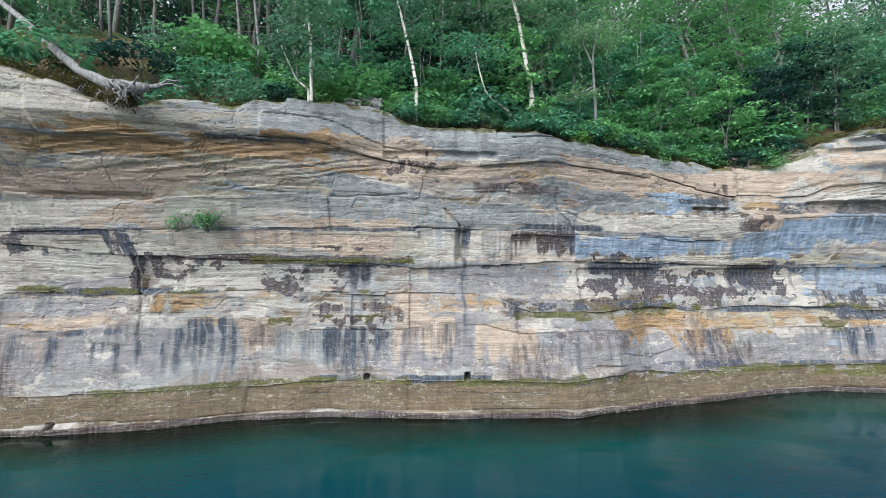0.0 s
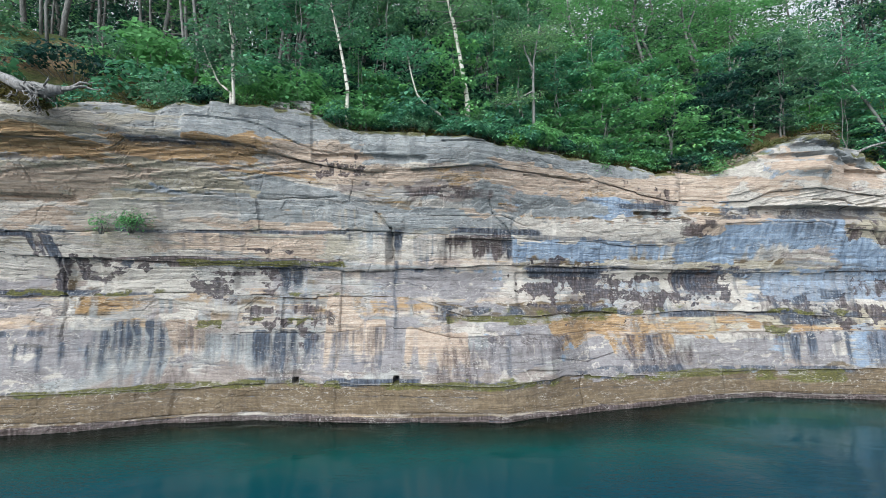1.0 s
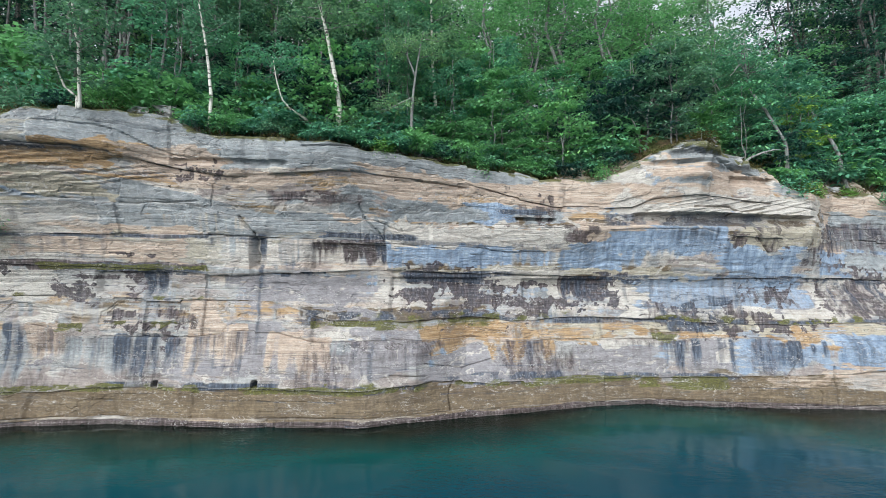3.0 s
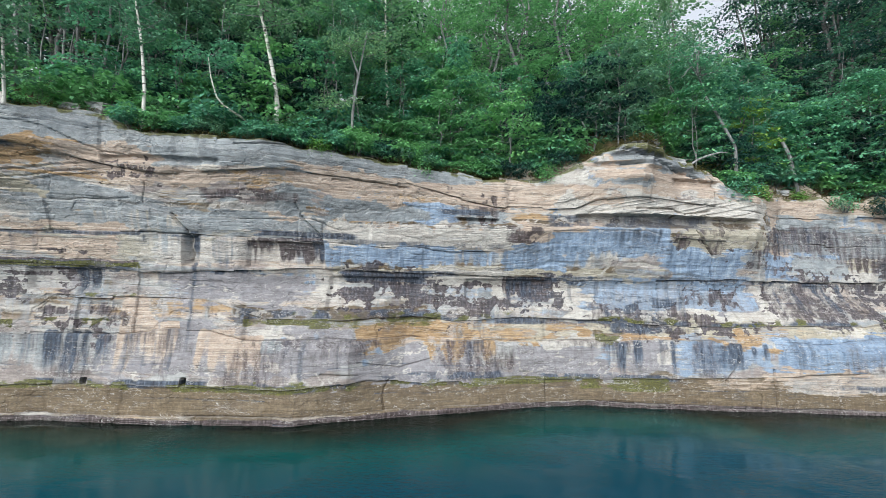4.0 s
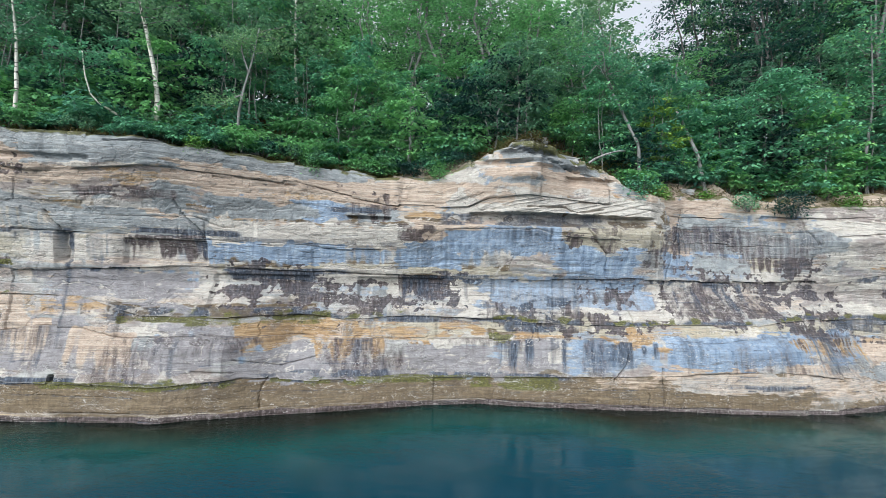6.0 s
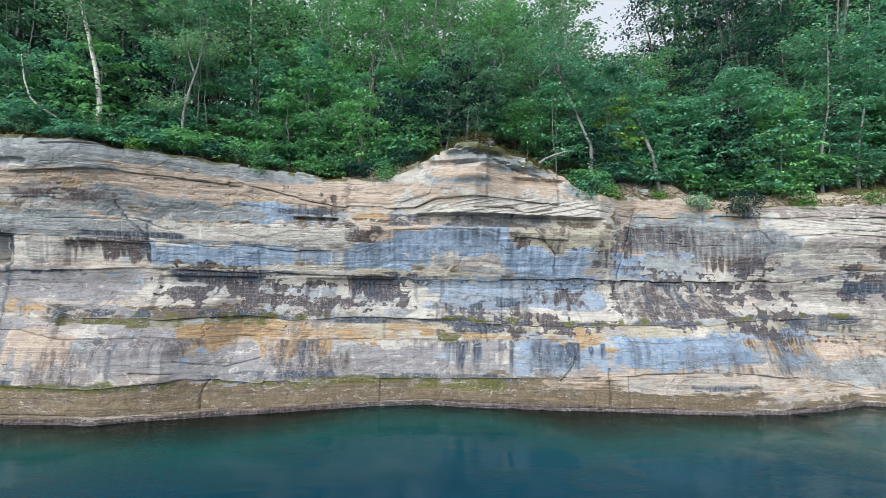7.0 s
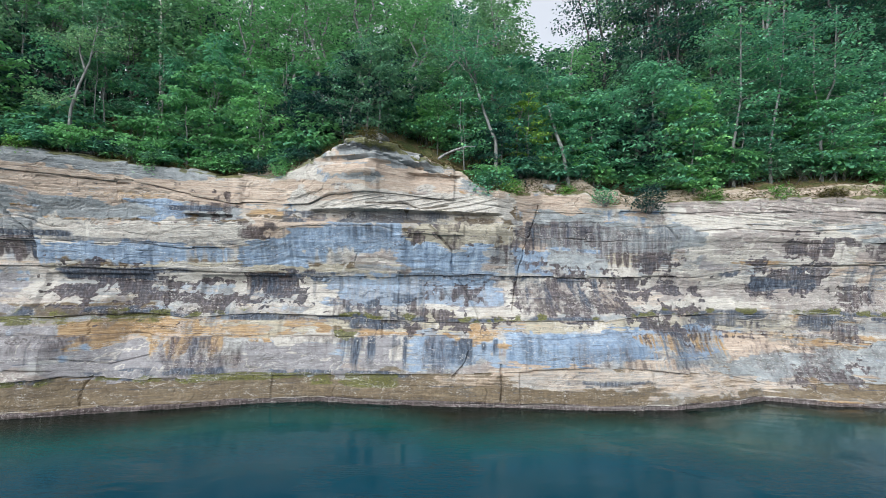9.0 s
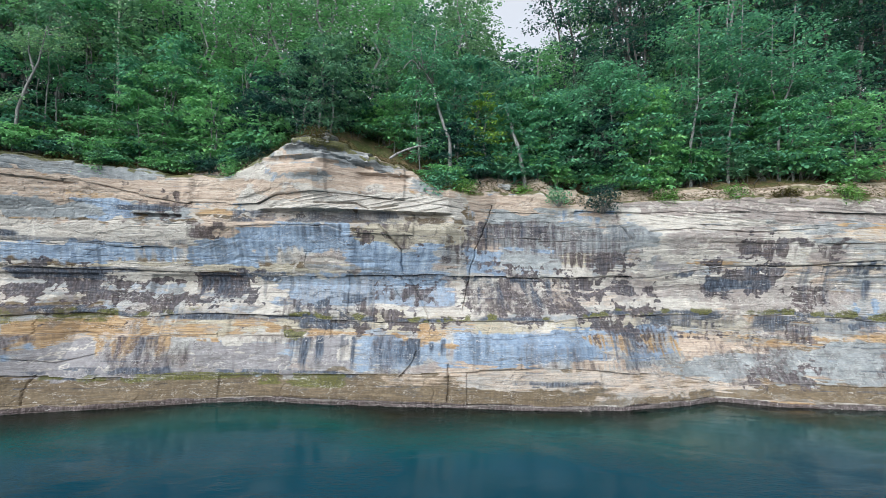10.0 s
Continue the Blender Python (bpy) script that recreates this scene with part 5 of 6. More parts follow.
def sheet(name, pts, material, parent=None, smooth=True, colors=()):
    """A grid of points (rows, columns, 3) as one mesh."""
    r, c, _ = pts.shape
    idx = np.arange(r * c).reshape(r, c)
    quads = np.stack([idx[:-1, :-1], idx[:-1, 1:], idx[1:, 1:], idx[1:, :-1]], -1).reshape(-1, 4)
    me = bpy.data.meshes.new(name)
    me.vertices.add(r * c)
    me.vertices.foreach_set("co", pts.reshape(-1).astype(np.float32))
    me.loops.add(quads.size)
    me.loops.foreach_set("vertex_index", quads.reshape(-1).astype(np.int32))
    me.polygons.add(len(quads))
    me.polygons.foreach_set("loop_start", np.arange(0, quads.size, 4, dtype=np.int32))
    me.polygons.foreach_set("use_smooth", np.full(len(quads), smooth))
    for key, values in colors:
        kind = "FLOAT_COLOR" if values.shape[-1] == 4 else "FLOAT"
        at = me.attributes.new(key, kind, "POINT")
        at.data.foreach_set("color" if kind == "FLOAT_COLOR" else "value", values.reshape(-1).astype(np.float32))
    me.update(calc_edges=True)
    me.validate()
    me.materials.append(material)
    ob = new(name, me)
    if parent is not None:
        ob.parent = parent
    return ob


def rim_height(x):
    z = curve(x, RIM) + 0.26 * (octaves(x * 1.1, x * 0, 81, 4) - 0.5)
    z = z + 0.1 * (hashed(np.floor(x * 1.3 + 0.5 * field(x * 3, x * 0, 82)), x * 0, 84) - 0.5)
    # broken slabs step down the knoll
    q = z / 0.19
    steps = 0.19 * (np.floor(q) + step(q - np.floor(q), 0.62, 0.98))
    on = step(x, 12.7, 13.1) * (1 - step(x, 16.8, 17.6))
    return z + on * (steps - z)


def bed_height(x, pairs, k):
    if pairs is RIM:
        return rim_height(x)
    if pairs is FOOT:
        return curve(x, pairs)
    return curve(x, pairs) + 0.06 * (octaves(x * 0.9, x * 0 + k, 83, 4) - 0.5) + 0.07 * (hashed(np.floor(x * 0.9 + 0.6 * field(x * 2, x * 0 + k, 86)), x * 0 + k, 85) - 0.5)


cliff = tagged(new("cliff"), "layered sandstone cliff with mineral-stained bands above the lake", "cliff", kind="structure")
rim_y = None
for k, (low, high, jut, base) in enumerate(LAYERS):
    zb = bed_height(XS, low, (k - 1) if k else 0)
    zt = np.maximum(bed_height(XS, high, k), zb + 0.05)
    rows = max(5, int(np.mean(zt - zb) / 0.027) + 1)
    s = np.linspace(0, 1, rows)[:, None]
    x = np.repeat(XS[None], rows, 0)
    z = zb + (zt - zb) * s
    y = face(x, z) + jut * (0.3 + 1.3 * step(octaves(XS * 0.5, XS * 0 + k, 29, 3), 0.48, 0.52))
    y = y + relief(x, z, k, 0.5 * (zb + zt)) + cross_bedding(x, z)
    for x0, x1, z0, z1, deep, soft in HOLLOWS:
        on = step(x, x0 - soft, x0 + 2.5 * soft) * (1 - step(x, x1 - 2.5 * soft, x1 + soft))
        on = on * step(z, z0 - soft, z0 + soft) * (1 - step(z, z1 - 0.03, z1 + 0.03))
        y = y + deep * on
    for wide, deep, line in CRACKS:
        for (xa, za), (xb, zb2) in zip(line, line[1:]):
            q = (slice(None), slice(*np.searchsorted(XS, (min(xa, xb) - 0.5, max(xa, xb) + 0.5))))
            px = x[q] + 0.12 * (octaves(z[q] * 3.5, x[q] * 1.5, 46, 4) - 0.5)
            f = np.clip(((px - xa) * (xb - xa) + (z[q] - za) * (zb2 - za)) / ((xb - xa) ** 2 + (zb2 - za) ** 2), 0, 1)
            d = np.hypot(px - xa - f * (xb - xa), z[q] - za - f * (zb2 - za))
            y[q] += 0.5 * deep * np.exp(-(d / (1.05 * wide)) ** 2)
    # worn upper and lower arrises
    up, dn = (zt - z), (z - zb)
    lip = octaves(XS * 0.7, XS * 0 + 3 * k, 37, 3)
    y = y + 0.07 * step(lip, 0.45, 0.6) * np.exp(-up / 0.025) + 0.05 * step(lip, 0.5, 0.7) * np.exp(-dn / 0.02)
    if high is RIM:
        y = y + 0.3 * np.exp(-up / 0.05) * (0.2 + field(XS * 0.8, XS * 0, 35))
        rim_y = y[-1].copy()
    m = stain_shade_masks(x, z, base, k, (zt - z) / (zt - zb), 0.5 * (zb + zt))
    # the layer's top and underside run back into the rock
    pts = np.stack([x, y, z], -1)
    back_low = pts[:1] + np.array([0, 0.9, 0.0])
    back_top = pts[-1:] + np.array([0, 0.9, 0.02 if high is not RIM else 0.05])
    pts = np.concatenate([back_low, pts, back_top])
    cols = [np.concatenate([q[:1], q, q[-1:]]) for q in m]
    sheet("rock_layer", pts, ROCK, cliff, False, (("stain", cols[0]), ("tint", cols[1]), ("tone", cols[2])))

# ---------------------------------------------------------------- lake and hillside
wx = np.concatenate([[-3000, -300, -60], np.arange(-30, 50, 0.5), [80, 300, 3000]])
wy = np.concatenate([[-3000, -300, -60], np.arange(-20, 19, 0.5)])
WX, WY = np.meshgrid(wx, wy)
shore = curve(WX, PLAN[0.2])
depth = np.clip((shore - WY) / 9.0, 0, 1)
water = sheet("water", np.stack([WX, WY, WX * 0], -1), WATER, None, True, (("depth", depth[..., None]),))
tagged(water, "calm teal-green lake water with small ripples", "lake", kind="structure")


def hill(x, back):
    """Height of the forest floor, back metres behind the rim."""
    rise = 2.6 * step(back, 0.2, 5.5) + 1.2 * step(back, 4, 14) + 1.0 * step(back, 12, 60)
    sandy = step(x, 18.4, 19.6) + step(x, 9.6, 10.4) * (1 - step(x, 11.8, 12.6))
    rise = rise + 0.5 * sandy * step(back, -0.1, 0.9)
    return rim_height(x) + rise * (1 + 0.12 * np.sin(x * 0.4)) + 0.25 * (octaves(x * 0.5, back * 0.5, 87, 3) - 0.5) * step(back, 0.1, 1.5)


gx = np.concatenate([[-1500, -200, -60], XS[::6], [60, 200, 1500]])
gb = np.concatenate([[-0.05, 0.15], np.arange(0.4, 12, 0.4), [14, 18, 24, 40, 80, 300, 2500]])
GX, GB = np.meshgrid(gx, gb)
edge = np.interp(GX, XS, rim_y)
gz = hill(GX, GB) - 0.06 * (GB < 0.1)
ground = sheet("ground", np.stack([GX, edge + GB, gz], -1), FLOOR)
tagged(ground, "steep forest floor with leaf litter and moss above the rim", "ground", kind="structure")

# bare sand and soil creeping down to the rim
for x0, x1, wide in ((9.6, 12.8, 0.9), (15.6, 36.0, 1.0)):
    bx = np.arange(x0, x1, 0.1)
    bb = np.linspace(0.0, 1.0, 12)
    BX, BB = np.meshgrid(bx, bb)
    reach = wide * (0.45 + 0.9 * octaves(BX * 0.7, BX * 0, 231, 3)) * step(BX, x0, x0 + 0.8) * (1 - step(BX, x1 - 0.8, x1)) + 0.05
    back = BB * reach
    bz = hill(BX, back) + 0.05 + 0.05 * (octaves(BX * 4, back * 6, 233, 3) - 0.5) - 0.12 * step(BB, 0.8, 1.0) - 0.22 * (1 - step(BB, 0.0, 0.12))
    tint = np.zeros(BX.shape + (4,))
    tint[..., 2] = 0.35 + 0.7 * octaves(BX * 1.5, back * 3, 235, 3)
    soil = np.zeros(BX.shape + (4,))
    soil[..., 3] = 0.9 * step(octaves(BX * 0.8, back * 2, 237, 4), 0.42, 0.6)
    soil[..., 1] = 0.7 * step(octaves(BX * 1.3, back * 2, 239, 4), 0.52, 0.66)
    bank = sheet("sandy_bank", np.stack([BX, np.interp(BX, XS, rim_y) + back - 0.04, bz], -1), ROCK, None, True, (("tone", tint), ("tint", soil)))
    tagged(bank, "bare peach-coloured sand and soil bank on the rim", "sand", kind="structure")


def rim_at(x):
    return float(np.interp(x, XS, rim_y))


def floor_at(x, y):
    return float(hill(np.array([x]), np.array([y - rim_at(x)]))[0])


# ---------------------------------------------------------------- trees and plants
def raw_mesh(name, verts, faces, material):
    me = bpy.data.meshes.new(name)
    me.from_pydata(verts, [], faces)
    me.materials.append(material)
    return me


def part(name, me, parent, label=""):
    ob = new(name, me)
    ob.parent = parent
    return tagged(ob, label)


def tubes(name, lines, material, sides=6):
    """Tapered round stems, each a list of (point, radius), in one mesh."""
    verts, faces = [], []
    for line in lines:
        n0 = len(verts)
        for i, (p, r) in enumerate(line):
            a = Vector(line[max(i - 1, 0)][0])
            b = Vector(line[min(i + 1, len(line) - 1)][0])
            d = (b - a).normalized() if (b - a).length > 1e-6 else Vector((0, 0, 1))
            u = d.orthogonal().normalized()
            v = d.cross(u)
            for k in range(sides):
                t = 2 * math.pi * k / sides
                verts.append(Vector(p) + (u * math.cos(t) + v * math.sin(t)) * r)
        for i in range(len(line) - 1):
            for k in range(sides):
                a, b = n0 + i * sides + k, n0 + i * sides + (k + 1) % sides
                faces.append((a, b, b + sides, a + sides))
        faces.append(tuple(range(n0 + sides - 1, n0 - 1, -1)))
        faces.append(tuple(range(n0 + (len(line) - 1) * sides, n0 + len(line) * sides)))
    me = raw_mesh(name, verts, faces, material)
    me.polygons.foreach_set("use_smooth", np.ones(len(me.polygons), bool))
    return me


def leaves(name, sprays, material, rng, size=0.1, per=30, flat=0.16, droop=0.35, slim=0.62):
    """Small folded leaves in flat sprays; sprays are (centre, radius) rows."""
    n = len(sprays) * per
    c = np.repeat(np.array([s[0] for s in sprays], float), per, 0)
    r = np.repeat(np.array([s[1] for s in sprays], float), per)
    a = rng.uniform(0, 2 * np.pi, n)
    q = np.sqrt(rng.uniform(0, 1, n))
    off = np.stack([np.cos(a) * q * r, np.sin(a) * q * r, rng.normal(0, flat, n) * r - droop * q ** 2 * r * 0.5], -1)
    pos = c + off
    yaw = a + rng.normal(0, 0.9, n)
    pitch = -0.4 + rng.normal(0, 0.28, n)
    roll = rng.normal(0, 0.28, n)
    d = np.stack([np.cos(yaw) * np.cos(pitch), np.sin(yaw) * np.cos(pitch), np.sin(pitch)], -1)
    side = np.stack([-np.sin(yaw) * np.cos(roll), np.cos(yaw) * np.cos(roll), np.sin(roll)], -1)
    up = np.cross(d, side)
    L = size * rng.uniform(0.65, 1.25, n)[:, None]
    w = slim * L
    tip = pos + d * L
    lft, rgt = pos + d * L * 0.45 + side * w * 0.5 + up * L * 0.1, pos + d * L * 0.45 - side * w * 0.5 + up * L * 0.1
    pts = np.stack([pos, rgt, tip, lft], 1).reshape(-1, 3)
    me = bpy.data.meshes.new(name)
    me.vertices.add(4 * n)
    me.vertices.foreach_set("co", pts.reshape(-1).astype(np.float32))
    me.loops.add(4 * n)
    me.loops.foreach_set("vertex_index", np.arange(4 * n, dtype=np.int32))
    me.polygons.add(n)
    me.polygons.foreach_set("loop_start", np.arange(0, 4 * n, 4, dtype=np.int32))
    me.update(calc_edges=True)
    me.materials.append(material)
    return me


def bend(p, q, rng, n=5, sway=0.08, r0=0.05, r1=0.01):
    p, q = Vector(p), Vector(q)
    out = []
    L = (q - p).length
    for i in range(n):
        f = i / (n - 1)
        w = p.lerp(q, f) + Vector(rng.normal(0, sway * L * 0.3, 3)) * math.sin(math.pi * f)
        out.append((w, r0 + (r1 - r0) * f))
    return out


def broadleaf(kind, seed, height, spread, first, sprays, material, bark, leaf=0.1, per=30, girth=0.06, lean=0.0, fork=1, flat=0.16, apart=False, sway=0.05):
    """A young broadleaf tree: stems, limbs and flat layered sprays."""
    rng = np.random.default_rng(seed)
    tree = new(kind)
    stems, limbs, tufts = [], [], []
    for f in range(fork):
        top = Vector((lean * height + rng.normal(0, 0.12 * height) * (fork > 1), rng.normal(0, 0.03 * height), height * (1 - 0.1 * f)))
        stems.append(bend((0, 0, -0.3), top, rng, 8, sway, girth * (1 - 0.25 * f), girth * 0.2))
    for i in range(sprays):
        stem = stems[i % fork]
        h = first + (1 - first) * (i + rng.uniform(0, 1)) / sprays
        k = min(int(h * 7), 6)
        base = Vector(stem[k][0]).lerp(Vector(stem[k + 1][0]), h * 7 - k)
        a = i * 2.4 + rng.normal(0, 0.5)
        wide = spread * (0.35 + 0.75 * math.sin(math.pi * min(1, (h - first) / (1 - first) * 0.82 + 0.16))) * rng.uniform(0.65, 1.15)
        end = base + Vector((math.cos(a) * wide, math.sin(a) * wide, wide * rng.uniform(0.0, 0.45)))
        limbs.append(bend(base, end, rng, 4, 0.12, girth * (0.18 if bark is BARK_BIRCH else 0.3) * (1.15 - h), 0.005))
        tufts.append((end, spread * rng.uniform(0.2, 0.34)))
        tufts.append((base.lerp(end, 0.6) + Vector(rng.normal(0, 0.12 * spread, 3)), spread * rng.uniform(0.16, 0.28)))
    for j, stem in enumerate(stems):
        part("trunk" if j == 0 else "stem", tubes("trunk", [stem], bark, 7), tree)
    if apart:
        for limb in limbs:
            part("limb", tubes("limb", [limb], BARK if bark is BARK_BIRCH else bark, 4), tree)
    else:
        tagged(part("branchwork", tubes("branchwork", limbs, bark, 3), tree), kind="stuff")
    part("crown", leaves("crown", tufts, material, rng, leaf, per, flat), tree)
    return tree


def conifer(kind, seed, height, spread, first, material, bark, girth=0.08):
    """A slim conifer with bare lower twigs."""
    rng = np.random.default_rng(seed)
    tree = new(kind)
    stem = bend((0, 0, -0.3), (rng.normal(0, 0.02 * height), 0, height), rng, 7, 0.03, girth, 0.015)
    limbs, tufts, bare = [], [], []
    n = int(height * 6)
    for i in range(n):
        h = 0.12 + 0.86 * i / n
        base = Vector((0, 0, h * height))
        a = i * 2.4 + rng.normal(0, 0.4)
        wide = spread * (1.05 - h) * rng.uniform(0.6, 1.1) + 0.1
        end = base + Vector((math.cos(a) * wide, math.sin(a) * wide, -0.15 * wide))
        if h < first:
            bare.append(bend(base, base.lerp(end, rng.uniform(0.5, 0.9)), rng, 3, 0.1, 0.012, 0.004))
            continue
        limbs.append(bend(base, end, rng, 3, 0.06, 0.02, 0.005))
        for f in (0.45, 0.75, 1.0):
            tufts.append((base.lerp(end, f), 0.2 + 0.2 * wide * (1 - 0.3 * f)))
    part("trunk", tubes("trunk", [stem], bark, 7), tree)
    tagged(part("branchwork", tubes("branchwork", limbs + bare, bark, 3), tree), kind="stuff")
    part("crown", leaves("crown", tufts, material, rng, 0.12, 26, 0.12, 0.5, 0.2), tree)
    return tree


def shrub(kind, seed, height, spread, sprays, material, leaf=0.1, per=26, flat=0.1, low=0.25):
    """A low bush of several thin stems."""
    rng = np.random.default_rng(seed)
    bush = new(kind)
    stems, tufts = [], []
    for i in range(sprays):
        a, r = rng.uniform(0, 6.28), spread * math.sqrt(rng.uniform(0, 1))
        h = height * rng.uniform(low, 1.0) * (1 - 0.45 * (r / spread) ** 2)
        end = Vector((math.cos(a) * r, math.sin(a) * r, h))
        if i % 2 == 0:
            stems.append(bend((end.x * 0.2, end.y * 0.2, -0.25), end, rng, 4, 0.1, 0.014, 0.004))
        tufts.append((end, rng.uniform(0.2, 0.36) * (0.6 + 0.4 * spread)))
    tagged(part("branchwork", tubes("branchwork", stems, BARK, 3), bush), kind="stuff")
    part("foliage", leaves("foliage", tufts, material, rng, leaf, per, flat), bush)
    return bush


def gnarled(points, radii, seed, sides=8, knob=0.18):
    """One knotty stem through the points, as a tube line."""
    rng = np.random.default_rng(seed)
    out = []
    for i in range(len(points) - 1):
        for f in (0.0, 0.33, 0.66):
            p = Vector(points[i]).lerp(Vector(points[i + 1]), f)
            r = radii[i] + (radii[i + 1] - radii[i]) * f
            out.append((p + Vector(rng.normal(0, 0.06 * r, 3)), r * (1 + rng.normal(0, knob * 0.4))))
    out.append((Vector(points[-1]), radii[-1]))
    return out


def put(proto, x, y, s=1.0, turn=0.0, z=None, sz=None):
    z = floor_at(x, y) if z is None else z
    return copy_thing(proto, pose(x, y, z, 0, 0, turn) @ Matrix.Diagonal((s, s, sz or s, 1)))


def drop(proto):
    """Remove a pattern once its copies stand."""
    for o in (*proto.children_recursive, proto):
        bpy.data.objects.remove(o)


pick = np.random.default_rng(11)

# understorey along the rim
bushes = [
    tagged(shrub("shrub", 1, 1.0, 0.8, 30, LEAF_MAPLE, 0.16), "low maple shrub with broad green leaves on the rim", "shrub", "rim shrubs"),
    tagged(shrub("shrub", 2, 0.8, 0.9, 30, LEAF_DARK, 0.13), "dense dark green shrub rooted on the rim", "shrub", "rim shrubs"),
    tagged(shrub("shrub", 3, 1.3, 0.8, 34, LEAF_BRIGHT, 0.17), "tall leafy green shrub above the rock edge", "shrub", "rim shrubs"),
    tagged(shrub("shrub", 4, 0.9, 0.7, 26, LEAF_BIRCH, 0.12), "soft light green shrub on the slope", "shrub", "rim shrubs"),
]
x = -15.0
while x < 36.5:
    for lane, (near, far) in enumerate(((0.15, 0.5), (0.7, 1.5), (1.8, 3.0), (3.4, 5.0))):
        xx = x + pick.uniform(-0.5, 0.5)
        if xx < -3.5 and lane > 1 and pick.uniform() < 0.2:
            continue
        if xx < -5.2 and (lane == 0 or lane == 1 and pick.uniform() < 0.4):
            continue
        if (12.0 < xx < 18.9 and lane < 2) or (18.9 < xx < 36 and (lane == 0 or lane == 1 and pick.uniform() < 0.55)):
            continue
        b = bushes[(0, 2, 3, 0, 2, 1)[pick.integers(0, 6)]]
        s = pick.uniform(0.7, 1.2) * (0.72 if lane == 0 else 1.0 + 0.12 * lane)
        put(b, xx, rim_at(xx) + pick.uniform(near, far), s, pick.uniform(0, 360))
        if lane == 0 and -2.5 < xx < 11.5:
            put(bushes[(0, 2, 1, 3)[pick.integers(0, 4)]], xx + 0.5, rim_at(xx + 0.5) + pick.uniform(0.25, 0.6), 1.15 * s, pick.uniform(0, 360))
    x += 1.05
for xx, back, size in ((-1.3, 0.1, 0.6), (-0.75, 0.08, 0.8), (-0.2, 0.12, 0.65), (0.5, 0.1, 0.6), (1.1, 0.1, 0.55), (2.2, 0.12, 0.6), (2.7, 0.1, 0.8), (3.3, 0.1, 0.6), (4.4, 0.12, 0.7), (4.9, 0.1, 0.8), (5.5, 0.1, 0.6), (17.8, 0.9, 0.7), (18.5, 1.0, 1.0), (19.3, 0.9, 1.1), (20.4, 0.7, 1.1), (21.2, 0.6, 1.2), (21.6, 1.3, 1.5), (27.4, 1.6, 1.3), (28.0, 1.7, 1.4), (28.9, 1.6, 1.4), (29.6, 1.7, 1.5), (30.4, 1.6, 1.3), (31.2, 1.7, 1.5), (32.0, 1.6, 1.3)):
    put(bushes[(0, 2, 3, 0, 2)[int(7 * xx) % 5]], xx, rim_at(xx) + back, size, 77 * xx)
for b in bushes:
    drop(b)

# maple saplings with layered sprays
saplings = [
    tagged(broadleaf("maple_sapling", 20 + i, h, w, f, n, m, BARK, 0.17, 34, 0.035, 0.0, k, 0.08, True), l, "sapling", "maple saplings")
    for i, (h, w, f, n, m, k, l) in enumerate((
        (3.4, 1.1, 0.22, 26, LEAF_BRIGHT, 1, "slim maple sapling with layered bright green leaves"),
        (4.2, 1.3, 0.25, 30, LEAF_MAPLE, 2, "forked maple sapling with layered green leaves"),
        (3.0, 1.2, 0.15, 26, LEAF_DARK, 2, "bushy dark green sapling"),
        (3.8, 1.0, 0.3, 24, LEAF_BIRCH, 1, "thin light green sapling"),
    ))
]
x = -14.0
while x < 36:
    for near, far in ((1.2, 2.4), (2.6, 4.6)):
        xx = x + pick.uniform(-0.8, 0.8)
        if xx < -3.0 and pick.uniform() < 0.72:
            continue
        put(saplings[pick.integers(0, 4)], xx, rim_at(xx) + pick.uniform(near, far), pick.uniform(0.7, 1.15), pick.uniform(0, 360))
    x += 1.5
for b in saplings:
    drop(b)

# the wood behind: taller trees, some leaves painted shade-dark, tops lower at the gaps
woods = [
    tagged(broadleaf("forest_tree", 40 + i, 12.0, w, f, n, m, b, 0.17, 46, 0.12, 0.02, k, 0.13), l, "tree", "trees of the wood")
    for i, (w, f, n, m, b, k, l) in enumerate((
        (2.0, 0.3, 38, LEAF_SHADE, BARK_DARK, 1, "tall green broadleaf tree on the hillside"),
        (2.2, 0.25, 36, LEAF_BRIGHT, BARK, 2, "forked green maple tree on the hillside"),
        (1.8, 0.35, 34, LEAF_CANOPY, BARK, 1, "light green tree on the hillside"),
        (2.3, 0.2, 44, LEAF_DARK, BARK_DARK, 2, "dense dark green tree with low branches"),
    ))
]


def canopy(x):
    """Height of the tree tops along the wood."""
    return curve(x, [(-20, 25), (0, 24.5), (4.6, 22.5), (5.2, 18.3), (6.8, 18.3), (7.5, 22.5), (14.3, 22.5), (15.4, 20.2), (17.8, 20.2), (18.8, 22), (19.9, 22), (20.5, 16.2), (24.2, 16.2), (25.4, 23), (27, 25), (46, 26)])


for y0, gap, lift in ((5.0, 2.0, -3.5), (7.5, 2.1, -1.0), (10.5, 2.3, 0.3)):
    x = -17.0
    while x < 46:
        xx = x + pick.uniform(-0.7, 0.7)
        x += gap
        yy = rim_at(xx) + y0 + pick.uniform(-1.0, 1.0) + 2.5 * (xx < -4.0)
        z = floor_at(xx, yy)
        tall = max(2.5, canopy(xx) + lift - z + pick.uniform(-1.0, 0.3))
        kind = pick.integers(0, 4)
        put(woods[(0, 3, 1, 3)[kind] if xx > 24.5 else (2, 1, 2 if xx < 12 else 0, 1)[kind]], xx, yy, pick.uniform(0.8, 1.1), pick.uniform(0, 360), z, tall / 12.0)
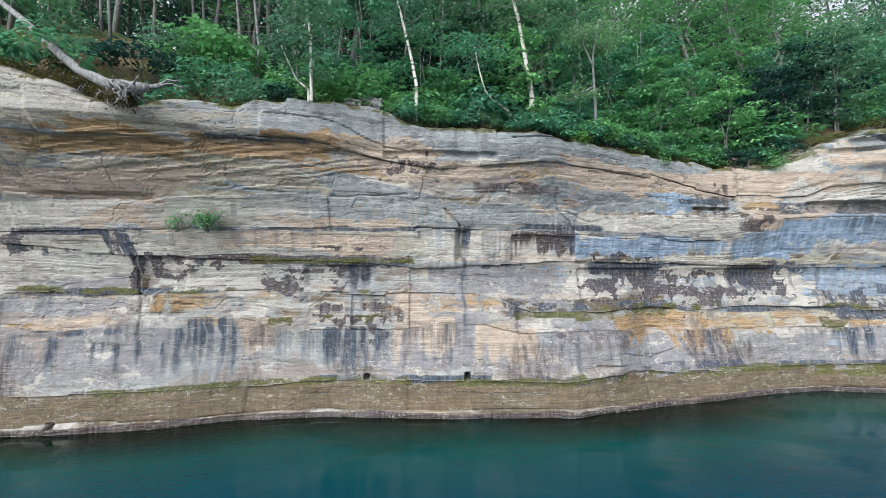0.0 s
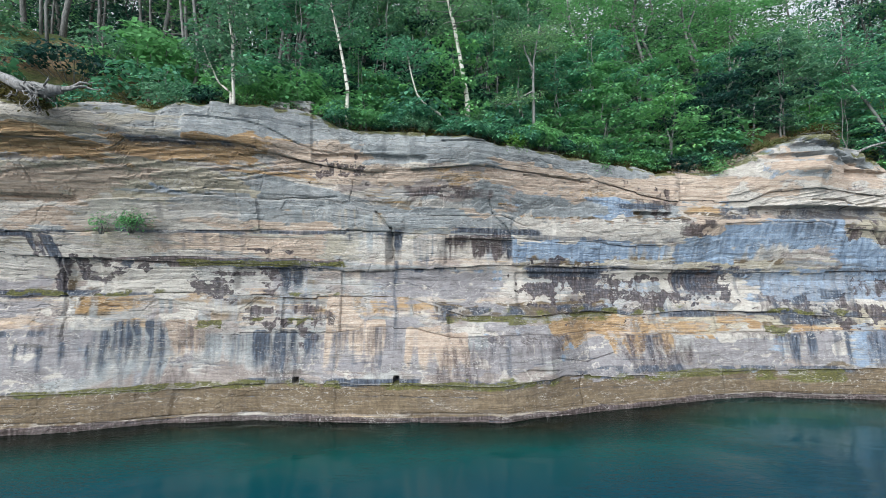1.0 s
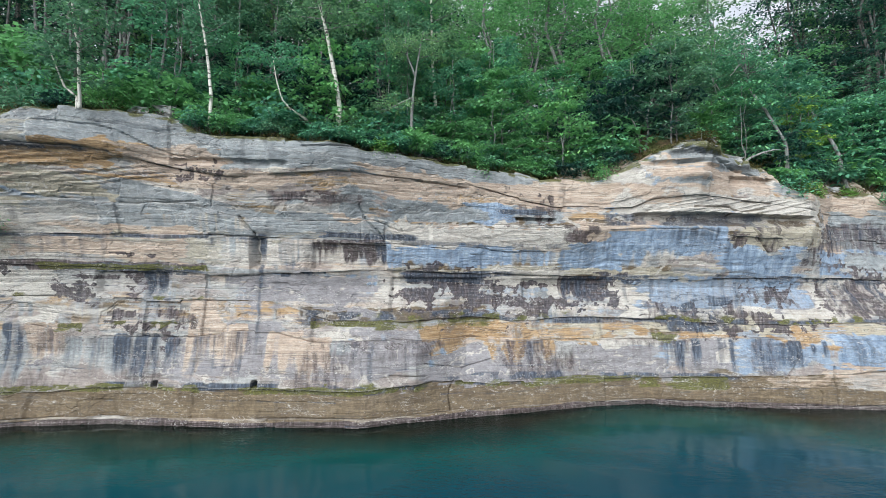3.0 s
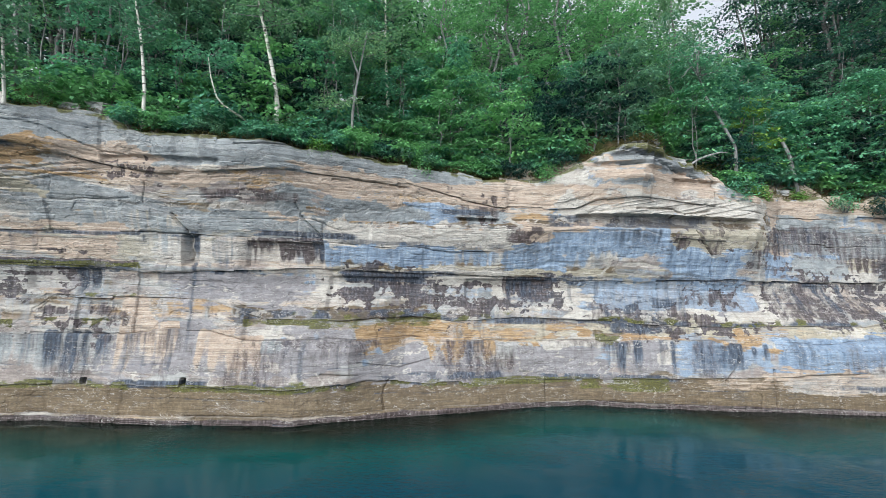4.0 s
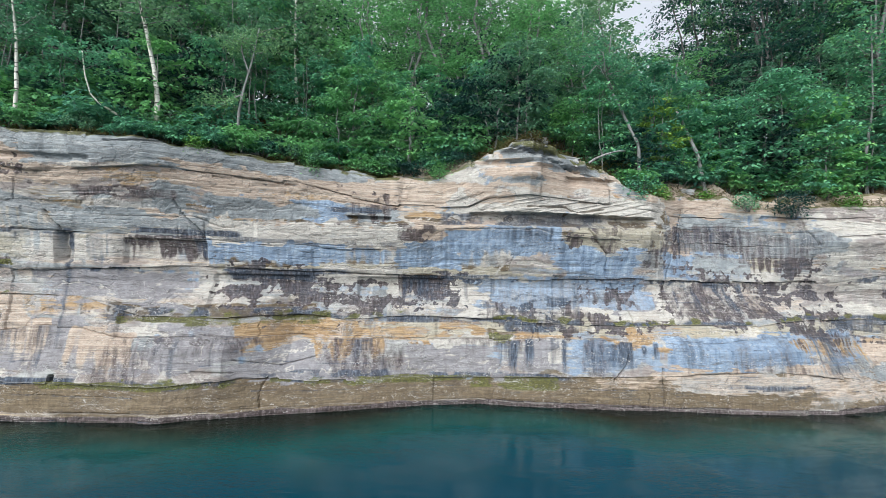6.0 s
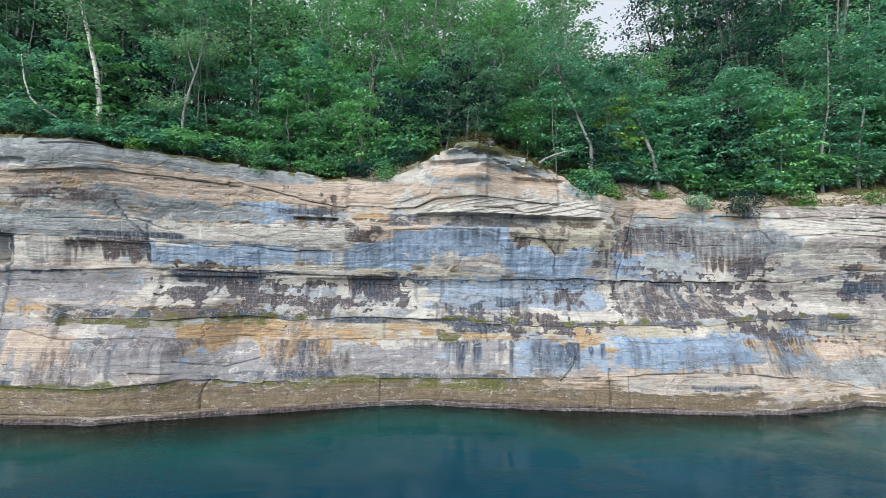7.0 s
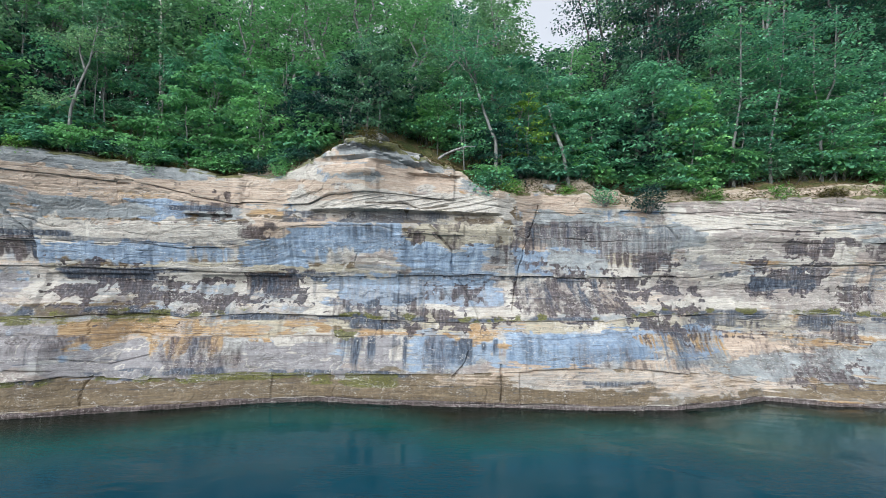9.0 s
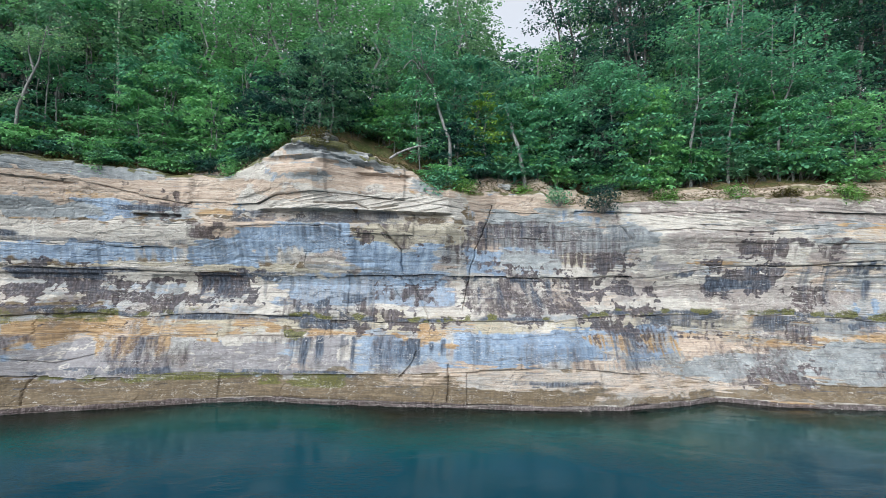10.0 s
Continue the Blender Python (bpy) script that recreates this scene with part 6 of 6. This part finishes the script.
# dense undergrowth deep in the wood, its shade put into the dark leaf colour
under = tagged(broadleaf("forest_tree", 48, 6.0, 2.3, 0.1, 26, LEAF_DARK, BARK_DARK, 0.19, 40, 0.06, 0.02, 2, 0.13), "low dense tree inside the wood, shade put into its dark green leaves", "tree", "undergrowth trees")
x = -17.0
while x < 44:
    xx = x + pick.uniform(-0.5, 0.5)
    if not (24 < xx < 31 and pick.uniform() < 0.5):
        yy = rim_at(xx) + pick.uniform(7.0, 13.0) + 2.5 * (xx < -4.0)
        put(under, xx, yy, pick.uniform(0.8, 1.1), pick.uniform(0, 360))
    x += 1.35
# tall dark trees that close the view beyond the gap
for xx, y0, tall in ((27.2, 5.5, 13), (27.6, 7.5, 15), (36.6, 9.0, 15), (38.4, 6.0, 14), (39.5, 9.0, 15), (41.0, 7.0, 14), (30.4, 6.5, 14), (32.2, 5.5, 14), (34.0, 6.5, 14), (36.0, 6.0, 14), (34.8, 9.0, 15)):
    put(woods[1 if tall > 14 else 0], xx, rim_at(xx) + y0, 1.15, 37 * xx, None, tall / 12.0)
for b in (*woods, under):
    drop(b)

# the far wood, its shade put into the leaf colour, closing the view behind the nearer trees
far = []
while len(far) < 2300:
    xx, yy = pick.uniform(-32, 62), pick.uniform(30, 35)
    top = curve(xx, [(-32, 27), (-6, 25.5), (4, 24), (12, 24), (20, 23), (22, 19.5), (32, 19.5), (34, 25), (62, 28)])
    zz = pick.uniform(14.5, top + pick.normal(0, 0.8))
    if math.sin(xx * 1.7) * math.sin(xx * 0.61 + 1) > 0.55 and zz > 20.5:
        continue
    far.append(((xx, yy, zz), pick.uniform(0.7, 1.4)))
tagged(new("far_wood", leaves("far_wood", far, LEAF_SHADE, pick, 0.42, 34, 0.4, 0.3)), "green wood farther up the hill with shade in its leaf colour", "wood", kind="stuff")

# dark conifers with bare lower trunks
conifers = [tagged(conifer("conifer", 60 + i, 9.0, 1.1, f, LEAF_NEEDLE, BARK, 0.055), "slim dark conifer with bare lower trunk", "conifer", "conifers") for i, f in enumerate((0.36, 0.5))]
for i in range(26):
    xx = -16.5 + i * 0.55 + pick.uniform(-0.3, 0.3)
    put(conifers[i % 2], xx, rim_at(xx) + pick.uniform(2.5, 9.0), pick.uniform(0.8, 1.1), pick.uniform(0, 360))
for b in conifers:
    drop(b)

# birches and leaning stems that stand out, each along its own line
def along(line, f):
    k = min(int(f * (len(line) - 1)), len(line) - 2)
    return Vector(line[k]).lerp(Vector(line[k + 1]), f * (len(line) - 1) - k)


def stem_tree(kind, label, line, girth, bark, leaf, seed, first=0.5, sprays=24, spread=0.9, forks=(), size=0.12, per=30, tip=0.3):
    """A tree whose trunk follows a line; limbs leave it above the share first of its length."""
    rng = np.random.default_rng(seed)
    foot = min(line[0][2], floor_at(line[0][0], line[0][1])) - 0.2
    base = Vector((line[0][0], line[0][1], foot))
    tree = new(kind)
    tree.matrix_basis = pose(*base)
    pts = [Vector((0, 0, 0))] + [Vector(p) - base for p in line]
    part("trunk", tubes("trunk", [gnarled(pts, [girth * (1 + (tip - 1) * i / (len(pts) - 1)) for i in range(len(pts))], seed, 8, 0.12)], bark, 8), tree)
    paths = [pts]
    for fork in forks:
        fp = [Vector(p) - base for p in fork]
        paths.append(fp)
        part("fork", tubes("fork", [gnarled(fp, [girth * (0.6 - 0.4 * i / (len(fp) - 1)) for i in range(len(fp))], seed + 1, 7, 0.15)], bark, 6), tree)
    tufts = []
    for i in range(sprays):
        path = paths[i % len(paths)]
        f = first + (1 - first) * (i + rng.uniform(0, 1)) / sprays if path is pts else rng.uniform(0.45, 1.0)
        at = along(path, min(f, 0.999))
        a = i * 2.4 + rng.normal(0, 0.4)
        wide = spread * rng.uniform(0.4, 1.1)
        end = at + Vector((math.cos(a) * wide, math.sin(a) * wide, wide * rng.uniform(-0.1, 0.5)))
        part("limb", tubes("limb", [bend(at, end, rng, 4, 0.14, 0.22 * girth, 0.005)], BARK if bark is BARK_BIRCH else bark, 4), tree)
        tufts += [(end, spread * rng.uniform(0.26, 0.42)), (at.lerp(end, 0.6) + Vector(rng.normal(0, 0.1, 3)), spread * rng.uniform(0.2, 0.34))]
    if tufts:
        part("crown", leaves("crown", tufts, leaf, rng, size, per, 0.2), tree)
    return tagged(tree, label, "birch" if bark is BARK_BIRCH else "tree")


stem_tree("birch_tree", "white-barked birch rooted on the edge of the rock", [(-3.25, 11.05, 8.45), (-3.24, 10.9, 9.73), (-3.31, 10.75, 10.5), (-3.4, 10.75, 12.6)], 0.05, BARK_BIRCH, LEAF_BIRCH, 80, 0.3, 34, 0.9)
stem_tree("birch_tree", "small leaning birch stem beside a larger birch", [(-3.32, 11.05, 8.5), (-3.6, 11.0, 8.72), (-3.83, 11.0, 9.2), (-4.0, 11.0, 9.6), (-4.1, 11.0, 10.0)], 0.032, BARK_BIRCH, LEAF_BIRCH, 81, 0.6, 12, 0.6)
stem_tree("birch_tree", "white birch with pale peeling trunk on the slope", [(-0.75, 12.5, 9.2), (-0.85, 12.55, 9.8), (-1.07, 12.7, 10.78), (-1.3, 12.75, 11.75), (-1.6, 12.8, 14.0)], 0.06, BARK_BIRCH, LEAF_BIRCH, 82, 0.55, 26, 1.0)
stem_tree("birch_tree", "tall white birch leaning slightly on the slope", [(2.66, 13.4, 9.2), (2.5, 13.4, 10.17), (2.25, 13.25, 11.46), (2.0, 13.2, 12.4), (1.5, 13.2, 14.4)], 0.085, BARK_BIRCH, LEAF_CANOPY, 83, 0.6, 26, 1.2)
stem_tree("birch_tree", "thin bent birch with a pale bare stem", [(2.2, 13.0, 8.25), (1.85, 12.85, 8.6), (1.4, 12.75, 8.87), (1.2, 12.7, 9.1), (1.06, 12.65, 9.55), (0.98, 12.65, 9.9), (0.9, 12.65, 10.35)], 0.04, BARK_BIRCH, LEAF_MAPLE, 84, 0.8, 9, 0.8)
stem_tree("slender_tree", "slender grey tree with a forked top and yellow-green crown", [(4.8, 14.1, 9.2), (4.82, 14.3, 10.0), (4.9, 14.6, 11.0), (5.1, 14.6, 12.2)], 0.06, BARK, LEAF_CANOPY, 85, 0.8, 26, 0.9, [[(4.88, 14.5, 10.6), (4.6, 14.55, 11.3), (4.5, 14.6, 12.0)], [(4.85, 14.4, 9.9), (4.3, 14.3, 9.6), (3.9, 14.2, 9.3)]], 0.09, 40)
stem_tree("birch_tree", "distant white birch among green trees", [(5.45, 17.5, 10.8), (5.3, 17.5, 12.9), (5.2, 17.5, 16.5)], 0.09, BARK_BIRCH, LEAF_CANOPY, 86, 0.6, 22, 1.3, (), 0.16)
stem_tree("leaning_tree", "grey leaning tree with bare forked limbs", [(18.5, 16.6, 9.1), (18.28, 16.7, 9.67), (18.03, 16.95, 10.5), (17.8, 17.5, 11.6), (17.75, 17.7, 12.3), (17.9, 17.8, 14.0)], 0.075, BARK, LEAF_MAPLE, 87, 0.75, 26, 1.4, [[(17.85, 17.4, 11.5), (17.45, 17.1, 12.0), (17.3, 17.0, 12.9)]], 0.14)
stem_tree("slope_tree", "grey-barked straight tree above the maples", [(27.8, 17.6, 9.2), (27.95, 17.6, 10.1), (28.15, 17.6, 11.2), (28.3, 17.7, 15.0)], 0.07, BARK, LEAF_MAPLE, 89, 0.62, 30, 1.6, (), 0.16, 40)
stem_tree("slope_tree", "grey-barked tree forking above the maples", [(29.3, 17.7, 9.2), (29.45, 17.7, 10.2), (29.7, 17.7, 11.4), (29.9, 17.7, 12.6), (30.1, 17.8, 15.5)], 0.065, BARK, LEAF_MAPLE, 90, 0.62, 30, 1.6, [[(29.75, 17.7, 11.7), (29.5, 17.6, 12.6), (29.3, 17.6, 14.0)]], 0.16, 40)
stem_tree("slope_tree", "grey leaning tree with two stems above the maples", [(31.2, 17.6, 9.6), (31.35, 17.6, 10.9), (31.8, 17.6, 11.9), (32.0, 17.6, 15.0)], 0.06, BARK, LEAF_MAPLE, 91, 0.62, 26, 1.6, [[(31.25, 17.6, 10.4), (31.0, 17.6, 11.8), (31.1, 17.6, 14.5)]], 0.16, 40)

# slender grey young stems among the undergrowth
thin = [tagged(broadleaf("young_tree", 100 + i, 5.5, 0.9, 0.5, 14, LEAF_BIRCH, BARK, 0.14, 30, 0.03, 0.03, 1, 0.1, True, 0.04), "slender pale-stemmed young tree in the undergrowth", "young tree", "slender young trees") for i in range(3)]
for i in range(34):
    xx = -5 + 15 * (i / 34) + pick.uniform(-0.4, 0.4) if i < 24 else 17 + 16 * pick.uniform()
    put(thin[i % 3], xx, rim_at(xx) + pick.uniform(1.6, 5.0), pick.uniform(0.75, 1.2), pick.uniform(0, 360))
for b in thin:
    drop(b)


# trees that stand out along the rim
def hero(kind, x, back, height, spread, first, sprays, leaf, seed, label, size=0.17, per=32, fork=1, lean=0.0):
    t = broadleaf(kind, seed, height, spread, first, sprays, leaf, BARK, size, per, 0.04, lean, fork, 0.07, True)
    y = rim_at(x) + back
    t.matrix_basis = pose(x, y, floor_at(x, y), 0, 0, 40 * seed)
    return tagged(t, label, "tree")


hero("maple_tree", 24.9, 0.9, 5.0, 1.75, 0.04, 96, LEAF_MAPLE, 301, "full blue-green maple with layered leaves above the rim", 0.18)
hero("maple_tree", 26.2, 0.45, 4.2, 1.1, 0.06, 46, LEAF_BRIGHT, 302, "bright green young maple on the rim")
hero("small_tree", 19.9, 1.0, 3.2, 0.9, 0.15, 30, LEAF_YELLOW, 303, "yellow-green small tree behind the knoll", 0.13)
hero("maple_tree", 10.1, 0.5, 2.9, 1.2, 0.3, 28, LEAF_BRIGHT, 304, "layered bright green maple leaning over the rim", 0.16, 32, 2)
hero("maple_tree", 22.6, 1.3, 3.6, 1.3, 0.08, 40, LEAF_MAPLE, 305, "leafy green maple on the rim slope")
hero("maple_tree", 28.4, 1.3, 2.8, 1.3, 0.12, 36, LEAF_MAPLE, 306, "low spreading green maple on the rim")
hero("maple_tree", 31.6, 1.3, 3.0, 1.4, 0.12, 38, LEAF_MAPLE, 307, "low spreading blue-green maple on the rim")
hero("maple_tree", 33.6, 0.8, 3.2, 1.4, 0.05, 38, LEAF_BRIGHT, 308, "leafy green maple at the sandy gully")
hero("maple_tree", 7.6, 0.9, 2.6, 1.2, 0.1, 32, LEAF_BRIGHT, 309, "spreading bright green maple sapling on the rim")
hero("maple_tree", 13.9, 1.4, 3.6, 1.2, 0.1, 36, LEAF_BIRCH, 310, "soft green tree on top of the knoll", 0.13)
hero("maple_tree", 2.2, 1.3, 3.0, 1.2, 0.12, 32, LEAF_BRIGHT, 311, "bright green maple sapling between birches")
hero("maple_tree", 17.2, 2.6, 6.0, 1.5, 0.35, 40, LEAF_BIRCH, 312, "tall soft green tree with forked pale stems", 0.14, 30, 2)
hero("maple_tree", 20.9, 1.0, 2.7, 1.2, 0.05, 40, LEAF_MAPLE, 313, "leafy green maple around a broken dead trunk")
hero("small_tree", 18.8, 1.25, 2.3, 1.1, 0.05, 40, LEAF_DARK, 314, "dense dark green small tree behind the sandy shoulder", 0.14)
snag = tagged(new("dead_snag"), "broken grey dead trunk standing on the slope", "dead tree")
part("trunk", tubes("trunk", [gnarled([(21.45, 17.4, floor_at(21.45, 17.4) - 0.2), (21.2, 17.5, 9.0), (20.95, 17.6, 9.75), (20.85, 17.9, 10.4), (20.75, 18.3, 11.2)], [0.08, 0.07, 0.062, 0.055, 0.04], 21)], DEADWOOD, 7), snag)
for a, b in (((17.82, 17.45, 11.5), (16.9, 16.7, 12.35)), ((17.45, 17.1, 12.0), (16.95, 16.6, 12.6)), ((17.0, 16.8, 12.25), (16.5, 16.6, 11.7)), ((17.8, 17.5, 11.7), (17.2, 16.7, 12.7))):
    bough = tagged(new("bare_bough"), "bare pale dead bough of a leaning tree", "branch", "bare boughs")
    part("wood", tubes("wood", [bend(a, b, pick, 6, 0.12, 0.03, 0.01)], DEADWOOD, 5), bough)

# dry moss and grass fringe along the rim
fringe = []
for i in range(2600):
    xx = pick.uniform(-14, 36.5)
    back = abs(pick.normal(0.0, 0.42)) - 0.06
    yy = rim_at(xx) + back
    fringe.append(((xx, yy, floor_at(xx, yy) + 0.05), pick.uniform(0.1, 0.25)))
tagged(new("rim_grass", leaves("rim_grass", fringe, LEAF_MOSS, pick, 0.11, 11, 0.4, 0.1, 0.25)), "dry yellow-brown moss and grass fringe on the rim", "grass", kind="stuff")


# ---------------------------------------------------------------- small things on the rock
# dead tree fallen head-up along the slope, its root plate hanging over the edge
log = tagged(new("fallen_tree"), "grey weathered fallen trunk with a bare root plate on the rim", "dead tree")
part("trunk", tubes("trunk", [gnarled([(-10.6, 10.5, 10.5), (-9.6, 10.25, 9.75), (-8.75, 10.05, 9.0), (-8.1, 9.95, 8.5), (-7.4, 9.8, 8.15), (-6.75, 9.72, 8.0), (-6.4, 9.75, 8.03)], [0.06, 0.075, 0.09, 0.10, 0.12, 0.15, 0.09], 3)], DEADWOOD, 10), log)
rng = np.random.default_rng(5)
for i in range(26):
    a = rng.uniform(-1.9, 1.2)
    start = Vector((-6.85 + rng.normal(0, 0.14), 9.68 + rng.normal(0, 0.06), 8.0 + rng.normal(0, 0.06)))
    reach = rng.uniform(0.25, 0.75)
    end = start + Vector((math.cos(a) * reach * 0.8 - 0.1, rng.uniform(-0.25, 0.15), math.sin(a) * reach * 0.62 - 0.05))
    part("root", tubes("root", [bend(start, end, rng, 6, 0.35, rng.uniform(0.02, 0.05), 0.006)], DEADWOOD, 5), log)
for end in ((-5.75, 9.85, 8.25), (-5.6, 9.9, 8.1), (-5.9, 9.8, 8.12)):
    part("root", tubes("root", [bend((-6.4, 9.75, 8.05), end, rng, 6, 0.18, 0.05, 0.008)], DEADWOOD, 5), log)

# soil and fine roots torn up along the underside of the trunk
clod = tagged(new("root_soil"), "dark soil and tangled fine roots under the fallen trunk", "soil")
lumps, threads = [], []
for i in range(55):
    f = rng.uniform(0, 1)
    at = Vector((-9.2 + 2.5 * f, 10.2 - 0.45 * f + rng.normal(0, 0.06), 0))
    at.z = float(curve(at.x, [(-9.6, 9.75), (-8.75, 9.0), (-8.1, 8.5), (-7.4, 8.15), (-6.75, 8.0)])) - 0.26 + rng.normal(0, 0.06)
    lumps.append((at, rng.uniform(0.08, 0.17)))
    if i % 2:
        threads.append(bend(at, at + Vector((rng.normal(0.05, 0.2), -0.15, rng.uniform(-0.35, 0.05))), rng, 5, 0.3, 0.014, 0.004))
part("soil", leaves("soil", lumps, LEAF_MOSS, rng, 0.09, 20, 0.6, 0.1, 0.6), clod)
tagged(part("root_tangle", tubes("root_tangle", threads, DEADWOOD, 4), clod), kind="stuff")

# pale dead branch beside the knoll
branch = tagged(new("dead_branch"), "bare bleached dead branch lying on the slope", "branch")
part("stem", tubes("stem", [gnarled([(16.4, 15.8, 8.22), (16.65, 15.8, 8.4), (17.0, 15.75, 8.55), (17.4, 15.7, 8.65), (17.7, 15.8, 8.68)], [0.045, 0.042, 0.036, 0.026, 0.012], 7)], DEADWOOD, 6), branch)
part("twig", tubes("twig", [gnarled([(17.0, 15.75, 8.55), (17.3, 15.65, 8.45)], [0.015, 0.006], 8)], DEADWOOD, 5), branch)


def tuft(seed, x, y, z, size, label, material=None, per=18, sprays=34):
    b = shrub("ledge_plant", seed, size, size * 0.75, sprays, material or LEAF_BRIGHT, 0.06 + 0.06 * size, per, 0.5, 0.02)
    b.matrix_basis = pose(x, y, z)
    return tagged(b, label, "plant")


tuft(201, -6.05, 11.62, 5.28, 0.36, "small bright green bush rooted on a rock ledge")
tuft(202, -6.75, 11.5, 5.25, 0.3, "little green tuft rooted on a rock ledge", None, 12, 14)
for i, (x, size, leaf, label) in enumerate((
        (18.3, 0.95, LEAF_MAPLE, "round blue-green bush on the sandy shoulder"), (14.2, 0.5, LEAF_MOSS, "dry brown brush on top of the knoll"), (18.95, 0.6, LEAF_GRASS, "grassy green clump on the sandy shoulder"),
        (11.25, 0.7, LEAF_BRIGHT, "bright green bush at the foot of the knoll"), (21.2, 0.4, LEAF_GRASS, "dry grassy clump hanging over the rim"),
        (26.6, 0.45, LEAF_GRASS, "dry grassy clump hanging over the rim"), (28.9, 0.5, LEAF_GRASS, "dry grassy clump hanging over the rim"),
        (30.6, 0.45, LEAF_MOSS, "brown withered clump hanging over the rim"), (32.4, 0.55, LEAF_GRASS, "dry grassy clump hanging over the rim"),
        (4.0, 0.4, LEAF_GRASS, "dry grassy clump hanging over the rim"), (7.0, 0.4, LEAF_BRIGHT, "small bright plant hanging over the rim"))):
    y = rim_at(x) + 0.05
    tuft(230 + i, x, y, floor_at(x, y) - 0.12, size, label, leaf, 26, 34)
tuft(206, 24.0, 16.4, 6.75, 0.8, "dark green bush drooping over the rim", LEAF_DARK, 26, 36)
tuft(207, 22.5, 16.6, 7.0, 0.45, "small green bush on the rim", LEAF_MAPLE, 22, 24)


def stone(seed, size):
    """A broken, bedded block with bevelled, uneven edges."""
    rng = np.random.default_rng(seed)
    bm = bmesh.new()
    bmesh.ops.create_cube(bm, size=1.0)
    bmesh.ops.subdivide_edges(bm, edges=bm.edges[:], cuts=3, use_grid_fill=True)
    for v in bm.verts:
        c = v.co
        w = 1 - 0.28 * max(abs(c.x), abs(c.y)) ** 3 * 4 * rng.uniform(0.6, 1.0)
        ledge = 0.07 * (1 if (c.z * 4) % 2 < 1 else -1)
        v.co = Vector((c.x * size[0] * (w + ledge), c.y * size[1] * (w + ledge), c.z * size[2])) + Vector(rng.normal(0, 0.045, 3)) * min(size) * 1.2
    me = bpy.data.meshes.new("stone")
    bm.to_mesh(me)
    bm.free()
    me.materials.append(ROCK)
    grey = me.attributes.new("tone", "FLOAT_COLOR", "POINT")
    grey.data.foreach_set("color", np.tile(np.array((0.9, 0.1, 0.0, 0.0), np.float32), len(me.vertices)))
    return me


# slabs that stand proud on the knoll, parts of the cliff
for i, (x, z, w, h, tilt) in enumerate(((14.2, 8.5, 1.3, 0.3, -3), (15.3, 8.18, 1.5, 0.28, 14), (13.7, 8.12, 0.9, 0.22, -10), (16.4, 7.78, 1.2, 0.22, 17))):
    slab = part("rock_slab", stone(400 + i, (0.85 * w, 0.9, h)), cliff)
    slab.matrix_basis = pose(x, float(face(np.array([x]), np.array([z]))[0]) + 0.43, z, 0, tilt, 4 * i - 12)
# loose blocks on the rim
for i, (x, w, h, turn) in enumerate(((-2.5, 0.55, 0.3, 10), (-1.95, 0.7, 0.38, -15), (-1.45, 0.5, 0.25, 30), (5.2, 0.6, 0.22, 8), (20.6, 0.5, 0.2, -10))):
    block = tagged(new("boulder", stone(420 + i, (w, 0.5, h))), "grey weathered sandstone block on the rim", "boulder", "rim boulders")
    y = rim_at(x) + 0.3
    block.matrix_basis = pose(x, y, floor_at(x, y) + 0.3 * h, 3, 5, turn)
